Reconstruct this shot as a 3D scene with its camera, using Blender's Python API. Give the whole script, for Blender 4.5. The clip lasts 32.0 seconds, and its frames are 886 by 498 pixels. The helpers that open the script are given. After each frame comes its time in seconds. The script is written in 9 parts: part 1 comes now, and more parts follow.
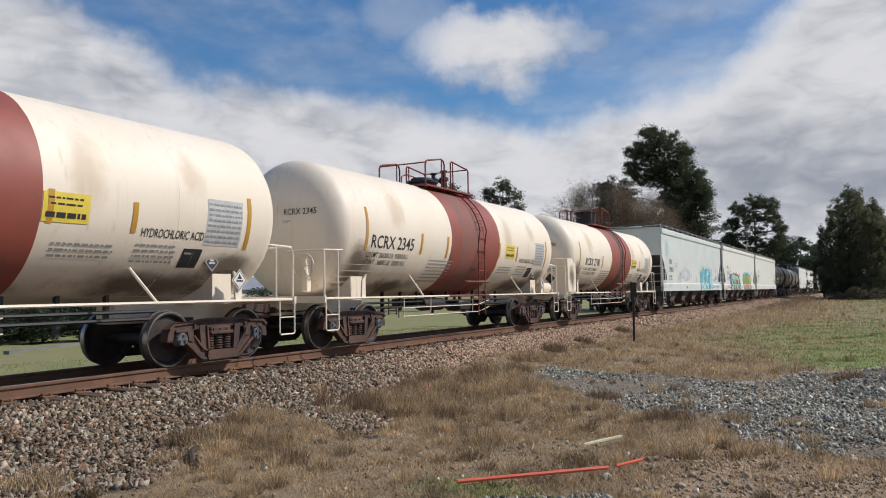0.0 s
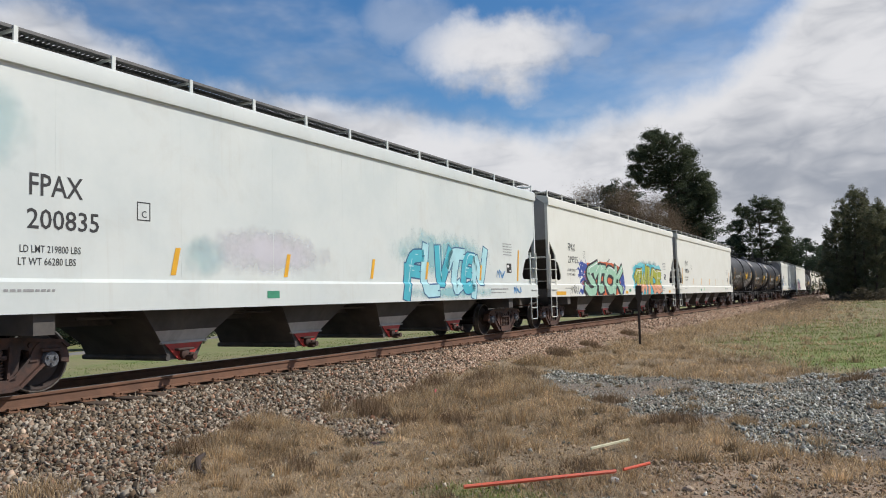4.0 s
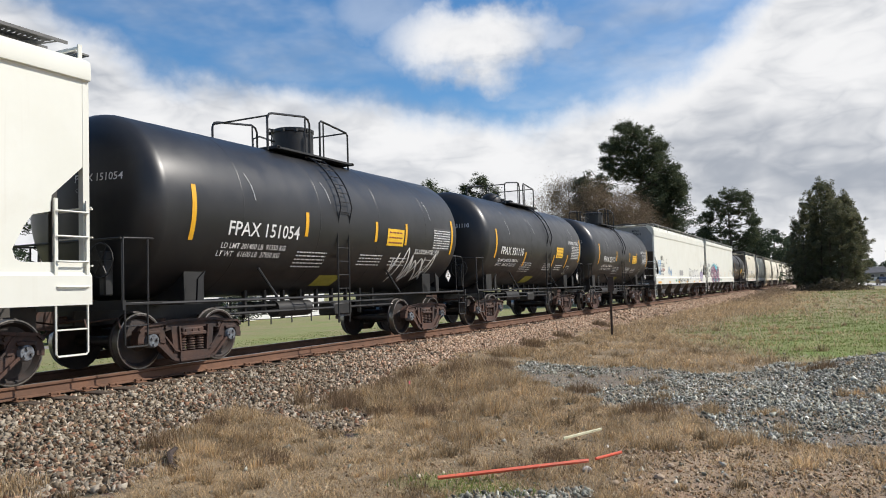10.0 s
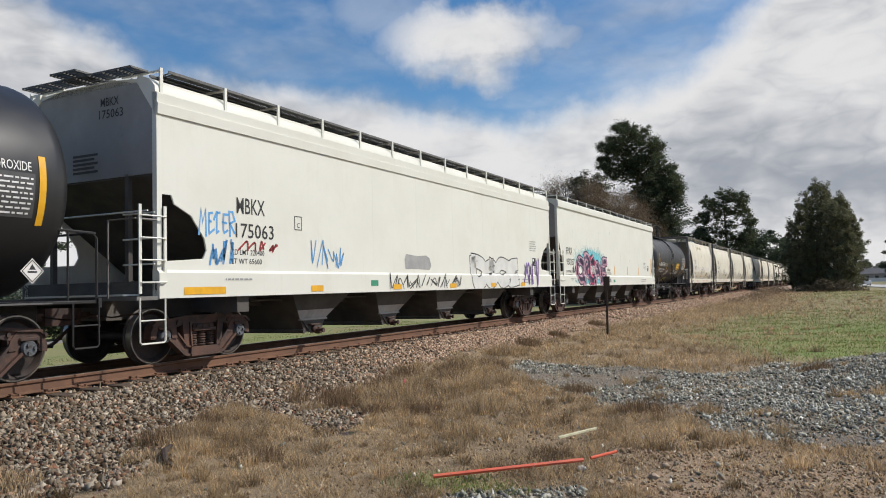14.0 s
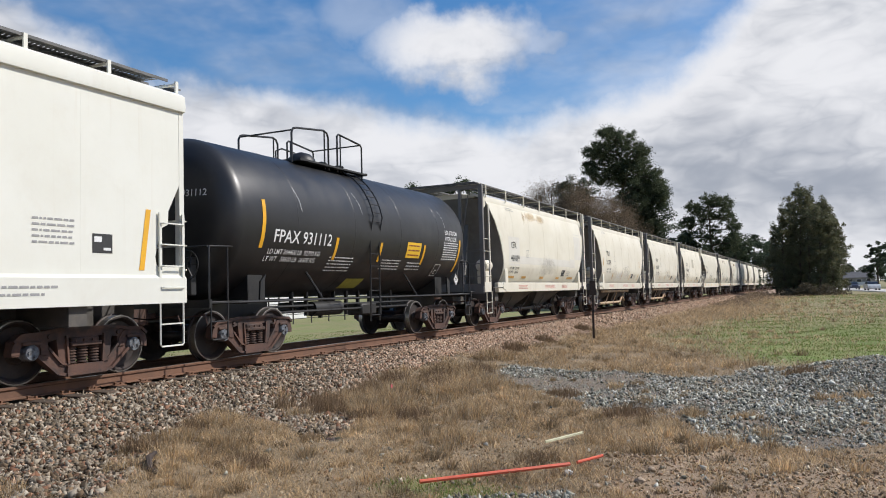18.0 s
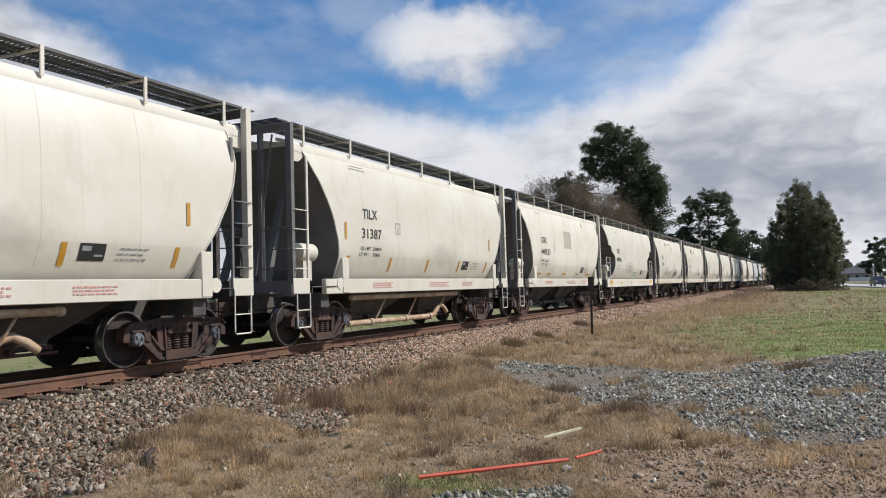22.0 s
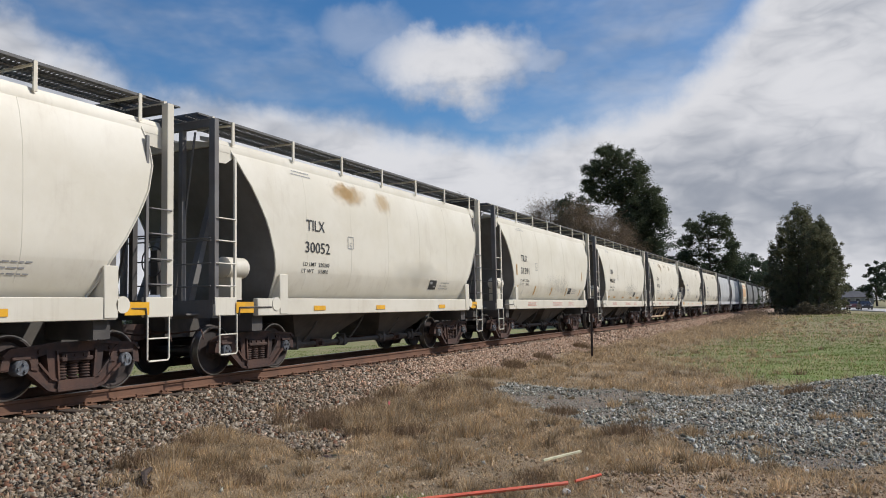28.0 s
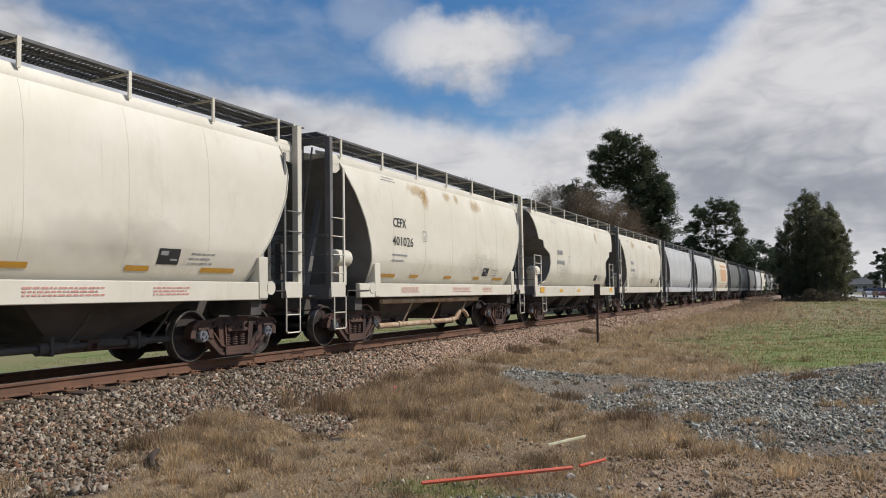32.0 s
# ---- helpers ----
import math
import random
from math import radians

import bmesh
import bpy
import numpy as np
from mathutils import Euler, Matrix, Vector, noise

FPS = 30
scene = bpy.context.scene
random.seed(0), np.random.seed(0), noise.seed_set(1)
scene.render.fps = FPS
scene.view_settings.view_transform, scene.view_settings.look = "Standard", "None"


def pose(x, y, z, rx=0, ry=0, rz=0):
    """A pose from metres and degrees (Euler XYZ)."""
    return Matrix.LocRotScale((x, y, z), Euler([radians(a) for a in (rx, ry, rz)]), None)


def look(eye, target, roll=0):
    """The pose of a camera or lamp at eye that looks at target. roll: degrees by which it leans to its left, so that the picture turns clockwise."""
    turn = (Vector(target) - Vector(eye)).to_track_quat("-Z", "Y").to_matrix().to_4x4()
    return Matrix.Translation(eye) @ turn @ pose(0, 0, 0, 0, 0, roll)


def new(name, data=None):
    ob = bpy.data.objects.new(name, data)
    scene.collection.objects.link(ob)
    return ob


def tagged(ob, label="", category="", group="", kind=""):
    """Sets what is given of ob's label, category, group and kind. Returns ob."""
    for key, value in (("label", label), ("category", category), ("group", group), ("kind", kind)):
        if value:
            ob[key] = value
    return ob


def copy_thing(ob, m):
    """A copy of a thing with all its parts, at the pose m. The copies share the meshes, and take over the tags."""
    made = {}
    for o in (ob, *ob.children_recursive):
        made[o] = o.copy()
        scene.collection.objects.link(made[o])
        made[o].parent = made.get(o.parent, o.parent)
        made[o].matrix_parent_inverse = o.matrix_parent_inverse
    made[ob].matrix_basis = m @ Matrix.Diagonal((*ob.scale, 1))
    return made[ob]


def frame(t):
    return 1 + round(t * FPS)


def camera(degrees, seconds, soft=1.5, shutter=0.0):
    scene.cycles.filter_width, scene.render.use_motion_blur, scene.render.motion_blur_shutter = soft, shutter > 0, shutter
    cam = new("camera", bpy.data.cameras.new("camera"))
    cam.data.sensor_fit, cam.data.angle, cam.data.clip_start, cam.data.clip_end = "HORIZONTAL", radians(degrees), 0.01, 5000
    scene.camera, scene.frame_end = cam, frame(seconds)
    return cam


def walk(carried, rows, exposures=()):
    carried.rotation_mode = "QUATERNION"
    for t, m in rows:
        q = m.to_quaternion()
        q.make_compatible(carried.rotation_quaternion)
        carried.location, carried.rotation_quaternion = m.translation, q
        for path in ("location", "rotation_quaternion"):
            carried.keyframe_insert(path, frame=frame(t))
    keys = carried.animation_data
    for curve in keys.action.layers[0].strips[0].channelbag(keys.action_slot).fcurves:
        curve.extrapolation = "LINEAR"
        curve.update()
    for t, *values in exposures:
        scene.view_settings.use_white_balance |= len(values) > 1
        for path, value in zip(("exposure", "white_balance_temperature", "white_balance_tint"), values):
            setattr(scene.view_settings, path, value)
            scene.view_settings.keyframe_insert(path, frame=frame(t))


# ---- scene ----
# The near rail's head runs along y at x = 0, its top at z = 0; trains come towards -y.
EYE = (9.93, 0.0, 1.15)
cam = camera(60.66, 32.0, soft=1.0)

# seconds, degrees turned left of the track, tilted up, leaned
PATH = [
    (0, 27.76, 3.24, -1.02), (0.5, 27.72, 3.22, -1.10), (1, 27.67, 3.27, -1.10), (1.5, 27.72, 3.45, -1.13),
    (2, 27.75, 3.50, -1.22), (2.5, 27.75, 3.50, -1.30), (3, 27.83, 3.53, -1.38), (3.5, 27.96, 3.59, -1.50),
    (5.5, 28.32, 3.63, -1.72), (6, 28.58, 3.52, -1.41), (6.5, 28.34, 2.96, -0.97), (7, 27.61, 2.95, -1.37),
    (7.5, 26.13, 3.23, -1.45), (8, 25.85, 3.02, -1.60), (8.5, 26.23, 2.67, -1.93), (9, 26.18, 2.58, -2.02),
    (9.5, 26.18, 2.78, -2.00), (10, 26.10, 2.95, -1.85), (10.5, 26.08, 2.94, -1.75), (11, 26.32, 2.72, -1.67),
    (11.5, 26.42, 2.58, -1.52), (12, 26.13, 2.48, -1.50), (12.5, 25.99, 2.42, -1.45), (13, 26.08, 2.48, -1.31),
    (13.5, 25.98, 2.67, -1.43), (14, 25.83, 2.84, -1.52), (14.5, 25.58, 3.01, -1.45), (16.5, 25.05, 3.25, -1.24),
    (17, 24.92, 3.26, -1.36), (17.5, 24.76, 3.22, -1.48), (18, 24.80, 3.17, -1.64), (18.5, 24.72, 3.21, -1.70),
    (19, 24.68, 3.21, -1.75), (19.5, 24.73, 3.22, -1.73), (20, 24.79, 3.18, -1.65), (20.5, 24.79, 3.07, -1.63),
    (21, 24.80, 2.92, -1.65), (21.5, 24.78, 2.86, -1.67), (22, 24.69, 2.87, -1.70), (22.5, 24.47, 2.97, -1.75),
    (23, 24.23, 2.99, -1.74), (23.5, 24.03, 3.02, -1.67), (24, 24.16, 3.00, -1.54), (24.5, 24.40, 3.07, -1.55),
    (25, 24.48, 3.17, -1.64), (25.5, 24.37, 3.21, -1.74), (27.5, 24.67, 4.27, -1.33), (28, 24.67, 4.43, -1.26),
    (28.5, 24.51, 4.37, -1.18), (29, 24.48, 4.26, -1.16), (29.5, 24.57, 4.20, -1.22), (30, 24.59, 4.22, -1.19),
    (30.5, 24.70, 4.15, -1.12), (31, 24.77, 3.87, -0.98), (31.5, 24.98, 3.53, -0.96), (32, 25.16, 3.30, -0.93),
]

def aim(yaw, tilt, lean):
    return Matrix.Translation(EYE) @ Matrix.Rotation(radians(yaw), 4, "Z") @ Matrix.Rotation(radians(90 + tilt), 4, "X") @ Matrix.Rotation(radians(lean), 4, "Z")


# seconds, stops, kelvin, tint
EXPOSURES = [
    (0, -0.36, 6450, 12.0), (3, -0.29, 6460, 12.0), (6, -0.22, 6540, 10.0), (8, -0.23, 6560, 10.0), (9, -0.12, 6570, 10.0), (10, 0.02, 6580, 10.0),
    (11, 0.2, 6590, 10.0), (12, 0.09, 6600, 10.0), (13, 0.16, 6610, 10.0), (13.5, -0.03, 6615, 10.0), (14, -0.22, 6620, 10.0), (17, -0.15, 6480, 11.0),
    (18, -0.09, 6415, 11.5), (19, 0.14, 6350, 12.0), (19.5, 0.02, 6435, 11.5), (20.4, -0.22, 6486, 11.2), (22, -0.19, 6350, 12.0), (23, -0.18, 6230, 12.0),
    (25, -0.15, 6230, 12.0), (28, -0.34, 6400, 12.0), (29, -0.22, 6480, 12.0), (30, -0.24, 6540, 12.0), (31, -0.24, 6550, 12.0), (31.5, -0.28, 6550, 12.0),
    (32, -0.4, 6550, 12.0),
]
walk(cam, [(t, aim(a, b, c)) for t, a, b, c in PATH], EXPOSURES)

# ---- sky and sun ----
SUN_AZ, SUN_EL = 58.0, 43.0      # degrees to the right of the track's far end, and up
world = bpy.data.worlds.new("sky")
scene.world = world
world.use_nodes = True


class Nodes:
    """Short hand for building node trees."""

    def __init__(self, tree):
        self.t = tree
        self.t.nodes.clear()

    def n(self, kind, **props):
        node = self.t.nodes.new(kind)
        for key, value in props.items():
            if key == "operation":
                node.operation = value
            elif key == "blend_type":
                node.blend_type = value
            elif key == "data_type":
                node.data_type = value
            elif key == "attribute_name":
                node.attribute_name = value
            elif key == "sky_type":
                node.sky_type = value
            elif key == "clamp":
                node.use_clamp = value
            elif key == "feature":
                node.feature = value
            elif key == "distance":
                node.distance = value
        return node

    def link(self, a, b):
        self.t.links.new(a, b)

    def put(self, socket, value):
        if isinstance(value, (int, float, tuple, list)):
            socket.default_value = value
        else:
            self.link(value, socket)

    def math(self, op, a, b=0.0, clamp=False):
        m = self.n("ShaderNodeMath", operation=op, clamp=clamp)
        self.put(m.inputs[0], a)
        self.put(m.inputs[1], b)
        return m.outputs[0]

    def noise(self, vec, scale, detail=4.0, rough=0.55, distort=0.0):
        m = self.n("ShaderNodeTexNoise")
        if vec is not None:
            self.link(vec, m.inputs["Vector"])
        m.inputs["Scale"].default_value = scale
        m.inputs["Detail"].default_value = detail
        m.inputs["Roughness"].default_value = rough
        m.inputs["Distortion"].default_value = distort
        return m.outputs["Fac"]

    def ramp(self, fac, lo, hi):
        m = self.n("ShaderNodeMapRange")
        m.interpolation_type = "SMOOTHSTEP"
        self.put(m.inputs[0], fac)
        m.inputs[1].default_value, m.inputs[2].default_value = lo, hi
        return m.outputs[0]

    def mix(self, fac, a, b, blend="MIX"):
        m = self.n("ShaderNodeMix", data_type="RGBA", blend_type=blend)
        self.put(m.inputs[0], fac)
        self.put(m.inputs[6], a if not isinstance(a, tuple) else (*a, 1.0)[:4])
        self.put(m.inputs[7], b if not isinstance(b, tuple) else (*b, 1.0)[:4])
        return m.outputs[2]


def build_sky():
    k = Nodes(world.node_tree)
    out = k.n("ShaderNodeOutputWorld")
    sky = k.n("ShaderNodeTexSky", sky_type="NISHITA")
    sky.sun_disc = False
    sky.sun_elevation, sky.sun_rotation = radians(SUN_EL), radians(SUN_AZ)
    sky.dust_density, sky.ozone_density = 0.5, 2.6
    deep = k.n("ShaderNodeHueSaturation")
    deep.inputs["Saturation"].default_value = 1.30
    k.link(sky.outputs[0], deep.inputs["Color"])
    clear = k.n("ShaderNodeBackground")
    k.link(deep.outputs[0], clear.inputs[0])
    clear.inputs[1].default_value = 0.135
    # direction as azimuth and elevation in degrees
    way = k.n("ShaderNodeTexCoord").outputs["Generated"]
    sep = k.n("ShaderNodeSeparateXYZ")
    k.link(way, sep.inputs[0])
    az = k.math("MULTIPLY", k.math("ARCTAN2", sep.outputs[0], sep.outputs[1]), 57.2958)
    el = k.math("MULTIPLY", k.math("ARCSINE", sep.outputs[2]), 57.2958)
    flat = k.n("ShaderNodeMapping")
    k.link(way, flat.inputs[0])
    flat.inputs["Scale"].default_value = (1.0, 1.0, 2.3)
    flat = flat.outputs[0]

    def swing(vec, scale, size, detail=4):
        return k.math("MULTIPLY", k.math("SUBTRACT", k.noise(vec, scale, detail, 0.6), 0.5), size)

    a2 = k.math("ADD", k.math("ADD", az, swing(way, 5.0, 5.0)), swing(way, 17.0, 2.2))
    wob = k.math("ADD", k.math("ADD", swing(flat, 4.0, 4.0, 3), swing(way, 9.0, 4.6, 5)), swing(way, 34.0, 1.1, 5))
    e2 = k.math("ADD", el, wob)

    def lobe(a, e, wa, we, power=1.0):
        x = k.math("DIVIDE", k.math("SUBTRACT", a2, a), wa)
        y = k.math("DIVIDE", k.math("SUBTRACT", e2, e), we)
        r = k.math("ADD", k.math("MULTIPLY", x, x), k.math("MULTIPLY", y, y))
        return k.math("MULTIPLY", k.ramp(r, 1.6, 0.1), power)

    # the low bank: its upper edge swells to the left and rises to the right
    edge = 12.9
    for a, width, size in BANK:
        x = k.math("DIVIDE", k.math("SUBTRACT", az, a), width)
        edge = k.math("ADD", k.math("MULTIPLY", k.math("POWER", 2.718, k.math("MULTIPLY", k.math("MULTIPLY", x, x), -1.0)), size), edge)
    depth = k.math("SUBTRACT", edge, e2)
    mask = k.ramp(depth, -1.4, 2.4)
    body = [lobe(*q) for q in CLOUDS]
    lone = body[0]
    for q in body:
        mask = k.math("MAXIMUM", mask, q)
    # thin veils over the blue, and broken cloud high up and behind
    veil = k.math("MULTIPLY", k.ramp(k.noise(flat, 3.4, 5, 0.56), 0.46, 0.80), 0.60)
    mask = k.math("MAXIMUM", mask, veil)
    # bright crowns and rims, broad grey undersides
    puff = k.n("ShaderNodeVectorMath", operation="ADD")
    k.link(flat, puff.inputs[0])
    puff.inputs[1].default_value = (0.0, 0.0, 0.10)
    rise = k.math("SUBTRACT", k.noise(flat, 3.0, 3, 0.45), k.noise(puff.outputs[0], 3.0, 3, 0.45))
    lit = k.math("ADD", k.math("MULTIPLY", rise, 2.4), 0.60)
    lit = k.math("ADD", lit, swing(flat, 2.1, 0.6, 2))
    # cauliflower texture: rounded puffs at two sizes with dark creases between them
    for size, much in ((7.0, 1.5), (15.0, 0.9)):
        crease = k.math("ABSOLUTE", k.math("SUBTRACT", k.noise(flat, size, 3, 0.5, 0.6), 0.5))
        lit = k.math("ADD", lit, k.math("MULTIPLY", k.math("SUBTRACT", crease, 0.085), much))
    rim = k.math("MULTIPLY", k.ramp(depth, -0.5, 0.9), k.ramp(depth, 4.2, 0.9))
    lit = k.math("ADD", lit, k.math("MULTIPLY", rim, 0.34))
    lit = k.math("ADD", lit, k.math("MULTIPLY", k.ramp(el, 7.0, 1.0), 0.20))
    lit = k.math("ADD", lit, k.math("MULTIPLY", k.math("MULTIPLY", lone, k.ramp(e2, 15.6, 18.6)), 0.55))
    lit = k.math("SUBTRACT", lit, k.math("MULTIPLY", k.math("MULTIPLY", lone, k.ramp(e2, 17.2, 14.8)), 0.25))
    tone = k.mix(k.ramp(lit, 0.0, 1.0), (0.42, 0.46, 0.53), (0.95, 0.96, 0.98))
    cloud = k.n("ShaderNodeBackground")
    k.link(tone, cloud.inputs[0])
    cloud.inputs[1].default_value = 0.94
    both = k.n("ShaderNodeMixShader")
    k.link(mask, both.inputs[0])
    k.link(clear.outputs[0], both.inputs[1])
    k.link(cloud.outputs[0], both.inputs[2])
    k.link(both.outputs[0], out.inputs[0])


# separate clouds: azimuth, elevation, half sizes in degrees, weight; the first is the lone bright one
CLOUDS = [(-23.7, 17.8, 6.8, 2.7, 1.0), (-30.5, 20.0, 3.6, 2.2, 0.30), (-17.4, 17.6, 2.4, 1.0, 0.50)]
# swells of the bank's edge: azimuth, half width, height in degrees
BANK = [(-57.0, 11.0, 7.5), (-36.0, 7.0, 2.2), (7.0, 11.5, 11.0), (34.0, 25.0, 6.0)]
build_sky()

sun_data = bpy.data.lights.new("sun", "SUN")
sun_data.energy, sun_data.angle, sun_data.color = 4.85, radians(0.53), (1.0, 0.955, 0.885)
sun = new("sun", sun_data)
sun.matrix_world = look((30 * math.sin(radians(SUN_AZ)), 30 * math.cos(radians(SUN_AZ)), 30 * math.tan(radians(SUN_EL))), (0, 0, 0))

# ---- materials ----
MATS = {}


def mat(name, c1, c2=None, scale=6.0, rough=0.6, metal=0.0, bump=0.0, bump_scale=60.0, dirt=None, dirt_amount=0.0,
        streak=None, streak_amount=0.0, vary=0.0, island=0.0, fine=0.0, coat=0.0):
    """A painted or natural surface: two tones in broad patches, fine grain, dirt in blotches, streaks that run down, relief."""
    if name in MATS:
        return MATS[name]
    m = bpy.data.materials.new(name)
    m.use_nodes = True
    k = Nodes(m.node_tree)
    out = k.n("ShaderNodeOutputMaterial")
    b = k.n("ShaderNodeBsdfPrincipled")
    k.link(b.outputs[0], out.inputs[0])
    p = k.n("ShaderNodeTexCoord").outputs["Object"]
    c2 = c2 or tuple(v * 0.82 for v in c1)
    col = k.mix(k.ramp(k.noise(p, scale, 5, 0.6), 0.32, 0.68), tuple(c1), tuple(c2))
    if fine:
        g = k.noise(p, scale * 14, 3, 0.7)
        col = k.mix(fine, col, k.mix(g, (0, 0, 0), (1, 1, 1)), "OVERLAY")
    if dirt:
        col = k.mix(k.math("MULTIPLY", k.ramp(k.noise(p, 1.1, 8, 0.68, 0.4), 0.48, 0.78), dirt_amount), col, tuple(dirt))
    if streak:
        mp = k.n("ShaderNodeMapping")
        k.link(p, mp.inputs[0])
        mp.inputs["Scale"].default_value = (3.0, 3.0, 0.12)
        s1 = k.ramp(k.noise(mp.outputs[0], 3.2, 6, 0.65), 0.52, 0.78)
        s2 = k.ramp(k.noise(p, 0.55, 3, 0.5), 0.38, 0.68)
        col = k.mix(k.math("MULTIPLY", k.math("MULTIPLY", s1, s2), streak_amount), col, tuple(streak))
    if vary:
        r = k.n("ShaderNodeObjectInfo").outputs["Random"]
        hs = k.n("ShaderNodeHueSaturation")
        k.link(k.math("ADD", k.math("MULTIPLY", r, vary), 1 - vary / 2), hs.inputs["Value"])
        k.link(col, hs.inputs["Color"])
        col = hs.outputs[0]
    if island:
        r = k.n("ShaderNodeNewGeometry").outputs["Random Per Island"]
        hs = k.n("ShaderNodeHueSaturation")
        k.link(k.math("ADD", k.math("MULTIPLY", r, island), 1 - island / 2), hs.inputs["Value"])
        k.link(col, hs.inputs["Color"])
        col = hs.outputs[0]
    k.link(col, b.inputs["Base Color"])
    rr = k.math("ADD", k.math("MULTIPLY", k.math("SUBTRACT", k.noise(p, scale * 2.3, 4, 0.6), 0.5), 0.3), rough, clamp=True)
    k.link(rr, b.inputs["Roughness"])
    b.inputs["Metallic"].default_value = metal
    b.inputs["Coat Weight"].default_value = coat
    b.inputs["Coat Roughness"].default_value = 0.25
    if bump:
        bp = k.n("ShaderNodeBump")
        bp.inputs["Strength"].default_value = bump
        bp.inputs["Distance"].default_value = 0.01
        k.link(k.noise(p, bump_scale, 4, 0.6), bp.inputs["Height"])
        k.link(bp.outputs[0], b.inputs["Normal"])
    MATS[name] = m
    return m


M_CREAM = mat("cream_tank_paint", (0.82, 0.728, 0.590), (0.785, 0.685, 0.540), 0.8, 0.55, dirt=(0.42, 0.30, 0.18), dirt_amount=0.12, streak=(0.45, 0.30, 0.16), streak_amount=0.5, fine=0.04)
M_BAND = mat("red_oxide_paint", (0.30, 0.075, 0.05), (0.24, 0.07, 0.05), 1.2, 0.55, dirt=(0.11, 0.07, 0.06), dirt_amount=0.8, streak=(0.10, 0.06, 0.05), streak_amount=0.5)
M_SPILL = mat("dark_spill_stain", (0.07, 0.065, 0.06), (0.13, 0.08, 0.06), 2.2, 0.7)
M_BLACK = mat("black_tank_paint", (0.015, 0.0152, 0.016), (0.021, 0.021, 0.0215), 0.9, 0.40, dirt=(0.045, 0.042, 0.038), dirt_amount=0.3, streak=(0.06, 0.055, 0.05), streak_amount=0.2, fine=0.03)
M_BLACKTRIM = mat("black_trim_paint", (0.012, 0.012, 0.0125), (0.02, 0.019, 0.018), 4, 0.5, bump=0.1)
M_WHITE = mat("white_hopper_paint", (0.720, 0.720, 0.645), (0.685, 0.682, 0.600), 0.7, 0.5, dirt=(0.55, 0.50, 0.40), dirt_amount=0.22, streak=(0.50, 0.42, 0.30), streak_amount=0.22, fine=0.03, vary=0.03)
M_BAYSIDE = mat("dusty_pale_bay_paint", (0.50, 0.49, 0.46), (0.36, 0.34, 0.31), 1.5, 0.7, dirt=(0.12, 0.10, 0.08), dirt_amount=0.6)
M_PALE = mat("pale_green_grey_paint", (0.632, 0.665, 0.621), (0.567, 0.610, 0.578), 0.7, 0.5, dirt=(0.45, 0.42, 0.35), dirt_amount=0.25, streak=(0.42, 0.36, 0.27), streak_amount=0.25, fine=0.03)
M_SMALL = mat("off_white_hopper_paint", (0.710, 0.672, 0.560), (0.650, 0.606, 0.487), 0.7, 0.5, dirt=(0.46, 0.40, 0.30), dirt_amount=0.35, streak=(0.42, 0.34, 0.24), streak_amount=0.4, fine=0.04, vary=0.12)
M_LIGHTHOP = mat("light_grey_hopper_paint", (0.52, 0.53, 0.52), (0.46, 0.47, 0.46), 0.8, 0.55, dirt=(0.3, 0.28, 0.25), dirt_amount=0.4, streak=(0.25, 0.22, 0.2), streak_amount=0.4)
M_GREYHOP = mat("dark_grey_hopper_paint", (0.17, 0.175, 0.17), (0.13, 0.135, 0.13), 0.8, 0.55, dirt=(0.2, 0.18, 0.15), dirt_amount=0.5, streak=(0.15, 0.12, 0.1), streak_amount=0.5)
# end greys: body paint darkened for the side away from the sun, plus dirt
M_ENDGREY = mat("shaded_grey_end_paint", (0.185, 0.18, 0.17), (0.14, 0.132, 0.124), 1.4, 0.6, dirt=(0.12, 0.10, 0.08), dirt_amount=0.6, streak=(0.1, 0.08, 0.06), streak_amount=0.5)
M_ENDWALL = mat("shaded_grey_end_wall_paint", (0.31, 0.305, 0.295), (0.25, 0.245, 0.235), 1.2, 0.6, dirt=(0.14, 0.12, 0.10), dirt_amount=0.5, streak=(0.13, 0.11, 0.09), streak_amount=0.4)
# near-black base holds the shade under the cars; the tan blotches are dust
M_BAY = mat("dusty_shade_dark_bay_steel", (0.085, 0.078, 0.07), (0.055, 0.05, 0.046), 1.6, 0.75, dirt=(0.20, 0.17, 0.13), dirt_amount=0.4)
M_TRUCK = mat("rusty_cast_steel", (0.085, 0.043, 0.030), (0.034, 0.024, 0.021), 5, 0.75, dirt=(0.15, 0.075, 0.045), dirt_amount=0.6, bump=0.3, bump_scale=40, vary=0.5)
M_WHEEL = mat("dark_wheel_steel", (0.042, 0.030, 0.026), (0.024, 0.020, 0.018), 6, 0.6, dirt=(0.10, 0.05, 0.03), dirt_amount=0.6, bump=0.2)
M_TREAD = mat("bright_wheel_tread", (0.45, 0.43, 0.40), (0.30, 0.27, 0.24), 5, 0.35, metal=0.9)
M_CAP = mat("blue_grey_bearing_cap", (0.16, 0.18, 0.20), (0.055, 0.05, 0.05), 14, 0.5, vary=0.6)
M_SPRING = mat("spring_steel", (0.10, 0.055, 0.038), (0.05, 0.033, 0.027), 9, 0.7)
M_GRATE = mat("galvanised_grating", (0.145, 0.143, 0.138), (0.10, 0.10, 0.096), 5, 0.65, metal=0.15)
M_YELLOW = mat("yellow_reflector", (0.80, 0.42, 0.02), (0.70, 0.36, 0.02), 6, 0.4, dirt=(0.3, 0.2, 0.1), dirt_amount=0.4)
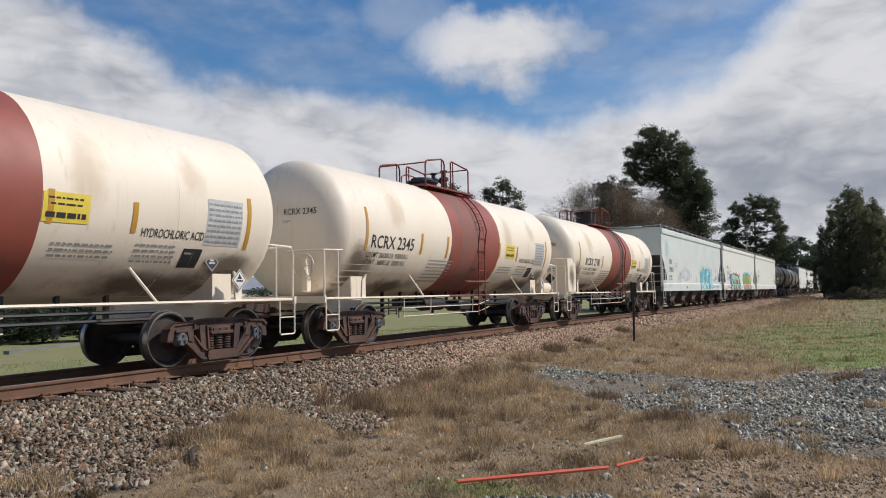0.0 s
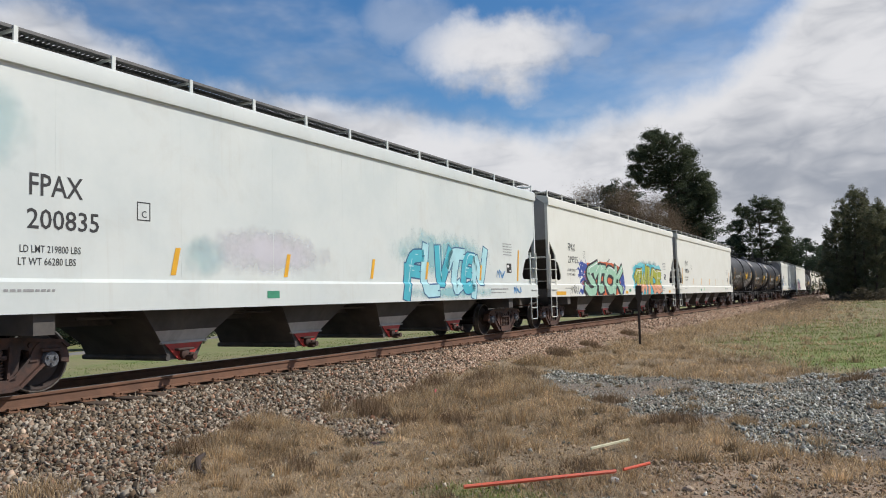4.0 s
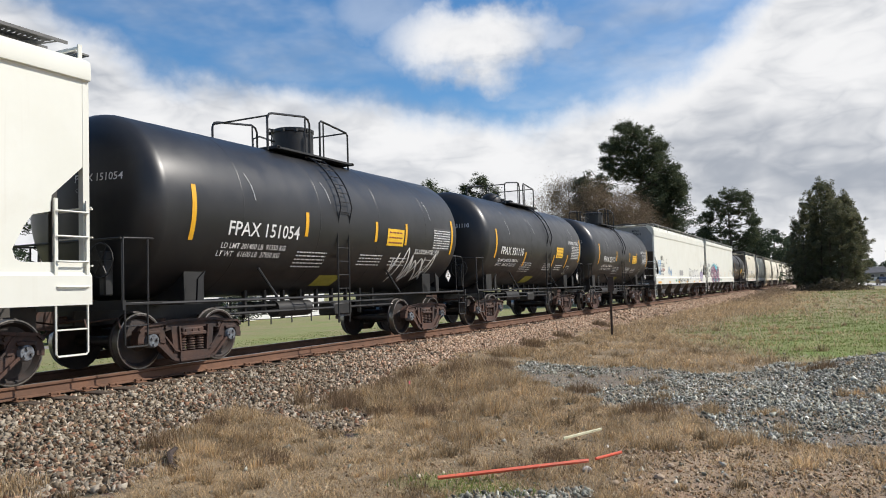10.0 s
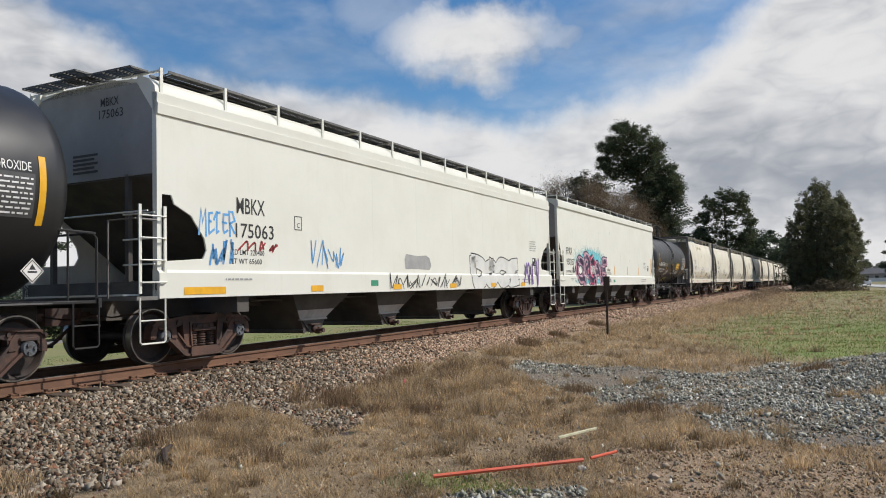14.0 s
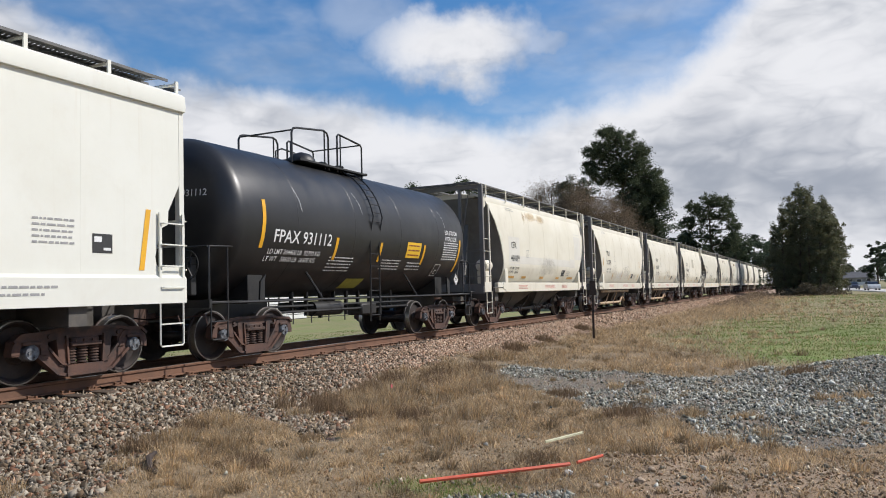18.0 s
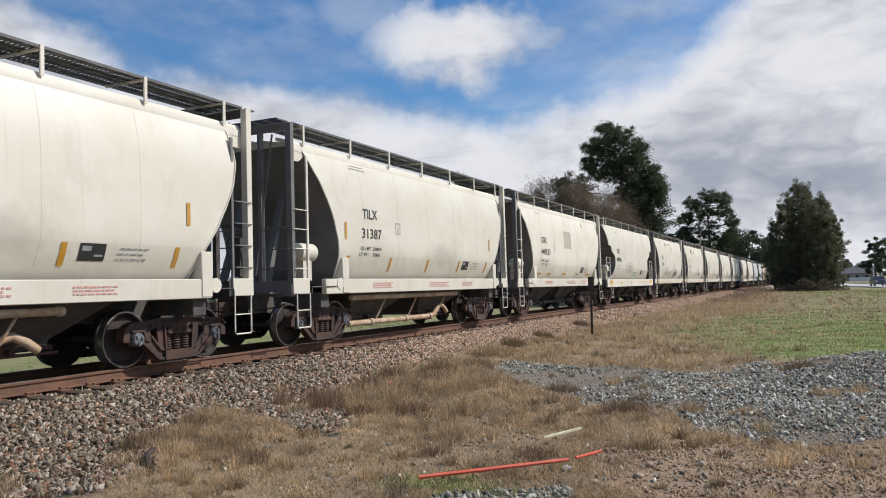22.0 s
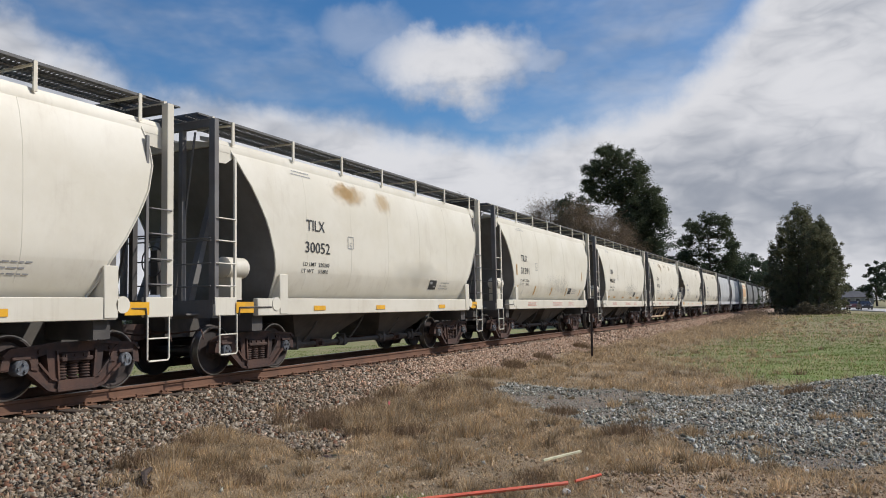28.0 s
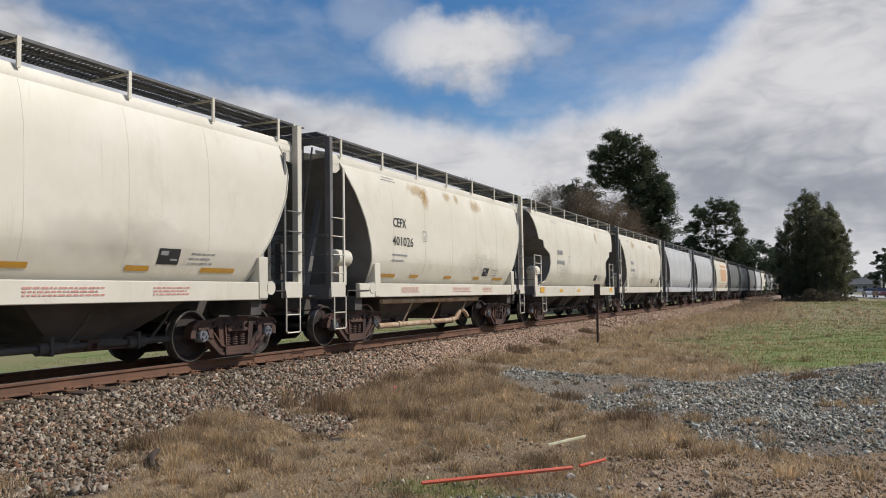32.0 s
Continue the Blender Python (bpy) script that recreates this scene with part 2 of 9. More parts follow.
M_RED = mat("red_gate_paint", (0.50, 0.04, 0.035), (0.36, 0.04, 0.03), 6, 0.5)
M_MAROON = mat("maroon_rail_paint", (0.25, 0.058, 0.042), (0.18, 0.045, 0.035), 6, 0.55)
M_INKBLACK = mat("black_lettering", (0.03, 0.03, 0.03), None, 9, 0.6)
M_INKWHITE = mat("white_lettering", (0.78, 0.78, 0.76), None, 9, 0.6)
M_INKGREY = mat("faded_grey_lettering", (0.33, 0.33, 0.32), None, 9, 0.6)
M_INKRED = mat("faded_red_lettering", (0.64, 0.33, 0.27), None, 9, 0.6)
M_LABEL = mat("pale_grey_label", (0.55, 0.55, 0.53), (0.45, 0.45, 0.44), 9, 0.5)
M_RAIL = mat("rusty_rail_steel", (0.175, 0.087, 0.050), (0.125, 0.066, 0.040), 3, 0.85, dirt=(0.085, 0.053, 0.036), dirt_amount=0.5, bump=0.15)
M_RAILTOP = mat("worn_rail_head", (0.42, 0.38, 0.34), (0.30, 0.24, 0.19), 2.5, 0.32, metal=0.85)
M_TIE = mat("weathered_tie_timber", (0.105, 0.072, 0.048), (0.058, 0.043, 0.032), 7, 0.95, bump=0.6, bump_scale=30, vary=0.4)
M_SPIKE = mat("rusty_spike_steel", (0.20, 0.10, 0.055), None, 9, 0.8)


# ---- mesh building ----
class G:
    """Collects vertices and faces for one mesh."""

    def __init__(self):
        self.v, self.f = [], []

    def add(self, verts, faces):
        o = len(self.v)
        self.v += [tuple(q) for q in verts]
        self.f += [[i + o for i in q] for q in faces]
        return self

    def box(self, x0, x1, y0, y1, z0, z1, b=0.0):
        if b <= 0:
            return self.add([(x, y, z) for x in (x0, x1) for y in (y0, y1) for z in (z0, z1)],
                            [(0, 1, 3, 2), (4, 6, 7, 5), (0, 4, 5, 1), (2, 3, 7, 6), (0, 2, 6, 4), (1, 5, 7, 3)])
        bm = bmesh.new()
        bmesh.ops.create_cube(bm, size=1.0)
        for q in bm.verts:
            q.co = (x0 + (q.co.x + 0.5) * (x1 - x0), y0 + (q.co.y + 0.5) * (y1 - y0), z0 + (q.co.z + 0.5) * (z1 - z0))
        bmesh.ops.bevel(bm, geom=list(bm.edges), offset=b, segments=1, affect="EDGES")
        self.add([q.co[:] for q in bm.verts], [[c.index for c in q.verts] for q in bm.faces])
        bm.free()
        return self

    def tube(self, pts, r, n=6, close=True):
        pts = [Vector(q) for q in pts]
        rings, m = [], len(pts)
        side = None
        for i, q in enumerate(pts):
            d = (pts[min(i + 1, m - 1)] - pts[max(i - 1, 0)]).normalized()
            if side is None:
                side = d.orthogonal().normalized()
            side = (side - d * side.dot(d)).normalized()
            other = d.cross(side)
            rr = float(r[i] if isinstance(r, (list, tuple)) else r)
            rings.append([q + rr * (math.cos(2 * math.pi * j / n) * side + math.sin(2 * math.pi * j / n) * other) for j in range(n)])
        fs = [(i * n + j, i * n + (j + 1) % n, (i + 1) * n + (j + 1) % n, (i + 1) * n + j) for i in range(m - 1) for j in range(n)]
        if close:
            fs += [tuple(range(n - 1, -1, -1)), tuple((m - 1) * n + j for j in range(n))]
        return self.add([q for ring in rings for q in ring], fs)

    def lathe(self, prof, axis="y", n=24, at=(0, 0, 0), close=True):
        """prof: (along, radius) pairs."""
        vs = []
        for a, r in prof:
            for j in range(n):
                c, s = math.cos(2 * math.pi * j / n) * r, math.sin(2 * math.pi * j / n) * r
                q = {"y": (c, a, s), "x": (a, c, s), "z": (c, s, a)}[axis]
                vs.append((q[0] + at[0], q[1] + at[1], q[2] + at[2]))
        m = len(prof)
        flip = axis == "y"
        fs = []
        for i in range(m - 1):
            for j in range(n):
                q = (i * n + j, (i + 1) * n + j, (i + 1) * n + (j + 1) % n, i * n + (j + 1) % n)
                fs.append(q if flip else q[::-1])
        if close:
            lo, hi = tuple(range(n)), tuple((m - 1) * n + j for j in range(n))
            fs += [lo if flip else lo[::-1], hi[::-1] if flip else hi]
        return self.add(vs, fs)

    def prism(self, poly, lo, hi, axis="x"):
        """poly in the two other axes, extruded along axis from lo to hi."""
        m = len(poly)
        area = sum(poly[i][0] * poly[(i + 1) % m][1] - poly[(i + 1) % m][0] * poly[i][1] for i in range(m))
        if (area < 0) != (axis == "y"):
            poly = poly[::-1]
        put = {"x": lambda a, b, c: (c, a, b), "y": lambda a, b, c: (a, c, b), "z": lambda a, b, c: (a, b, c)}[axis]
        vs = [put(a, b, lo) for a, b in poly] + [put(a, b, hi) for a, b in poly]
        fs = [tuple(range(m - 1, -1, -1)), tuple(range(m, 2 * m))] + [(i, (i + 1) % m, m + (i + 1) % m, m + i) for i in range(m)]
        return self.add(vs, fs)

    def loft(self, rings, cap=True):
        n = len(rings[0])
        fs = [(i * n + j, i * n + (j + 1) % n, (i + 1) * n + (j + 1) % n, (i + 1) * n + j) for i in range(len(rings) - 1) for j in range(n)]
        if cap:
            fs += [tuple(range(n - 1, -1, -1)), tuple((len(rings) - 1) * n + j for j in range(n))]
        return self.add([q for ring in rings for q in ring], fs)

    def mesh(self, name, material, angle=38):
        me = bpy.data.meshes.new(name)
        me.from_pydata(self.v, [], self.f)
        me.materials.append(material)
        me.shade_smooth()
        me.set_sharp_from_angle(angle=radians(angle))
        return me


CACHE = {}


def cached(key, make, material, angle=38):
    if key not in CACHE:
        CACHE[key] = make().mesh(key, material, angle)
    return CACHE[key]


def part(name, shape, material, parent, label="", at=None, angle=38):
    """Links a shape (a G or a ready mesh) as one mesh object under a thing or a part."""
    me = shape.mesh(name, material, angle) if isinstance(shape, G) else shape
    ob = new(name, me)
    ob.parent = parent
    if at is not None:
        ob.matrix_basis = at if isinstance(at, Matrix) else Matrix.Translation(at)
    return tagged(ob, label)


def thing(name, label, category, group="", kind="", m=None):
    ob = new(name)
    ob.empty_display_size = 0.3
    if m is not None:
        ob.matrix_basis = m
    return tagged(ob, label, category, group, kind)


# ---- the line of the track ----
# a gentle bend over the first stretch, then straight
BEND, DIP, MID = 0.000565, -0.000112, -0.7525
BEND_END, DIP_END = 40.0, 45.0


def line_x(y):
    q = np.clip(y, 0, BEND_END)
    return BEND * (q * q / 2 + q * (np.maximum(y, BEND_END) - BEND_END))


def line_z(y):
    q = np.clip(y, 0, DIP_END)
    return DIP * (q * q / 2 + q * (np.maximum(y, DIP_END) - DIP_END) * 0.6)


def smooth(a, lo, hi):
    q = np.clip((a - lo) / (hi - lo), 0, 1)
    return q * q * (3 - 2 * q)
# ---- ground ----
def bumps(x, y, scale, seed=0.0):
    """Cheap smooth noise of two coordinates, about -1 to 1."""
    a, b = x / scale + seed, y / scale - seed * 0.7
    return (np.sin(1.7 * a + 1.3 * np.sin(1.1 * b + seed)) * np.sin(1.9 * b + 1.1 * np.sin(1.3 * a)) + 0.5 * np.sin(3.9 * a + 2.1 * b + seed) * np.sin(4.3 * b - 1.7 * a)) / 1.4


def inside(px, py, poly):
    hit = np.zeros(px.shape, bool)
    n = len(poly)
    for i in range(n):
        (x0, y0), (x1, y1) = poly[i], poly[(i + 1) % n]
        cross = (y0 > py) != (y1 > py)
        xs = (x1 - x0) * (py - y0) / ((y1 - y0) if y1 != y0 else 1e-9) + x0
        hit ^= cross & (px < xs)
    return hit


GREY_PATCH = [(4.0, 14.3), (3.7, 16.8), (5.3, 15.6), (7.0, 15.3), (8.1, 14.6), (9.4, 16.9), (12.5, 18.5), (16, 17), (16, 7.6), (12.5, 8.6), (10.8, 9.4), (10.1, 8.9), (9.2, 8.7), (8.7, 9.9), (7.8, 10.7), (6.3, 11.7)]
GREY_SPOT = [(7.0, 5.2), (7.4, 5.75), (8.1, 6.1), (8.8, 5.9), (8.5, 5.3), (7.8, 4.9)]
BARE_BAY = [(2.4, 3.0), (3.9, 4.2), (4.3, 5.4), (3.5, 6.2), (2.7, 7.2), (2.1, 8.9), (4.8, 7.6), (4.6, 8.7), (3.2, 10.4), (2.0, 13.8), (0.5, 13), (0.5, 3)]


def ground_z(x, y):
    u = x - line_x(y)
    base = np.interp(u, [-200, -30, -9, -5.5, -3.6, -2.3, -1.9, 0.4, 0.75, 2.5, 3.6, 12, 60], [-2.0, -1.3, -1.0, -0.85, -0.7, -0.30, -0.25, -0.25, -0.265, -0.60, -0.60, -0.58, -0.9])
    low = line_z(y) * np.interp(u, [-30, -4, 5, 25], [0.6, 1.0, 1.0, 0.45])
    rough = 0.05 * bumps(x, y, 1.4, 0.4) + 0.025 * bumps(x, y, 0.45, 2.0)
    rough = rough * np.interp(u, [-3, -2.3, 0.8, 2.6], [1, 0.1, 0.1, 1.0])
    heap = 0.34 * smooth(-np.hypot((x - 12.2) / 3.4, (y - 15.0) / 3.4), -1.0, -0.15) * (1 + 0.25 * bumps(x, y, 0.6, 3.0)) + 0.10 * smooth(-np.hypot((x - 3.2) / 1.3, (y - 7.6) / 1.2), -1.0, 0)
    return base + low + rough + heap


def grow(a, b, first, ratio):
    out, step = [a], first
    while out[-1] < b:
        out.append(out[-1] + step)
        step *= ratio
    return out


M_GROUND = bpy.data.materials.new("dry_grass_soil_and_gravel")


def build_ground_material():
    M_GROUND.use_nodes = True
    k = Nodes(M_GROUND.node_tree)
    out = k.n("ShaderNodeOutputMaterial")
    b = k.n("ShaderNodeBsdfPrincipled")
    k.link(b.outputs[0], out.inputs[0])
    p = k.n("ShaderNodeTexCoord").outputs["Object"]
    zone = {}
    for name in ("ballast", "grey", "green", "bare"):
        zone[name] = k.n("ShaderNodeAttribute", attribute_name=name).outputs["Fac"]
    straw = k.mix(k.ramp(k.noise(p, 1.3, 8, 0.7), 0.3, 0.7), (0.25, 0.18, 0.105), (0.15, 0.108, 0.065))
    straw = k.mix(k.ramp(k.noise(p, 38, 5, 0.75), 0.35, 0.7), straw, (0.38, 0.285, 0.17))
    lush = k.mix(k.ramp(k.noise(p, 0.35, 8, 0.7), 0.35, 0.65), (0.135, 0.215, 0.035), (0.24, 0.235, 0.08))
    lush = k.mix(k.ramp(k.noise(p, 9, 6, 0.7), 0.45, 0.75), lush, (0.30, 0.27, 0.12))
    soil = k.mix(k.ramp(k.noise(p, 2.2, 8, 0.7), 0.3, 0.7), (0.42, 0.30, 0.195), (0.27, 0.20, 0.135))
    soil = k.mix(k.ramp(k.noise(p, 0.9, 5, 0.6), 0.52, 0.70), soil, (0.34, 0.20, 0.125))
    soil = k.mix(k.ramp(k.noise(p, 55, 4, 0.7), 0.55, 0.75), soil, (0.43, 0.34, 0.24))
    # ballast bed: shade between stones painted in, dark base and blacker cell edges
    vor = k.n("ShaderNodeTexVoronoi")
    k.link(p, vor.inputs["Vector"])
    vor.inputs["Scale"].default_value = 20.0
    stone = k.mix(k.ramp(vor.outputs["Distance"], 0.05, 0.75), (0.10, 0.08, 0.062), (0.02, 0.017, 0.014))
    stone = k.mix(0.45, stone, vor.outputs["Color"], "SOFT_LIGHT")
    place = k.n("ShaderNodeSeparateXYZ")
    k.link(p, place.inputs[0])
    fresh = k.mix(k.ramp(k.noise(p, 7, 6, 0.7), 0.3, 0.7), (0.42, 0.30, 0.215), (0.25, 0.18, 0.13))
    stone = k.mix(k.ramp(place.outputs[1], 34.0, 74.0), stone, fresh)
    slate = k.mix(k.ramp(k.noise(p, 1.6, 6, 0.7), 0.35, 0.65), (0.17, 0.135, 0.10), (0.23, 0.175, 0.12))
    slate = k.mix(k.ramp(k.noise(p, 60, 4, 0.7), 0.5, 0.7), slate, (0.30, 0.285, 0.25))
    col = k.mix(zone["green"], straw, lush)
    col = k.mix(zone["bare"], col, soil)
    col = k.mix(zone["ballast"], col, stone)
    col = k.mix(zone["grey"], col, slate)
    k.link(col, b.inputs["Base Color"])
    b.inputs["Roughness"].default_value = 0.95
    bp = k.n("ShaderNodeBump")
    bp.inputs["Strength"].default_value = 0.7
    bp.inputs["Distance"].default_value = 0.03
    h = k.math("ADD", k.noise(p, 22, 6, 0.7), k.math("MULTIPLY", vor.outputs["Distance"], k.math("MULTIPLY", zone["ballast"], -0.8)))
    k.link(h, bp.inputs["Height"])
    k.link(bp.outputs[0], b.inputs["Normal"])


build_ground_material()


def zones(x, y):
    """How much each kind of cover lies at a place."""
    u = x - line_x(y)
    wx, wy = x + 0.25 * bumps(x, y, 0.9, 3.0) + 0.12 * bumps(x, y, 0.3, 5.0), y + 0.3 * bumps(x, y, 0.9, 7.0)
    wu = u + 0.35 * bumps(x, y, 1.3, 1.0) + 0.15 * bumps(x, y, 0.35, 4.0)
    toe = np.interp(y, [-20, 4, 7, 10, 14, 18, 24, 60], [3.2, 3.2, 2.6, 2.1, 1.9, 2.2, 2.4, 2.6])
    ballast = ((wu > -3.6) & (wu < toe)) | inside(wx, wy, BARE_BAY)
    grey = inside(wx, wy, GREY_PATCH) | inside(wx, wy, GREY_SPOT)
    green = smooth(u + 1.4 * bumps(x, y, 6.0, 2.2), 4.6, 8.6) * (1 - 0.6 * smooth(y + 3 * bumps(x, y, 7.0, 0.4), 27, 40)) * smooth(y + 0.8 * (x - 10) + 1.5 * bumps(x, y, 4, 1.2), 16.5, 20.0) * (0.55 + 0.45 * np.clip(bumps(x, y, 9, 0.7) + 0.6, 0, 1))
    green = np.maximum(green, 0.42 * smooth(y, 48, 75) * smooth(u, 5.0, 9.0))
    green = np.maximum(green, smooth(-u, 4.2, 5.6) * np.clip(0.66 + 0.35 * bumps(x, y, 5.0, 3.3), 0.3, 1))
    green = np.maximum(green, 0.8 * smooth(-np.hypot((x - 7.1) / 0.8, (y - 6.0) / 0.5), -1.0, -0.3))
    bare = smooth(x + 0.6 * bumps(x, y, 1.1, 6.0), 7.7, 8.9) * smooth(-y, -9.4, -7.6) * 0.9
    return ballast.astype(float), grey.astype(float), green, bare


def build_ground():
    xs = np.array([-v for v in grow(4.2, 1500, 0.4, 1.22)][::-1] + list(np.arange(-4.0, 14.0, 0.14)) + grow(14.0, 1800, 0.3, 1.22))
    ys = np.array([-v for v in grow(3.0, 900, 0.5, 1.25)][::-1] + list(np.arange(-2.8, 34.0, 0.16)) + grow(34.0, 2600, 0.25, 1.06))
    X, Y = np.meshgrid(xs, ys)
    Z = ground_z(X, Y)
    n, m = X.shape
    me = bpy.data.meshes.new("ground")
    idx = np.arange(n * m).reshape(n, m)
    quads = np.stack([idx[:-1, :-1], idx[:-1, 1:], idx[1:, 1:], idx[1:, :-1]], -1).reshape(-1, 4)
    me.from_pydata(np.stack([X, Y, Z], -1).reshape(-1, 3).tolist(), [], quads.tolist())
    for name, val in zip(("ballast", "grey", "green", "bare"), zones(X, Y)):
        at = me.attributes.new(name, "FLOAT", "POINT")
        at.data.foreach_set("value", val.ravel().astype(np.float32))
    me.shade_smooth()
    me.materials.append(M_GROUND)
    return tagged(new("ground", me), "rough ground of dry grass, bare soil and gravel beside the railway", "ground", kind="structure")


build_ground()

OCT = np.array([(0, 0, 1), (1, 0, 0), (0, 1, 0), (-1, 0, 0), (0, -1, 0), (0, 0, -1)], float)
OCT_F = np.array([(0, 1, 2), (0, 2, 3), (0, 3, 4), (0, 4, 1), (5, 2, 1), (5, 3, 2), (5, 4, 3), (5, 1, 4)])


def turns(n, rng):
    q = rng.normal(size=(n, 4))
    q /= np.linalg.norm(q, axis=1, keepdims=True)
    w, x, y, z = q.T
    return np.stack([1 - 2 * (y * y + z * z), 2 * (x * y - z * w), 2 * (x * z + y * w), 2 * (x * y + z * w), 1 - 2 * (x * x + z * z), 2 * (y * z - x * w),
                     2 * (x * z - y * w), 2 * (y * z + x * w), 1 - 2 * (x * x + y * y)], 1).reshape(n, 3, 3)


def raw_mesh(name, verts, faces, material, smooth_it=False):
    """A mesh straight from arrays; faces all have the same number of corners."""
    me = bpy.data.meshes.new(name)
    k = faces.shape[1]
    me.vertices.add(len(verts))
    me.vertices.foreach_set("co", np.ascontiguousarray(verts, np.float32).ravel())
    me.loops.add(faces.size)
    me.loops.foreach_set("vertex_index", faces.ravel().astype(np.int32))
    me.polygons.add(len(faces))
    me.polygons.foreach_set("loop_start", np.arange(0, faces.size, k, dtype=np.int32))
    me.update(calc_edges=True)
    if smooth_it:
        me.shade_smooth()
    me.materials.append(material)
    return me


def stones(name, px, py, size, material, rng, lift=0.3):
    n = len(px)
    shape = OCT[None] * rng.uniform(0.7, 1.35, (n, 6, 1)) + rng.uniform(-0.48, 0.48, (n, 6, 3))
    shape = shape * (rng.uniform(0.45, 1.4, (n, 1, 3)) * size[:, None, None])
    shape = np.einsum("nij,nkj->nki", turns(n, rng), shape)
    pz = ground_z(px, py) + size * lift
    verts = (shape + np.stack([px, py, pz], 1)[:, None]).reshape(-1, 3)
    faces = (OCT_F[None] + (np.arange(n) * 6)[:, None, None]).reshape(-1, 3)
    return raw_mesh(name, verts, faces, material)


def stone_material(name, tones, rough=0.9):
    m = bpy.data.materials.new(name)
    m.use_nodes = True
    k = Nodes(m.node_tree)
    out = k.n("ShaderNodeOutputMaterial")
    b = k.n("ShaderNodeBsdfPrincipled")
    k.link(b.outputs[0], out.inputs[0])
    r = k.n("ShaderNodeNewGeometry").outputs["Random Per Island"]
    ramp = k.n("ShaderNodeValToRGB")
    ramp.color_ramp.interpolation = "LINEAR"
    for i, c in enumerate(tones):
        pos = i / (len(tones) - 1)
        e = ramp.color_ramp.elements[i] if i < 2 else ramp.color_ramp.elements.new(pos)
        e.position, e.color = pos, (*c, 1)
    for i, c in enumerate(tones):
        ramp.color_ramp.elements[i].position = i / (len(tones) - 1)
    k.link(r, ramp.inputs[0])
    p = k.n("ShaderNodeTexCoord").outputs["Object"]
    col = k.mix(k.math("MULTIPLY", k.noise(p, 45, 4, 0.7), 0.40), ramp.outputs[0], tuple(v * 0.4 for v in tones[1]))
    k.link(col, b.inputs["Base Color"])
    b.inputs["Roughness"].default_value = rough
    b.inputs["Specular IOR Level"].default_value = 0.15
    m["set"] = 1
    return m


M_STONE = stone_material("brown_grey_ballast_stone", [(0.026, 0.019, 0.014), (0.226, 0.155, 0.094), (0.061, 0.048, 0.035), (0.422, 0.351, 0.260), (0.257, 0.124, 0.074), (0.034, 0.028, 0.020), (0.573, 0.505, 0.400), (0.124, 0.092, 0.061), (0.332, 0.271, 0.196), (0.038, 0.030, 0.021), (0.453, 0.392, 0.302), (0.174, 0.124, 0.079)])
M_PINKSTONE = stone_material("pinkish_fresh_ballast_stone", [(0.092, 0.061, 0.040), (0.49, 0.325, 0.215), (0.24, 0.16, 0.107), (0.70, 0.52, 0.37), (0.46, 0.265, 0.165), (0.13, 0.093, 0.063), (0.79, 0.62, 0.46), (0.35, 0.24, 0.16), (0.61, 0.435, 0.30)])
M_SLATE = stone_material("fresh_grey_crushed_stone", [(0.048, 0.049, 0.040), (0.40, 0.39, 0.315), (0.12, 0.122, 0.098), (0.70, 0.68, 0.56), (0.068, 0.069, 0.056), (0.85, 0.83, 0.74), (0.26, 0.243, 0.185), (0.55, 0.535, 0.435), (0.080, 0.081, 0.065), (0.36, 0.285, 0.19)])
M_CRUMB = stone_material("soil_clods_and_chips", [(0.119, 0.081, 0.048), (0.38, 0.263, 0.151), (0.202, 0.14, 0.086), (0.665, 0.538, 0.373), (0.333, 0.185, 0.106), (0.475, 0.347, 0.202), (0.155, 0.118, 0.081), (0.82, 0.717, 0.544)])


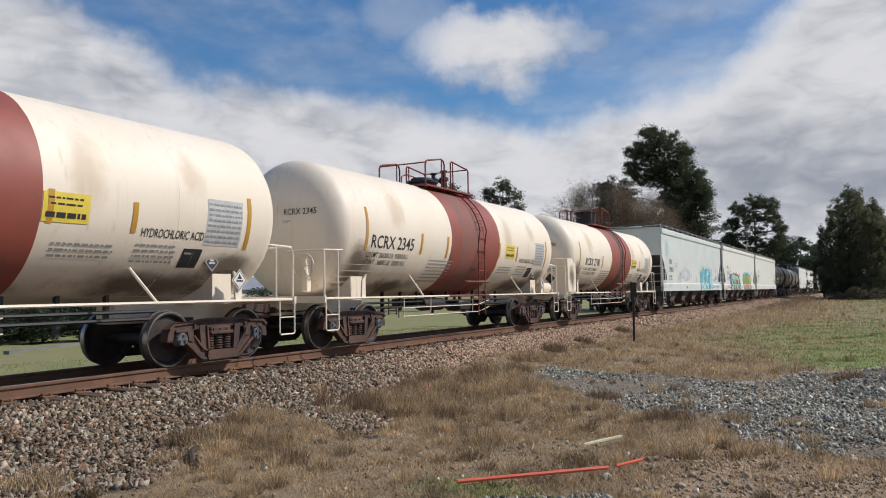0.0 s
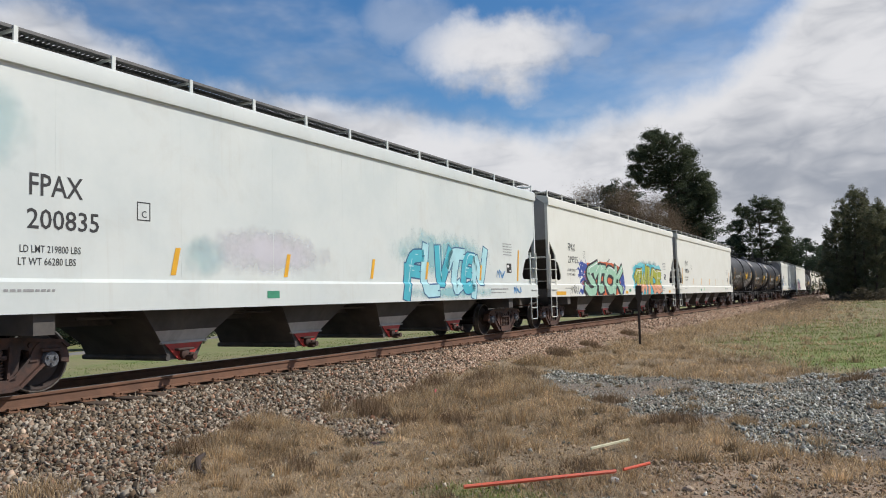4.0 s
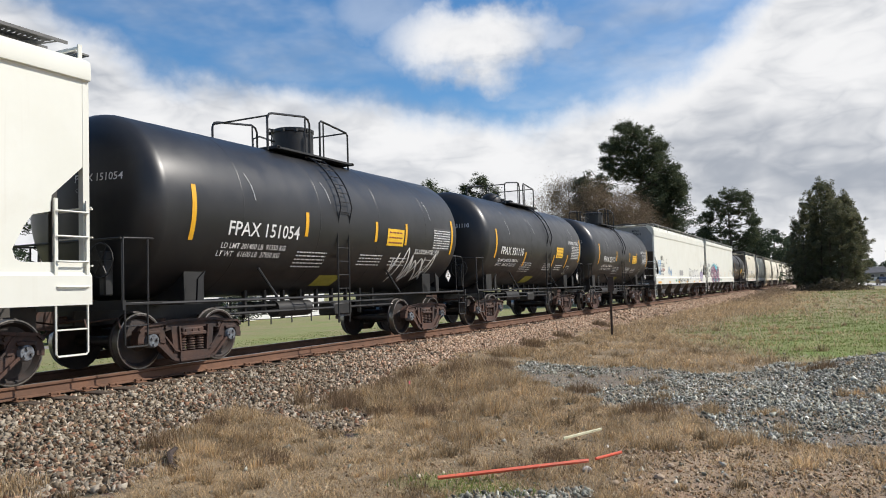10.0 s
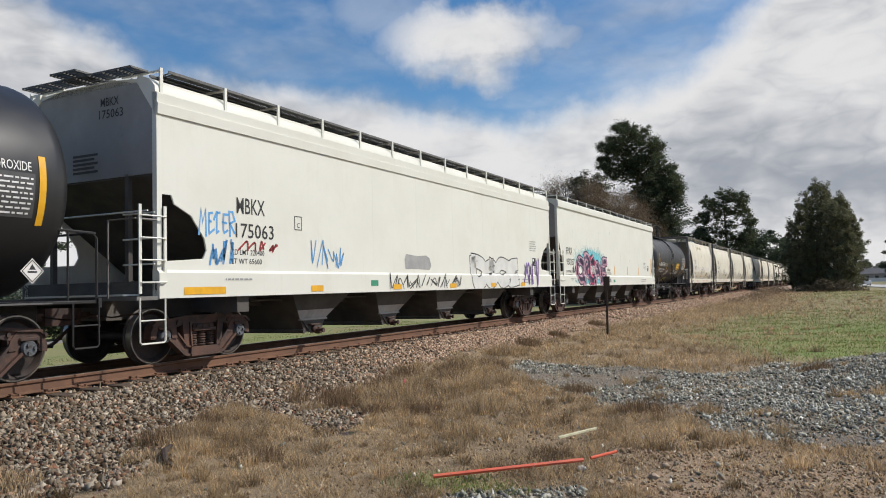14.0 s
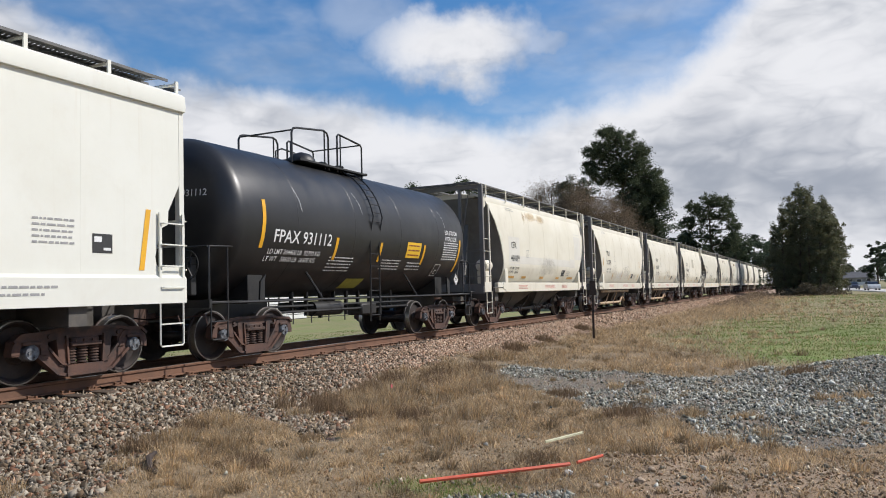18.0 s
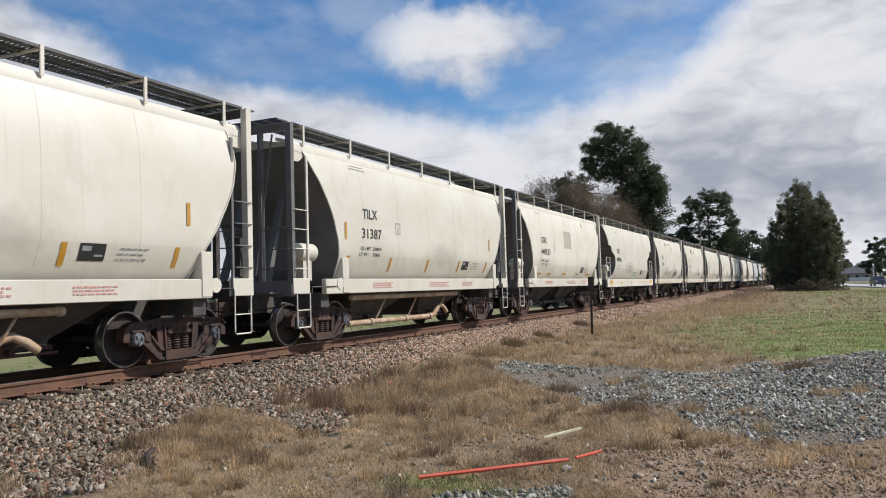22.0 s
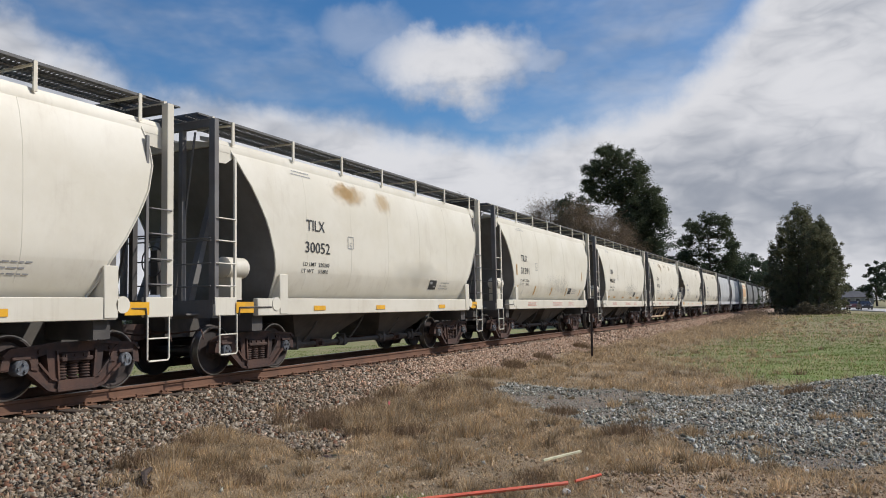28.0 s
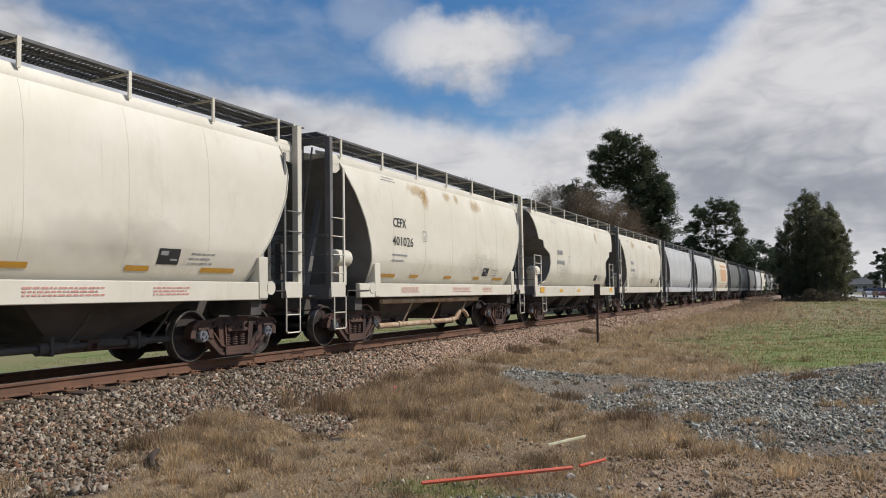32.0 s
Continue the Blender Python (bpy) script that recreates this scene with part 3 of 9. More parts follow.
def build_stones():
    rng = np.random.default_rng(5)

    def scatter(n, x0, x1, y0, y1, follow=True):
        u, y = rng.uniform(x0, x1, n), rng.uniform(y0, y1, n)
        return (u + line_x(y) if follow else u), y
    parts = []
    for n, x0, x1, y0, y1, lo, hi in ((62000, 0.12, 4.6, 2.5, 15, 0.013, 0.043), (32000, 0.12, 3.2, 15, 34, 0.022, 0.042), (14000, 0.35, 3.0, 34, 80, 0.04, 0.07), (9000, 0.35, 3.0, 80, 150, 0.06, 0.10), (6000, -2.4, -0.0, 2.5, 20, 0.02, 0.045), (9000, -3.0, 3.4, -8, 2.5, 0.03, 0.06)):
        x, y = scatter(n, x0, x1, y0, y1)
        ba, gr, gn, br = zones(x, y)
        keep = (ba > 0.5) | (rng.random(n) < 0.012)
        keep &= ~((np.abs((y - 0.5 + 0.26) % 0.52 - 0.26) < 0.14) & (x - line_x(y) < 0.36 + 0.17 * np.sin(np.round((y - 0.5) / 0.52) * 7.3) + 0.06 * np.sin(y * 31)) & (x - line_x(y) > -1.0))
        keep &= ~((x - line_x(y) > -1.75) & (x - line_x(y) < -1.3)) & ~(np.abs(x - line_x(y)) < 0.13)
        parts.append((x[keep], y[keep], lo + (hi - lo) * rng.random(keep.sum()) ** 1.5))
    x, y, s = (np.concatenate(q) for q in zip(*parts))
    # older stone near the crossing, fresher pinkish stone further up the line
    fresh = rng.random(len(y)) < smooth(y + 1.0 * (x - line_x(y) - 1.5), 10.0, 19.0) * 0.9 + 0.04
    tagged(new("ballast", stones("ballast", x[~fresh], y[~fresh], s[~fresh], M_STONE, rng)), "brown and grey crushed-stone railway ballast", "ballast", kind="stuff")
    tagged(new("ballast", stones("fresh_ballast", x[fresh], y[fresh], s[fresh], M_PINKSTONE, rng)), "pale pinkish crushed-stone railway ballast", "ballast", kind="stuff")
    x, y = scatter(190000, 3.5, 16, 4.5, 19, False)
    ba, gr, gn, br = zones(x, y)
    thin = 0.50 + 0.75 * bumps(x, y, 1.0, 9.0) + 0.45 * bumps(x, y, 0.35, 2.0) + 0.5 * smooth(x, 8.0, 10.0) * smooth(y, 10.5, 12.5) - 0.75 * smooth(-np.hypot((x - 6.4) / 1.6, (y - 13.6) / 1.3), -1.0, -0.4)
    keep = ((gr > 0.5) & (rng.random(len(x)) < thin)) | (rng.random(len(x)) < 0.012)
    size = 0.008 + 0.024 * rng.random(keep.sum()) ** 1.8
    tagged(new("gravel", stones("gravel", x[keep], y[keep], size, M_SLATE, rng, 0.45)), "heap and spill of fresh grey crushed stone", "gravel", kind="stuff")
    # fine chips between the larger stones
    x, y = scatter(90000, 3.5, 16, 4.8, 19, False)
    keep = zones(x, y)[1] > 0.5
    tagged(new("gravel", stones("gravel_chips", x[keep], y[keep], 0.004 + 0.009 * rng.random(keep.sum()) ** 1.5, M_SLATE, rng, 0.4)), "fine grey stone chips", "gravel", kind="stuff")
    # crumbs of stone, bark and clod on the bare soil
    x, y = scatter(90000, 5.0, 13.5, 4.4, 10.5, False)
    ba, gr, gn, br = zones(x, y)
    keep = rng.random(len(x)) < (0.18 + 0.8 * br) * (1 - 0.8 * gr)
    tagged(new("soil_crumbs", stones("soil_crumbs", x[keep], y[keep], 0.004 + 0.018 * rng.random(keep.sum()) ** 3.5, M_CRUMB, rng, 0.3)), "brown and tan clods, chips and small stones on bare soil", "soil", kind="stuff")


build_stones()

# ---- track ----
def along(y):
    return float(line_x(np.float64(y))), float(line_z(np.float64(y)))


def build_track():
    track = thing("track", "rusty steel rails on weathered timber ties in ballast", "railway track", kind="structure")
    ys = list(np.arange(-60, 20, 10)) + list(np.arange(20, 420, 5))
    prof = [(-0.075, -0.18), (0.075, -0.18), (0.075, -0.168), (0.016, -0.150), (0.011, -0.055), (0.036, -0.040), (0.038, -0.012), (0.030, -0.0015), (-0.030, -0.0015), (-0.038, -0.012), (-0.036, -0.040), (-0.011, -0.055), (-0.016, -0.150), (-0.075, -0.168)]
    for x in (0.0, 2 * MID):
        g = G()
        g.loft([[(along(y)[0] + x + a, y, along(y)[1] + b) for a, b in prof] for y in ys])
        rail = part("rail", g, M_RAIL, track)
        g = G()
        g.loft([[(along(y)[0] + x - 0.027, y, along(y)[1] - 0.0012), (along(y)[0] + x + 0.027, y, along(y)[1] - 0.0012), (along(y)[0] + x + 0.027, y, along(y)[1] + 0.0012), (along(y)[0] + x - 0.027, y, along(y)[1] + 0.0012)] for y in ys])
        part("rail_head", g, M_RAILTOP, rail, "worn bright running surface")
    rnd = random.Random(3)
    tie = cached("tie", lambda: G().box(-1.30, 1.30, -0.115, 0.115, -0.18, 0.0, 0.012), M_TIE)
    plate = cached("tie_plate", lambda: G().box(-0.19, 0.19, -0.10, 0.10, 0.0, 0.016, 0.004).box(0.095, 0.125, -0.075, -0.045, 0.01, 0.05).box(0.085, 0.135, -0.08, -0.04, 0.045, 0.06).box(0.095, 0.125, 0.045, 0.075, 0.01, 0.045).box(-0.125, -0.095, -0.02, 0.02, 0.01, 0.05), M_SPIKE)
    y = 0.5
    while y < 70:
        ax, az = along(y)
        t = part("tie", tie, M_TIE, track, at=pose(ax + MID + rnd.uniform(-0.05, 0.05), y + rnd.uniform(-0.03, 0.03), az - 0.200 + rnd.uniform(-0.020, 0.004), 0, 0, rnd.uniform(-1.2, 1.2)))
        if y < 40:
            part("tie_plate", plate, M_SPIKE, t, at=(-MID, 0, 0))
        y += 0.52
    g = G()
    while y < 330:
        ax, az = along(y)
        g.box(ax + MID - 1.3, ax + MID + 1.3, y - 0.115, y + 0.115, az - 0.37, az - 0.195)
        y += 0.52
    far = part("far_ties", g, M_TIE, track)
    tagged(far, kind="stuff")


build_track()
# ---- railway cars: x across (the lit side is +x), y along (the leading end is -y), z from the rail's top ----
RW = 0.457


def wheel_shape():
    g = G()
    for s in (-1, 1):
        prof = [(0.66, 0.10), (0.66, 0.16), (0.685, 0.36), (0.665, 0.385), (0.655, RW + 0.025), (0.685, RW + 0.025), (0.70, RW + 0.003), (0.81, RW - 0.004), (0.815, 0.41),
                (0.785, 0.385), (0.745, 0.36), (0.76, 0.17), (0.80, 0.14), (0.80, 0.10)]
        g.lathe([(s * a, r) for a, r in (prof if s > 0 else prof[::-1])][::1], "x", 28)
    g.lathe([(-0.95, 0.075), (-0.66, 0.085), (0.66, 0.085), (0.95, 0.075)], "x", 12)
    return g


def tread_shape():
    g = G()
    for s in (-1, 1):
        g.lathe(sorted([(s * 0.703, RW + 0.003), (s * 0.812, RW - 0.001)]), "x", 28, close=False)
        g.lathe(sorted([(s * 0.8160, RW - 0.022), (s * 0.8150, RW - 0.003)]), "x", 28, close=False)
    return g


def cap_shape():
    g = G()
    for s in (-1, 1):
        g.lathe(sorted([(s * 0.97, 0.115), (s * 1.10, 0.115), (s * 1.125, 0.10)]), "x", 16)
        for i in range(3):
            a = i * 2.0944
            g.lathe(sorted([(s * 1.12, 0.024), (s * 1.15, 0.024)]), "x", 6, at=(0, 0.06 * math.cos(a), 0.06 * math.sin(a)))
    return g


def rib(g, p, q, x0, x1, w=0.022):
    """A raised flange along one edge of a casting."""
    l = math.hypot(q[0] - p[0], q[1] - p[1])
    ny, nz = -(q[1] - p[1]) / l * w, (q[0] - p[0]) / l * w
    g.prism([(p[0] - ny, p[1] - nz), (q[0] - ny, q[1] - nz), (q[0] + ny, q[1] + nz), (p[0] + ny, p[1] + nz)], x0, x1)


def frame_shape():
    """A cast side frame: bowed top chord, wide tension arms, columns round the spring nest, jaws over the bearings, raised flanges."""
    g = G()
    x0, x1 = 0.92, 1.07
    top = [(-1.16, 0.42), (-1.15, 0.62), (-1.05, 0.70), (-0.74, 0.72), (-0.45, 0.755), (0.45, 0.755), (0.74, 0.72), (1.05, 0.70), (1.15, 0.62), (1.16, 0.42),
           (1.05, 0.42), (1.02, 0.575), (0.78, 0.575), (0.70, 0.57), (0.42, 0.63), (-0.42, 0.63), (-0.70, 0.57), (-0.78, 0.575), (-1.02, 0.575), (-1.05, 0.42)]
    g.prism(top, x0, x1)
    for a, b in zip(top[1:9], top[2:9]):
        rib(g, a, b, x1 - 0.01, x1 + 0.045)
    for s in (-1, 1):
        arm = [(s * 0.80, 0.62), (s * 0.79, 0.40), (s * 0.70, 0.33), (s * 0.47, 0.13), (s * 0.30, 0.09), (s * 0.30, 0.24), (s * 0.40, 0.27), (s * 0.61, 0.50), (s * 0.60, 0.62)]
        g.prism(arm, x0 + 0.005, x1 - 0.01)
        for a, b in zip(arm[1:4], arm[2:5]):
            rib(g, a, b, x1 - 0.02, x1 + 0.04)
        for a, b in zip(arm[5:7], arm[6:8]):
            rib(g, a, b, x1 - 0.02, x1 + 0.025, 0.016)
        g.prism([(s * 0.49, 0.67), (s * 0.32, 0.67), (s * 0.285, 0.235), (s * 0.43, 0.235)], x0 + 0.012, x1 + 0.008)
        rib(g, (s * 0.33, 0.66), (s * 0.295, 0.25), x1, x1 + 0.04, 0.016)
        # rounded jaw over the bearing
        ring = [(s * 0.889 + r * math.cos(a), 0.455 + r * math.sin(a)) for r, angles in ((0.285, [i * 0.2618 - 0.2 for i in range(14)]), (0.165, [3.2 - i * 0.2618 for i in range(14)])) for a in angles]
        g.prism(ring, x0 + 0.002, x1 + 0.012)
        g.box(x0 - 0.02, x1 + 0.05, s * 0.889 - 0.14, s * 0.889 + 0.14, 0.56, 0.615, 0.012)
        g.lathe([(x1 - 0.01, 0.035), (x1 + 0.03, 0.03)], "x", 8, at=(0, s * 0.60, 0.66))
    g.prism([(-0.33, 0.09), (0.33, 0.09), (0.31, 0.235), (-0.31, 0.235)], x0 - 0.04, x1 + 0.04)
    rib(g, (-0.34, 0.10), (0.34, 0.10), x1 + 0.02, x1 + 0.07, 0.02)
    return g


def spring_shape():
    prof = [(0.235, 0.05)]
    for i in range(6):
        z = 0.245 + i * 0.042
        prof += [(z, 0.062), (z + 0.012, 0.088), (z + 0.024, 0.088), (z + 0.036, 0.062)]
    return G().lathe(prof, "z", 10)


def bolster_shape():
    g = G()
    g.box(-1.10, 1.10, -0.24, 0.24, 0.50, 0.63, 0.02)
    for s in (-1, 1):
        g.box(s * 1.0 - 0.13, s * 1.0 + 0.13, -0.27, 0.27, 0.495, 0.56, 0.015)
        for y in (-0.15, 0.0, 0.15):
            g.box(s * 1.09 - 0.03, s * 1.09 + 0.03, y - 0.05, y + 0.05, 0.515, 0.60)
    g.lathe([(0.62, 0.30), (0.78, 0.30)], "z", 16)
    return g


def brake_shape():
    g = G()
    for s in (-1, 1):
        g.box(-0.78, 0.78, s * 0.36 - 0.05, s * 0.36 + 0.05, 0.30, 0.40)
        for q in (-1, 1):
            g.box(q * 0.75 - 0.06, q * 0.75 + 0.06, s * 0.40 - 0.035, s * 0.40 + 0.035, 0.26, 0.50, 0.01)
    return g


WHEELSETS = []


def mirror_x(g):
    q = G()
    q.v = [(-a, b, c) for a, b, c in g.v]
    q.f = [f[::-1] for f in g.f]
    return q


def truck(car, y):
    """A two-axle truck with two turning wheelsets."""
    t = part("truck", cached("truck_bolster", bolster_shape, M_TRUCK), M_TRUCK, car, at=(0, y, 0))
    part("side_frame", cached("side_frame", frame_shape, M_TRUCK), M_TRUCK, t)
    part("side_frame", cached("side_frame_far", lambda: mirror_x(frame_shape()), M_TRUCK), M_TRUCK, t)
    for x, y in ((1.0, -0.2), (1.0, 0.0), (1.0, 0.2), (-1.0, 0.0)):
        part("spring", cached("spring", spring_shape, M_SPRING), M_SPRING, t, at=(x, y, 0))
    part("brake_beam", cached("brake_beam", brake_shape, M_TRUCK), M_TRUCK, t)
    for s in (-1, 1):
        if "wheelset" not in CACHE:
            me = wheel_shape().mesh("wheelset", M_WHEEL)
            bm = bmesh.new()
            bm.from_mesh(me)
            for shape, slot in ((tread_shape(), 1), (cap_shape(), 2)):
                extra = shape.mesh("extra", M_TREAD)
                n0 = len(bm.faces)
                bm.from_mesh(extra)
                bm.faces.ensure_lookup_table()
                for f in bm.faces[n0:]:
                    f.material_index = slot
                bpy.data.meshes.remove(extra)
            bm.to_mesh(me)
            bm.free()
            me.materials.append(M_TREAD)
            me.materials.append(M_CAP)
            CACHE["wheelset"] = me
        w = new("wheelset", CACHE["wheelset"])
        w.parent = t
        w.matrix_parent_inverse = pose(0, s * 0.889, RW, 40 * len(WHEELSETS) % 360, 0, 0)
        WHEELSETS.append(w)
    return t


def couplers(car, half):
    for s in (-1, 1):
        g = G()
        e = s * half
        g.box(-0.07, 0.07, min(e, e - s * 0.75), max(e, e - s * 0.75), 0.78, 0.90, 0.02)
        g.prism([(-0.16, e - s * 0.02), (-0.16, e - s * 0.28), (-0.08, e - s * 0.36), (0.10, e - s * 0.36), (0.17, e - s * 0.22), (0.15, e + s * 0.03), (0.03, e + s * 0.0), (-0.02, e - s * 0.12), (-0.09, e - s * 0.12), (-0.10, e + s * 0.02)], 0.70, 0.98, "z")
        g.tube([(-0.32, e - s * 0.7, 0.72), (-0.34, e - s * 0.45, 0.60), (-0.30, e - s * 0.2, 0.42), (-0.20, e, 0.36)], 0.028, 6)
        c = part("coupler", g, M_TRUCK, car)
        part("uncoupling_lever", G().tube([(0.15, e - s * 0.45, 0.85), (0.7, e - s * 0.45, 0.80), (1.35, e - s * 0.45, 0.86), (1.4, e - s * 0.45, 0.70)], 0.014, 5), M_TRUCK, c)


def ladder(parent, material, x, y0, y1, z0, z1, n, r=0.014, flat=0.05, name="ladder"):
    """Two stiles and rungs in the plane of the side."""
    g = G()
    for y in (y0, y1):
        g.box(x - 0.012, x + 0.012, y - flat / 2, y + flat / 2, z0, z1)
    for i in range(n):
        z = z0 + (i + 0.5) * (z1 - z0) / n
        g.tube([(x + 0.02, y0, z), (x + 0.05, y0 + 0.03, z), (x + 0.05, y1 - 0.03, z), (x + 0.02, y1, z)], r, 5)
    return part(name, g, material, parent)


def stirrup(parent, material, x, y0, y1, z0, z1):
    g = G()
    g.tube([(x, y0, z1), (x, y0, z0 + 0.03), (x, y0 + 0.03, z0), (x, y1 - 0.03, z0), (x, y1, z0 + 0.03), (x, y1, z1)], 0.016, 5)
    g.tube([(x, y0, (z0 + z1) / 2), (x, y1, (z0 + z1) / 2)], 0.013, 5)
    return part("step", g, material, parent)


def words(parent, text, y, z, size, material, wrap=None, x=1.0, width=None, name="lettering", face="side", bow=None):
    """Lettering laid on a flat side at x, on a curved side wrap(z) -> x, or on the leading end. y is where it starts."""
    cu = bpy.data.curves.new("text", "FONT")
    cu.body, cu.size, cu.resolution_u, cu.offset = text, size * 1.36, 2, size * (0.020 if size > 0.33 else 0.010 if size > 0.2 else 0.005)
    tmp = bpy.data.objects.new("text", cu)
    me = bpy.data.meshes.new_from_object(tmp)
    bpy.data.objects.remove(tmp)
    bpy.data.curves.remove(cu)
    n = len(me.vertices)
    co = np.empty(n * 3)
    me.vertices.foreach_get("co", co)
    co = co.reshape(-1, 3)
    wide = max(co[:, 0].max() - co[:, 0].min(), 1e-6)
    k = (width / wide) if width else 1.0
    a, b = (co[:, 0] - co[:, 0].min()) * k, co[:, 1]
    if face == "end":
        co = np.stack([y + a, np.array([bow(p, q) for p, q in zip(y + a, z + b)]) if bow else np.full(n, x), z + b], 1)
    else:
        zz = z + b
        xx = np.array([wrap(q) for q in zz]) + 0.006 if wrap else np.full(n, x)
        co = np.stack([xx, y + a, zz], 1)
    me.vertices.foreach_set("co", co.ravel())
    me.materials.clear()
    me.materials.append(material)
    me.update()
    ob = new(name, me)
    ob.parent = parent
    return ob


def bars(parent, rows, material, x=1.0, wrap=None, name="small_print", h=0.045):
    """Writing too small to read: short bars. rows: (y0, y1, z)."""
    g = G()
    rnd = random.Random(len(rows) * 7 + int(rows[0][0] * 10))
    for y0, y1, z in rows:
        y = y0
        while y < y1 - 0.02:
            w = min(rnd.uniform(0.03, 0.14), y1 - y)
            z1 = z + h * 0.72
            lo, hi = (wrap(z) + 0.006, wrap(z1) + 0.006) if wrap else (x, x)
            g.add([(lo, y, z), (lo, y + w, z), (hi, y + w, z1), (hi, y, z1)], [(0, 1, 2, 3)])
            y += w + 0.025
    return tagged(part(name, g, material, parent), kind="stuff")


def patch(g, y0, y1, z0, z1, x=1.0, wrap=None, lift=0.005, n=4):
    """A thin flat or curved plate on the side."""
    for i in range(n if wrap else 1):
        a, b = (z0 + (z1 - z0) * i / n, z0 + (z1 - z0) * (i + 1) / n) if wrap else (z0, z1)
        xa, xb = (wrap(a) + lift, wrap(b) + lift) if wrap else (x + lift, x + lift)
        g.add([(xa, y0, a), (xa, y1, a), (xb, y1, b), (xb, y0, b)], [(0, 1, 2, 3)])
    return g


# ---- tank car ----
def head(R, L, dome=0.55, n=8):
    """Profile of a tank shell with dished heads."""
    half = L / 2
    prof = []
    for i in range(n + 1):
        a = math.pi / 2 * i / n
        prof.append((-half + dome * (1 - math.sin(a)) , R * math.cos(a)))
    prof = prof[::-1]
    prof = [(-half + dome * (1 - math.cos(math.pi / 2 * i / n)), max(R * math.sin(math.pi / 2 * i / n) ** 0.74, 0.02)) for i in range(n + 1)]
    mids = [(-half + dome + (L - 2 * dome) * i / 8, R) for i in range(1, 8)]
    return prof + mids + [(-a, r) for a, r in prof[::-1]]


def tank_car(L, R, zc, paint, trim, handrail, label, band=None, band_y=(0, 0), housing="open", tank_short=1.5, ladder_y=0.6, small=False):
    car = thing("tank_car", label, "tank car", "cars of the train")
    TL = L - tank_short
    half = L / 2 - 0.02
    part("shell", G().lathe(head(R, TL), "y", 56, at=(0, 0, zc)), paint, car, angle=50)
    for y in (-TL * 0.30, -TL * 0.1, TL * 0.1, TL * 0.30):
        part("weld_seam", G().lathe([(y - 0.012, R + 0.001), (y - 0.006, R + 0.0035), (y + 0.006, R + 0.0035), (y + 0.012, R + 0.001)], "y", 56, at=(0, 0, zc), close=False), paint, car)
    if band:
        part("band", G().lathe([(band_y[0], R + 0.001), (band_y[0], R + 0.005), (band_y[1], R + 0.005), (band_y[1], R + 0.001)], "y", 72, at=(0, 0, zc), close=False), band, car, "red oxide painted band round the tank")
    ty = L / 2 - (2.05 if not small else 2.22 if housing == "drum" else 2.09)
    for s in (-1, 1):
        truck(car, s * ty)
        # stub sill and saddle at each end
        g = G()
        a, b = sorted((s * (ty - 1.5), s * (half - 0.55)))
        g.box(-0.22, 0.22, a, b, 0.72, 1.05, 0.02)
        a, b = sorted((s * (ty - 0.22), s * (ty + 0.22)))
        g.prism([(-1.10, 1.02), (1.10, 1.02), (1.10, zc - R * 0.70), (0.8, zc - R * 0.86), (0, zc - R * 0.99), (-0.8, zc - R * 0.86), (-1.10, zc - R * 0.70)], a, b, "y")
        part("saddle", g, trim, car)
        g = G()
        a, b = sorted((s * (half - 1.35), s * (half - 0.45)))
        g.box(-1.42, 1.42, a, b, 1.04, 1.09, 0.01)
        g.box(-1.45, 1.45, s * (half - 0.46) - 0.03, s * (half - 0.46) + 0.03, 0.98, 1.12)
        part("end_platform", g, trim, car)
        g = G()
        e, w = s * (half - 0.48), s * (half - 1.30)
        for q in (-1, 1):
            g.tube([(q * 1.40, e, 1.08), (q * 1.40, e, 1.98), (q * 1.37, e - s * 0.04, 2.06), (q * 1.37, w + s * 0.1, 2.08), (q * 1.30, w, 2.08)], 0.019, 6)
            g.tube([(q * 1.40, w + s * 0.35, 1.08), (q * 1.40, w + s * 0.35, 2.06)], 0.016, 6)
        g.tube([(-1.37, e, 2.06), (1.37, e, 2.06)], 0.018, 6)
        part("end_handrail", g, handrail, car)
        for q in (1, -1):
            y0, y1 = sorted((e, e - s * 0.42))
            stirrup(car, handrail, q * 1.44, y0, y1, 0.42, 1.05)
        # side braces
        for q in (1, -1):
            g = G()
            yb = (3.6 if s > 0 else -2.75) if band else s * (ty - 1.9)
            g.tube([(q * 1.38, yb, 1.06), (q * (R * 0.75), yb - 0.32, zc - R * 0.66)], 0.026, 6)
            part("brace", g, handrail, car)
        g = G()
        x = 1.36
        a, b = sorted((s * (ty + 0.05), s * (ty + 0.20)))
        g.prism([(a, 1.05), (b, 1.05), (b, 1.46), ((a + b) / 2 - s * 0.12, 1.58), (a - 0.03 * s, 1.44)], x - 0.02, x + 0.02)
        part("bracket", g, handrail, car)
    g = G()
    for q in (1, -1):
        g.tube([(q * 1.40, -half + 1.2, 1.06), (q * 1.40, half - 1.2, 1.06)], 0.026, 6)
    part("side_rail", g, handrail, car)
    # ladder bent over the tank
    ly = ladder_y
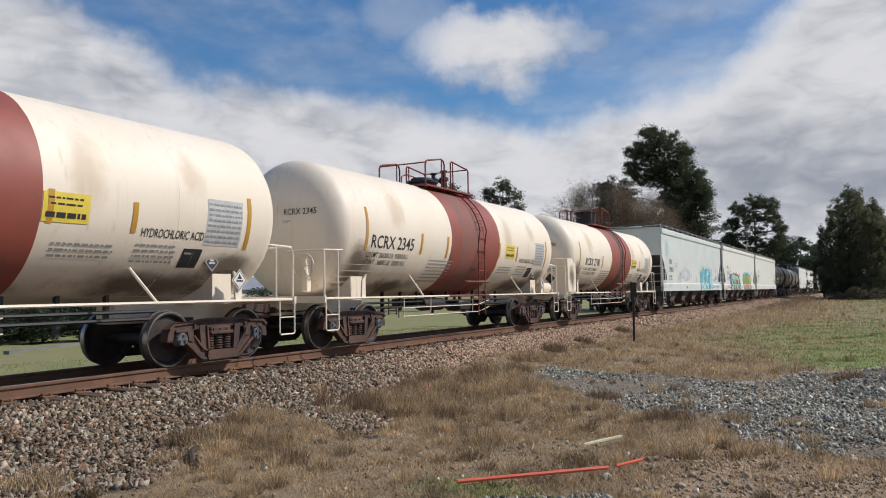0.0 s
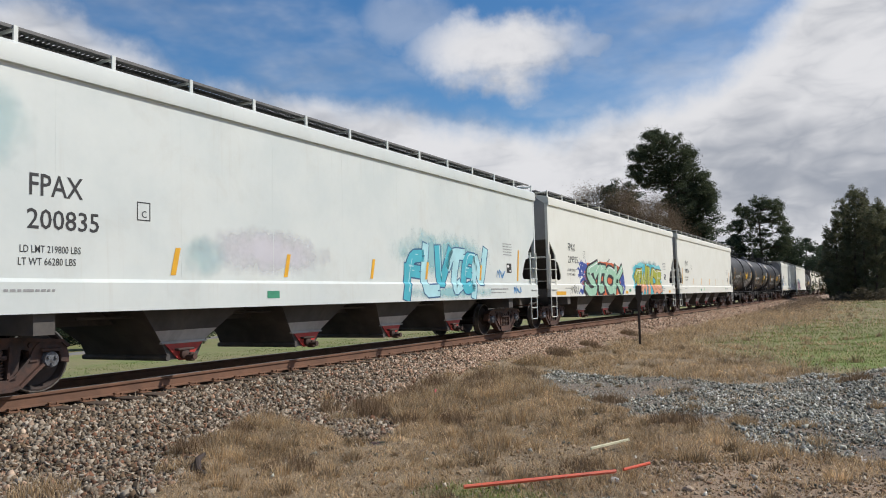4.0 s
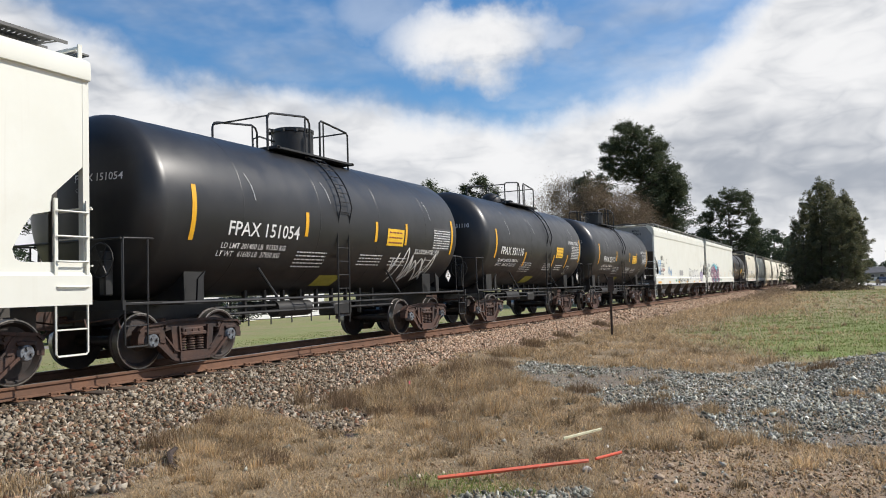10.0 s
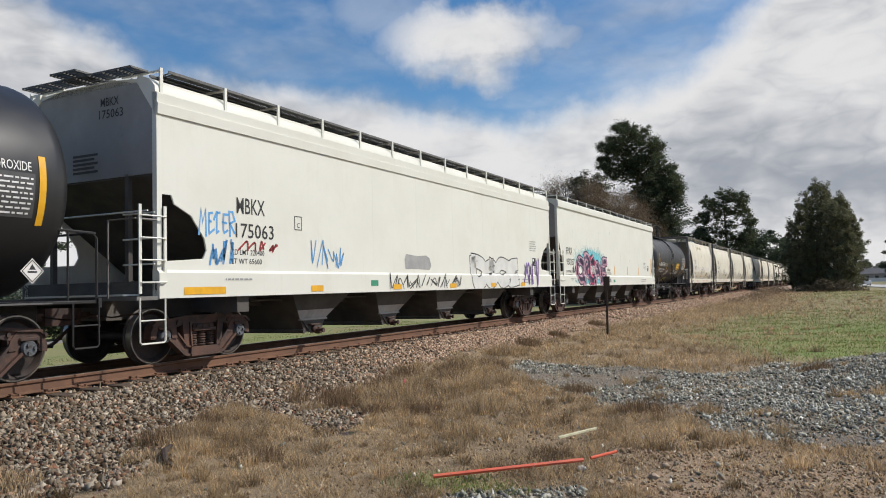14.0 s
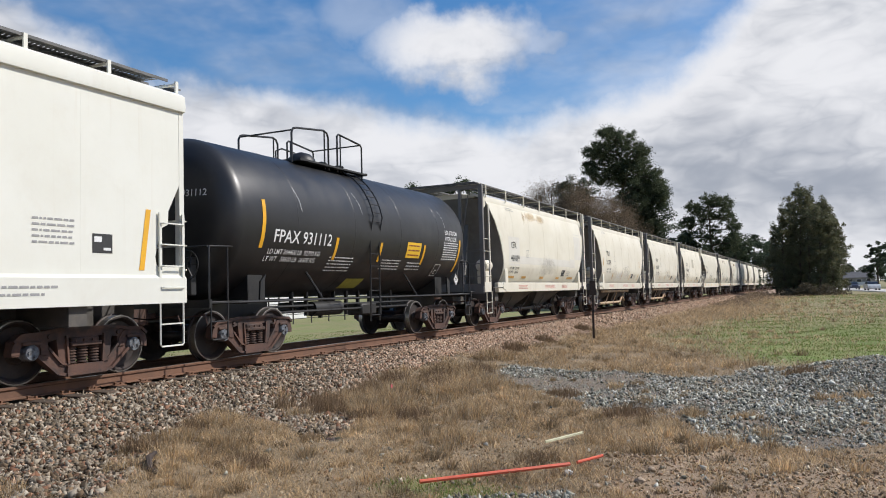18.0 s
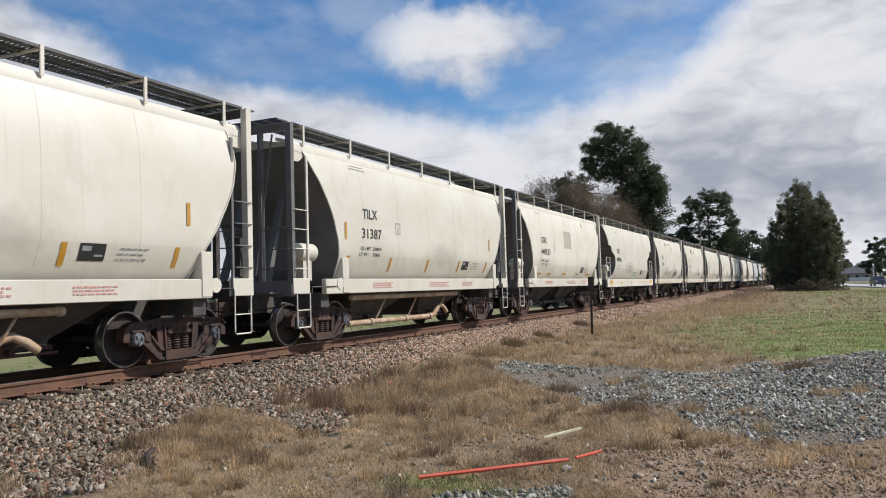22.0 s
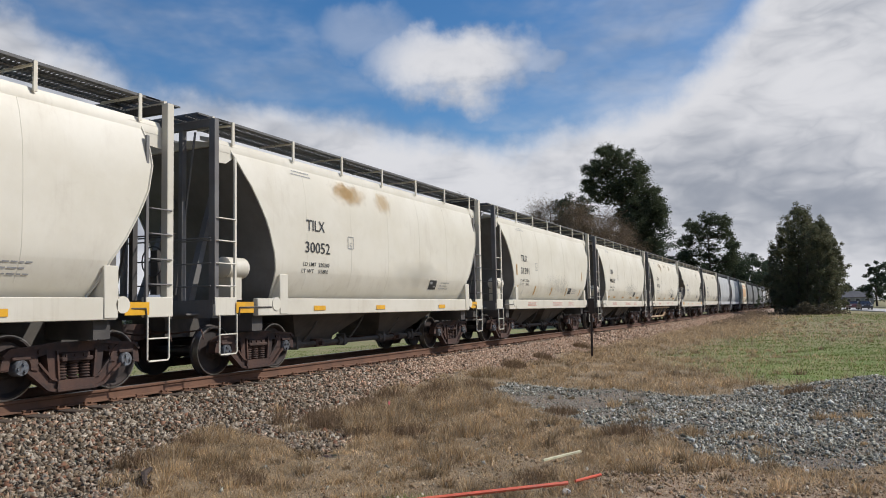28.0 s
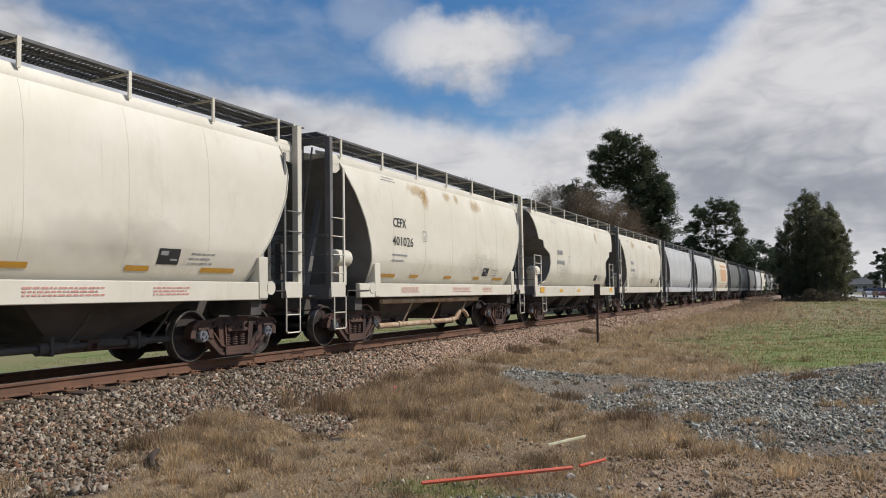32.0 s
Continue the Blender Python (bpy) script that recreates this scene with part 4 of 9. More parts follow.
    for q in (1, -1):
        g = G()
        arc = [(q * 1.50, 0.50), (q * 1.52, zc - 0.15)] + [(q * (R + 0.09) * math.cos(a), zc + (R + 0.09) * math.sin(a)) for a in [0.18 + i * 0.13 for i in range(0, 10)]]
        for y in (ly - 0.21, ly + 0.21):
            g.tube([(a, y, b) for a, b in arc], 0.02, 5)
        for i in range(len(arc) - 1):
            (a, b), (c, d) = arc[i], arc[i + 1]
            m = max(1, round(math.hypot(c - a, d - b) / 0.3))
            for j in range(m):
                u = (j + 0.5) / m
                g.tube([(a + (c - a) * u, ly - 0.21, b + (d - b) * u), (a + (c - a) * u, ly + 0.21, b + (d - b) * u)], 0.012, 5)
        part("ladder", g, M_MAROON if band else trim, car)
        if band:
            # red stretch of the running rail and a foot bar by the ladder
            part("foot_bar", G().tube([(q * 1.44, ly - 0.95, 1.44), (q * 1.50, ly - 0.9, 1.44), (q * 1.50, ly + 0.5, 1.44), (q * 1.30, ly + 0.62, 1.44)], 0.026, 6), M_MAROON, car)
            part("side_rail_sleeve", G().tube([(q * 1.40, band_y[0], 1.06), (q * 1.40, band_y[1] - 0.6, 1.06)], 0.031, 6), M_MAROON, car)
    # platform, guard rails and fittings on top
    rails = M_MAROON if band else trim
    pt, py = zc + R + 0.05, (ladder_y - 1.02 if small and housing == "open" else -0.65)
    g = G()
    for q in (-1, 1):
        g.box(q * 0.66 - 0.20, q * 0.66 + 0.20, py - 1.0, py + 1.85, pt - 0.14, pt - 0.10)
    for y in (py - 0.95, py + 1.8):
        g.box(-0.86, 0.86, y - 0.04, y + 0.04, pt - 0.15, pt - 0.09)
    part("top_platform", g, M_MAROON if band else trim, car)
    g = G()
    hz = pt + 0.76
    w = 0.74
    for q in (-1, 1):
        f0 = py - (0.8 if band else 1.15)
        g.tube([(q * w, f0, pt - 0.2), (q * w, f0, hz - 0.30), (q * w, f0 + 0.06, hz - 0.20), (q * w, f0 + 0.17, hz - 0.17), (q * w, py + 0.10, hz - 0.04), (q * w, py + 0.22, hz - 0.08), (q * w, py + 0.28, hz - 0.18), (q * w, py + 0.28, pt - 0.2)], 0.024, 6)
        g.tube([(q * w, py + 0.12, pt - 0.2), (q * w, py + 0.12, hz - 0.05)], 0.019, 6)
    g.tube([(-w, f0 + 0.03, hz - 0.24), (w, f0 + 0.03, hz - 0.24)], 0.018, 6)
    g.tube([(-0.2, py - 0.5, pt - 0.2), (-0.2, py - 0.5, pt + 0.24), (-0.1, py - 0.4, pt + 0.30), (-0.1, py + 0.1, pt + 0.27)], 0.02, 6)
    part("guard_rail", g, rails, car)
    g = G()
    for q in (-1, 1):
        g.tube([(q * w, py + 0.66, pt - 0.2), (q * w, py + 0.66, hz - 0.07), (q * w, py + 0.72, hz - 0.02), (q * w, py + 1.72, hz - 0.12), (q * w, py + 1.78, hz - 0.18), (q * w, py + 1.78, pt - 0.25)], 0.024, 6)
        g.tube([(q * w, py + 0.80, pt - 0.2), (q * w, py + 0.80, hz - 0.03)], 0.018, 6)
    g.tube([(-w, py + 1.75, hz - 0.12), (w, py + 1.75, hz - 0.12)], 0.018, 6)
    part("guard_rail", g, rails, car)
    g = G()
    if housing == "drum":
        g.lathe([(pt - 0.2, 0.46), (pt + 0.50, 0.46), (pt + 0.52, 0.48), (pt + 0.58, 0.48), (pt + 0.60, 0.44)], "z", 26, at=(0, 0.0, 0))
        for i in range(10):
            a = i * 0.628
            g.box(0.47 * math.cos(a) - 0.03, 0.47 * math.cos(a) + 0.03, -0.1 + 0.47 * math.sin(a) - 0.03, -0.1 + 0.47 * math.sin(a) + 0.03, pt + 0.48, pt + 0.56)
    elif not band:
        # round pressure bonnet before a row of low fittings
        g.lathe([(pt - 0.25, 0.34), (pt - 0.02, 0.36), (pt + 0.12, 0.33), (pt + 0.24, 0.22), (pt + 0.30, 0.03)], "z", 24, at=(0, -1.0, 0))
        for a, y, hh in ((0.1, -0.3, 0.16), (-0.15, 0.0, 0.22), (0.2, 0.3, 0.14), (-0.1, 0.7, 0.2)):
            g.lathe([(pt - 0.15, 0.10), (pt + hh * 0.5, 0.10), (pt + hh * 0.6, 0.14), (pt + hh * 0.8, 0.14), (pt + hh, 0.05)], "z", 12, at=(a, y, 0))
        g.box(-0.5, 0.5, -0.6, 1.0, pt - 0.12, pt - 0.06)
    else:
        g.lathe([(pt - 0.2, 0.38), (pt + 0.10, 0.38), (pt + 0.11, 0.46), (pt + 0.17, 0.46), (pt + 0.19, 0.36), (pt + 0.26, 0.30)], "z", 22, at=(0, -0.35, 0))
        for a, y, hh in ((0.1, 0.15, 0.42), (-0.15, 0.42, 0.30), (0.2, 0.6, 0.55)):
            g.lathe([(pt - 0.15, 0.09), (pt + hh * 0.5, 0.09), (pt + hh * 0.55, 0.14), (pt + hh * 0.7, 0.14), (pt + hh * 0.75, 0.06), (pt + hh, 0.06), (pt + hh + 0.02, 0.11), (pt + hh + 0.05, 0.11)], "z", 12, at=(a, y, 0))
        g.tube([(0.1, 0.15, pt + 0.3), (0.1, 0.45, pt + 0.3), (0.2, 0.6, pt + 0.2)], 0.05, 8)
    part("dome_housing" if housing == "drum" else "valve_bonnet", g, M_BLACKTRIM, car)
    couplers(car, half + 0.02)
    # hanging outlet and brake gear under the tank
    g = G()
    g.lathe([(zc - R - 0.22, 0.12), (zc - R - 0.10, 0.16), (zc - R + 0.05, 0.2)], "z", 12)
    g.box(-0.25, 0.25, -1.7, -0.8, 0.80, 1.0, 0.03)
    g.tube([(0.3, -ty + 0.9, 0.8), (0.3, ty - 0.9, 0.8)], 0.02, 5)
    part("brake_cylinder", g, M_BLACKTRIM, car)
    g = G()
    rnd = random.Random(int(L * 10))
    for i in range(9):
        y = -ty + 1.9 + i * (2 * ty - 3.8) / 8
        g.box(0.50, 0.58, y - 0.03, y + 0.03, 0.58 + rnd.uniform(0, 0.2), zc - R + 0.25)
    for z, x in ((0.92, 0.62), (0.80, 0.70)):
        g.tube([(x, -ty + 1.0, z), (x, ty - 1.0, z)], 0.03, 6)
    g.box(0.3, 0.75, 0.4, 1.15, 0.62, 0.92, 0.04)
    g.tube([(0.55, -1.5, 0.84), (0.55, -0.35, 0.84)], 0.17, 14)
    part("brake_rigging", g, M_BLACKTRIM, car)
    g = G()
    for z in (0.80, 0.60) if band else ():
        g.tube([(1.34, -ty + 1.55, z), (1.34, ladder_y + 0.1, z), (1.30, ladder_y + 0.9, z + 0.12)], 0.012, 5)
    for y in (-ty + 1.6, -ty + 2.9, ladder_y - 0.3):
        g.tube([(1.34, y, 0.58), (1.36, y, 1.06)], 0.012, 5)
    if band:
        part("lower_guard", g, handrail, car)
    # brake wheel on the leading end
    g = G()
    ring = [(0.75 + 0.27 * math.cos(a), -half + 0.62, 1.75 + 0.27 * math.sin(a)) for a in [i * 0.3927 for i in range(17)]]
    g.tube(ring, 0.014, 5)
    for i in range(3):
        a = i * 1.0472
        g.tube([(0.75 + 0.27 * math.cos(a), -half + 0.62, 1.75 + 0.27 * math.sin(a)), (0.75 - 0.27 * math.cos(a), -half + 0.62, 1.75 - 0.27 * math.sin(a))], 0.01, 4)
    g.box(0.68, 0.82, -half + 0.64, -half + 0.80, 1.2, 1.9, 0.02)
    part("brake_wheel", g, handrail if band else trim, car)
    return car


def tank_wrap(R, zc):
    return lambda z: math.sqrt(max(R * R - (z - zc) ** 2, 0.04))


# ---- long covered hopper with flat sides ----
HW = 1.585


def hopper_bays(car, centres, width, paint, lip, gate, lo=0.34, hi=1.12, top=1.28):
    short = gate is M_TRUCK
    low = 0.62 if short else 1.0
    for y in centres:
        g = G()
        rings = []
        levels = ((hi, top, width / 2), (hi - 0.02, top, width / 2), (lo + 0.16, low, width * 0.20), (lo + 0.06, low - 0.02, width * 0.19)) if short else ((hi, top, width / 2), (hi - 0.03, top, width / 2), (lo + 0.30, low, width * 0.21), (lo + 0.06, low, width * 0.15), (lo + 0.02, low, width * 0.13))
        for z, hx, hy in levels:
            rings.append([(-hx, y - hy, z), (hx, y - hy, z), (hx, y + hy, z), (-hx, y + hy, z)])
        g.loft(rings[::-1])
        if not short:
            g.tube([(-low - 0.03, y - width * 0.16, lo + 0.05), (low + 0.03, y - width * 0.16, lo + 0.05)], 0.045, 8)
        # bay faces coloured as dark as their shade; long cars get pale side plates
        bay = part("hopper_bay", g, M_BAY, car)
        if not short:
            for q in (-1, 1):
                a = [(q * (top + 0.004), y - width / 2, hi), (q * (top + 0.004), y + width / 2, hi), (q * (low + 0.006), y + width * 0.215, lo + 0.30), (q * (low + 0.006), y - width * 0.215, lo + 0.30)]
                part("bay_side", G().add(a, [(0, 1, 2, 3)[::q]]), M_BAYSIDE, bay, "pale dusty side plate")
            part("bay_flange", G().box(low - 0.02, low + 0.05, y - width * 0.225, y + width * 0.225, lo + 0.275, lo + 0.31, 0.006), M_BAYSIDE, bay)
            part("outlet_gate", G().prism([(y - width * 0.19, lo + 0.275), (y + width * 0.19, lo + 0.275), (y + width * 0.05, lo + 0.0), (y - width * 0.05, lo + 0.0)], low + 0.008, low + 0.03), gate, bay)
            g = G()
            g.lathe([(low + 0.02, 0.085), (low + 0.09, 0.085), (low + 0.11, 0.05)], "x", 10, at=(0, y - 0.02, lo + 0.10))
            g.lathe([(low + 0.04, 0.03), (low + 0.26, 0.03), (low + 0.265, 0.05), (low + 0.30, 0.05)], "x", 8, at=(0, y - 0.02, lo + 0.06))
            g.box(low + 0.02, low + 0.12, y - 0.20, y + 0.14, lo + 0.16, lo + 0.20, 0.01)
            g.box(low + 0.02, low + 0.16, y + 0.02, y + 0.12, lo - 0.02, lo + 0.12, 0.015)
            part("gate_latch", g, M_TRUCK, bay)
            continue
        g = G()
        wide = width * 0.21
        g.box(-low - 0.04, low + 0.04, y - wide, y + wide, lo, lo + 0.075, 0.01)
        part("outlet_gate", g, gate, bay)
        g = G()
        g.box(low - 0.02, low + 0.16, y - 0.16, y + 0.10, lo - 0.06, lo + 0.12, 0.015)
        g.lathe([(low + 0.04, 0.05), (low + 0.26, 0.05)], "x", 8, at=(0, y - 0.03, lo + 0.02))
        g.tube([(low + 0.08, y - width * 0.22, lo - 0.04), (low + 0.08, y + width * 0.22, lo - 0.04)], 0.025, 6)
        part("gate_latch", g, M_TRUCK, bay)


def grate(g, x0, x1, y0, y1, z):
    """Open grating: bars both ways with gaps."""
    n = max(2, int((y1 - y0) / 0.06))
    for i in range(n + 1):
        y = y0 + (y1 - y0) * i / n
        g.box(x0, x1, y - 0.008, y + 0.008, z - 0.012, z + 0.012)
    m = max(2, int((x1 - x0) / 0.3))
    for i in range(m + 1):
        x = x0 + (x1 - x0) * i / m
        g.box(x - 0.012, x + 0.012, y0, y1, z - 0.02, z + 0.008)
    return g


def roof_walk(car, half, z, posts, paint, hw):
    """Expanded-metal walkway above the roof's edge, on brackets, with bars that show as mesh from below."""
    for s in (1, -1):
        g = G()
        x0, x1 = sorted((s * (hw - 0.02), s * (hw - 0.86)))
        n = int(2 * (half - 0.4) / 0.075)
        for i in range(n):
            y = -half + 0.35 + i * 0.075
            g.add([(x0, y, z), (x1, y + 0.16, z), (x1, y + 0.217, z), (x0, y + 0.057, z)], [(0, 1, 2, 3)])
            g.add([(x0, y + 0.16, z + 0.003), (x1, y, z + 0.003), (x1, y + 0.057, z + 0.003), (x0, y + 0.217, z + 0.003)], [(0, 1, 2, 3)])
        for x in (x0, x1, (x0 + x1) / 2):
            g.box(x - 0.012, x + 0.012, -half + 0.3, half - 0.3, z - 0.03, z + 0.012)
        part("running_board", g, M_GRATE, car)
        for y in posts:
            g = G()
            g.box(s * hw - 0.014, s * hw + 0.014, y - 0.03, y + 0.03, z - 0.42, z + 0.012)
            g.box(x0, x1, y - 0.02, y + 0.02, z - 0.05, z - 0.015)
            part("walk_bracket", g, paint, car)


def long_hopper(L, paint, label, rounded=False, porch=0.0, notch_size=1.0, bays=4, gate=M_RED, walk_posts=14):
    car = thing("covered_hopper", label, "hopper car", "cars of the train")
    half = L / 2 - 0.55
    zs, zl, zt = 1.08, 1.53, 4.33
    notch = [(0.10, 3.0), (0.58, 2.56), (0.60, 2.34), (0.86, 2.28), (0.98, 2.12), (1.14, 1.82), (1.10, 1.70), (1.02, 1.66), (0.10, 1.66)]
    if rounded:
        notch = [(0.10, 2.72), (0.30, 2.72), (0.36, 2.58), (0.72, 2.42), (1.02, 2.05), (1.06, 1.86), (0.98, 1.72), (0.10, 1.68)]
    notch = [(0.10 + (a - 0.10) * notch_size, b) for a, b in notch]
    for s in (1, -1):
        # side sheet with the cut-outs at both ends, held by a slim corner post
        lo = [(-half + a, b) for a, b in notch]
        hi = [(half - a, b) for a, b in notch[::-1]]
        poly = [(-half + 0.10, zt)] + lo + [(-half + 0.10, zl)] + [(half - 0.10, zl)] + hi + [(half - 0.10, zt)]
        poly = [(-half + 0.10, zt)] + lo[:-1] + [(-half + 0.10, 1.66), (-half + 0.10, zl), (half - 0.10, zl), (half - 0.10, 1.66)] + hi[1:] + [(half - 0.10, zt)]
        x0, x1 = sorted((s * (HW - 0.03), s * HW))
        part("side_sheet", G().prism(poly, x0, x1), paint, car)
        g = G()
        x0, x1 = sorted((s * (HW - 0.10), s * (HW + 0.05)))
        g.prism([(x0, zs), (x1, zs), (x1, zl - 0.05), (s * HW, zl), (s * (HW - 0.10), zl)] if s > 0 else [(x1, zs), (x0, zs), (x0, zl - 0.05), (s * HW, zl), (s * (HW - 0.10), zl)], -half, half, "y")
        part("side_sill", g, paint, car)
        for e in (-1, 1):
            g = G()
            a, b = sorted((e * half, e * (half - 0.10)))
            x0, x1 = sorted((s * (HW - 0.09), s * (HW + 0.005)))
            g.box(x0, x1, a, b, zl, zt)
            part("corner_post", g, paint, car)
            # ladder by the corner
            y0, y1 = sorted((e * (half + porch - 0.06), e * (half + porch - 0.55)))
            if porch:
                part("porch_rail", G().tube([(s * HW, e * half, 2.30), (s * HW, e * (half + porch), 2.30), (s * 1.0, e * (half + porch), 2.30), (s * 1.0, e * (half + porch), 1.1)], 0.018, 6).box(*sorted((s * 0.4, s * (HW + 0.03))), *sorted((e * half, e * (half + porch))), 1.06, 1.12), M_ENDGREY, car)
            ladder(car, paint, s * (HW + 0.035), y0, y1, 1.16, 2.52, 4)
            stirrup(car, paint, s * (HW + 0.03), y0, y1, 0.40, 1.10)
        # top chord: a rounded shoulder with a dark shadow gap under it
        g = G()
        if rounded:
            ring = [(HW + 0.03, zt - 0.35), (HW + 0.04, zt - 0.18), (HW + 0.015, zt - 0.17), (HW + 0.025, zt - 0.02), (HW - 0.02, zt), (HW - 0.03, zt + 0.10), (HW - 0.14, zt + 0.22), (HW - 0.40, zt + 0.32), (HW - 0.42, zt + 0.20), (HW - 0.03, zt - 0.35)]
        else:
            ring = [(HW - 0.03, zt - 0.11), (HW + 0.055, zt - 0.10), (HW + 0.065, zt - 0.04), (HW + 0.05, zt + 0.15), (HW - 0.01, zt + 0.20), (HW - 0.36, zt + 0.27), (HW - 0.38, zt + 0.16), (HW - 0.05, zt - 0.08)]
        g.prism([(s * a, b) for a, b in ring], -half, half, "y")
        part("top_chord", g, paint, car)
        # faint vertical weld lines
        n = 9
        for i in range(1, n):
            y = -half + 2 * half * i / n
            part("weld_seam", G().box(min(s * (HW - 0.002), s * (HW + 0.001)), max(s * (HW - 0.002), s * (HW + 0.001)), y - 0.005, y + 0.005, zl, zt - 0.05), paint, car)
    # roof
    g = G()
    pts = [(-(HW - 0.36), zt + 0.26), (-0.6, zt + 0.31), (0.6, zt + 0.31), (HW - 0.36, zt + 0.26), (HW - 0.36, zt + 0.20), (-(HW - 0.36), zt + 0.20)]
    g.prism(pts, -half + 0.02, half - 0.02, "y")
    part("roof", g, paint, car)
    g = G()
    g.box(-0.34, 0.34, -half + 0.6, half - 0.6, zt + 0.305, zt + 0.40, 0.03)
    part("hatch_cover", g, paint, car)
    posts = [-half + 0.12 + (2 * half - 0.24) * i / (walk_posts - 1) for i in range(walk_posts)]
    roof_walk(car, half, 4.72, posts, paint, HW - 0.02)
    # ends: upper wall, sloping sheet behind the cut-outs, open end floor
    for e in (-1, 1):
        ye = e * half
        g = G()
        a, b = sorted((ye - e * 0.05, ye - e * 0.02))
        top = [(-(HW - 0.02), zt), (-(HW - 0.1), zt + 0.14), (-0.7, zt + 0.29), (0.7, zt + 0.29), (HW - 0.1, zt + 0.14), (HW - 0.02, zt)]
        g.prism([(-(HW - 0.02), 3.05)] + top + [(HW - 0.02, 3.05)], a, b, "y")
        # white cars' end walls have their shade in the grey; the pale car keeps its paint
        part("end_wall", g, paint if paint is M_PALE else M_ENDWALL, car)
        # slope sheet and end frame share the bays' shade-darkened colour
        g = G()
        ring = lambda y, z: [(-(HW - 0.04), y, z), (HW - 0.04, y, z), (HW - 0.04, y, z - 0.04), (-(HW - 0.04), y, z - 0.04)]
        g.loft([ring(ye - e * 0.04, 3.06), ring(ye - e * 2.7, 1.15)] if e > 0 else [ring(ye - e * 2.7, 1.15), ring(ye - e * 0.04, 3.06)])
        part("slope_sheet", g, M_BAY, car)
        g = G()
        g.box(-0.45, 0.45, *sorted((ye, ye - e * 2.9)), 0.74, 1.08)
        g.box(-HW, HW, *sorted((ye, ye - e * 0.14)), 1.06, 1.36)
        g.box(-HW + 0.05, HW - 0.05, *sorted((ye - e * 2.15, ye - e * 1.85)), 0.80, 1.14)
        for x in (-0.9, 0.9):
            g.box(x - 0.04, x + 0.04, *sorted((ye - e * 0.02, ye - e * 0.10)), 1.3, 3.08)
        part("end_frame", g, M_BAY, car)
        g = G()
        for z in (1.62, 2.02, 2.42):
            g.tube([(-1.45, ye + e * 0.05, z), (-1.0, ye + e * 0.05, z)], 0.014, 5)
            g.tube([(0.9, ye + e * 0.05, z), (HW, ye + e * 0.05, z)], 0.014, 5)
        g.tube([(-1.5, ye + e * 0.10, 2.45), (1.5, ye + e * 0.10, 2.45)], 0.015, 5)
        g.box(-1.2, 1.2, *sorted((ye, ye + e * 0.32)), 1.13, 1.16)
        part("end_grab_iron", g, paint, car)
        g = G()
        grate(g, -1.30, 1.30, *sorted((ye - e * 0.10, ye + e * 0.24)), 4.715)
        grate(g, -0.30, 0.30, *sorted((ye - e * 0.5, ye + e * 0.45)), 4.755)
        part("end_walk", g, M_GRATE, car)
        truck(car, e * (half - 1.50))
    couplers(car, L / 2)
    span = 2 * half - 6.4
    cs = [-span / 2 + span * (i + 0.5) / bays for i in range(bays)]
    hopper_bays(car, cs, span / bays * 0.66, paint, 1.08, gate, lo=0.25)
    g = G()
    g.box(-0.3, 0.3, -half + 2.5, half - 2.5, 0.86, 1.10)
    g.tube([(0.9, -half + 2.9, 0.98), (0.9, half - 2.9, 0.98)], 0.022, 5)
    part("centre_sill", g, M_BAY, car)
    return car


# ---- short covered hopper with bulged sides and open ends ----
def small_width(z):
    """Half width of the bulged body at height z; below the crease it tucks in."""
    return float(np.interp(z, [1.28, 1.53, 1.6, 1.75, 1.90, 1.96, 2.1, 2.3, 3.0, 3.5, 3.9, 4.15, 4.3], [1.22, 1.38, 1.42, 1.49, 1.54, 1.555, 1.572, 1.578, 1.575, 1.545, 1.47, 1.385, 1.2]))


def small_inset(z, e=-1):
    """How far the body's end lies behind the leading (-1) or trailing (1) end of the car at height z."""
    if e < 0:
        return float(np.interp(z, [1.28, 1.6, 2.03, 2.3, 2.79, 3.1, 3.42, 3.8, 4.0, 4.15, 4.3], [1.85, 1.72, 1.67, 1.62, 1.45, 1.26, 1.05, 0.76, 0.64, 0.56, 0.55]))
    return float(np.interp(z, [1.28, 1.6, 1.95, 2.3, 2.73, 3.1, 3.57, 3.9, 4.15, 4.3], [1.55, 1.42, 1.28, 1.02, 0.76, 0.58, 0.47, 0.52, 0.58, 0.6]))


def sloped_inset(z, e=-1):
    return float(np.interp(z, [1.28, 1.43, 1.59, 2.28, 2.6, 2.72, 2.9, 3.16, 3.2, 3.77, 4.05, 4.3], [1.0, 1.1, 1.52, 1.8, 1.75, 1.6, 1.05, 0.96, 0.45, 0.20, 0.0, -0.05]))


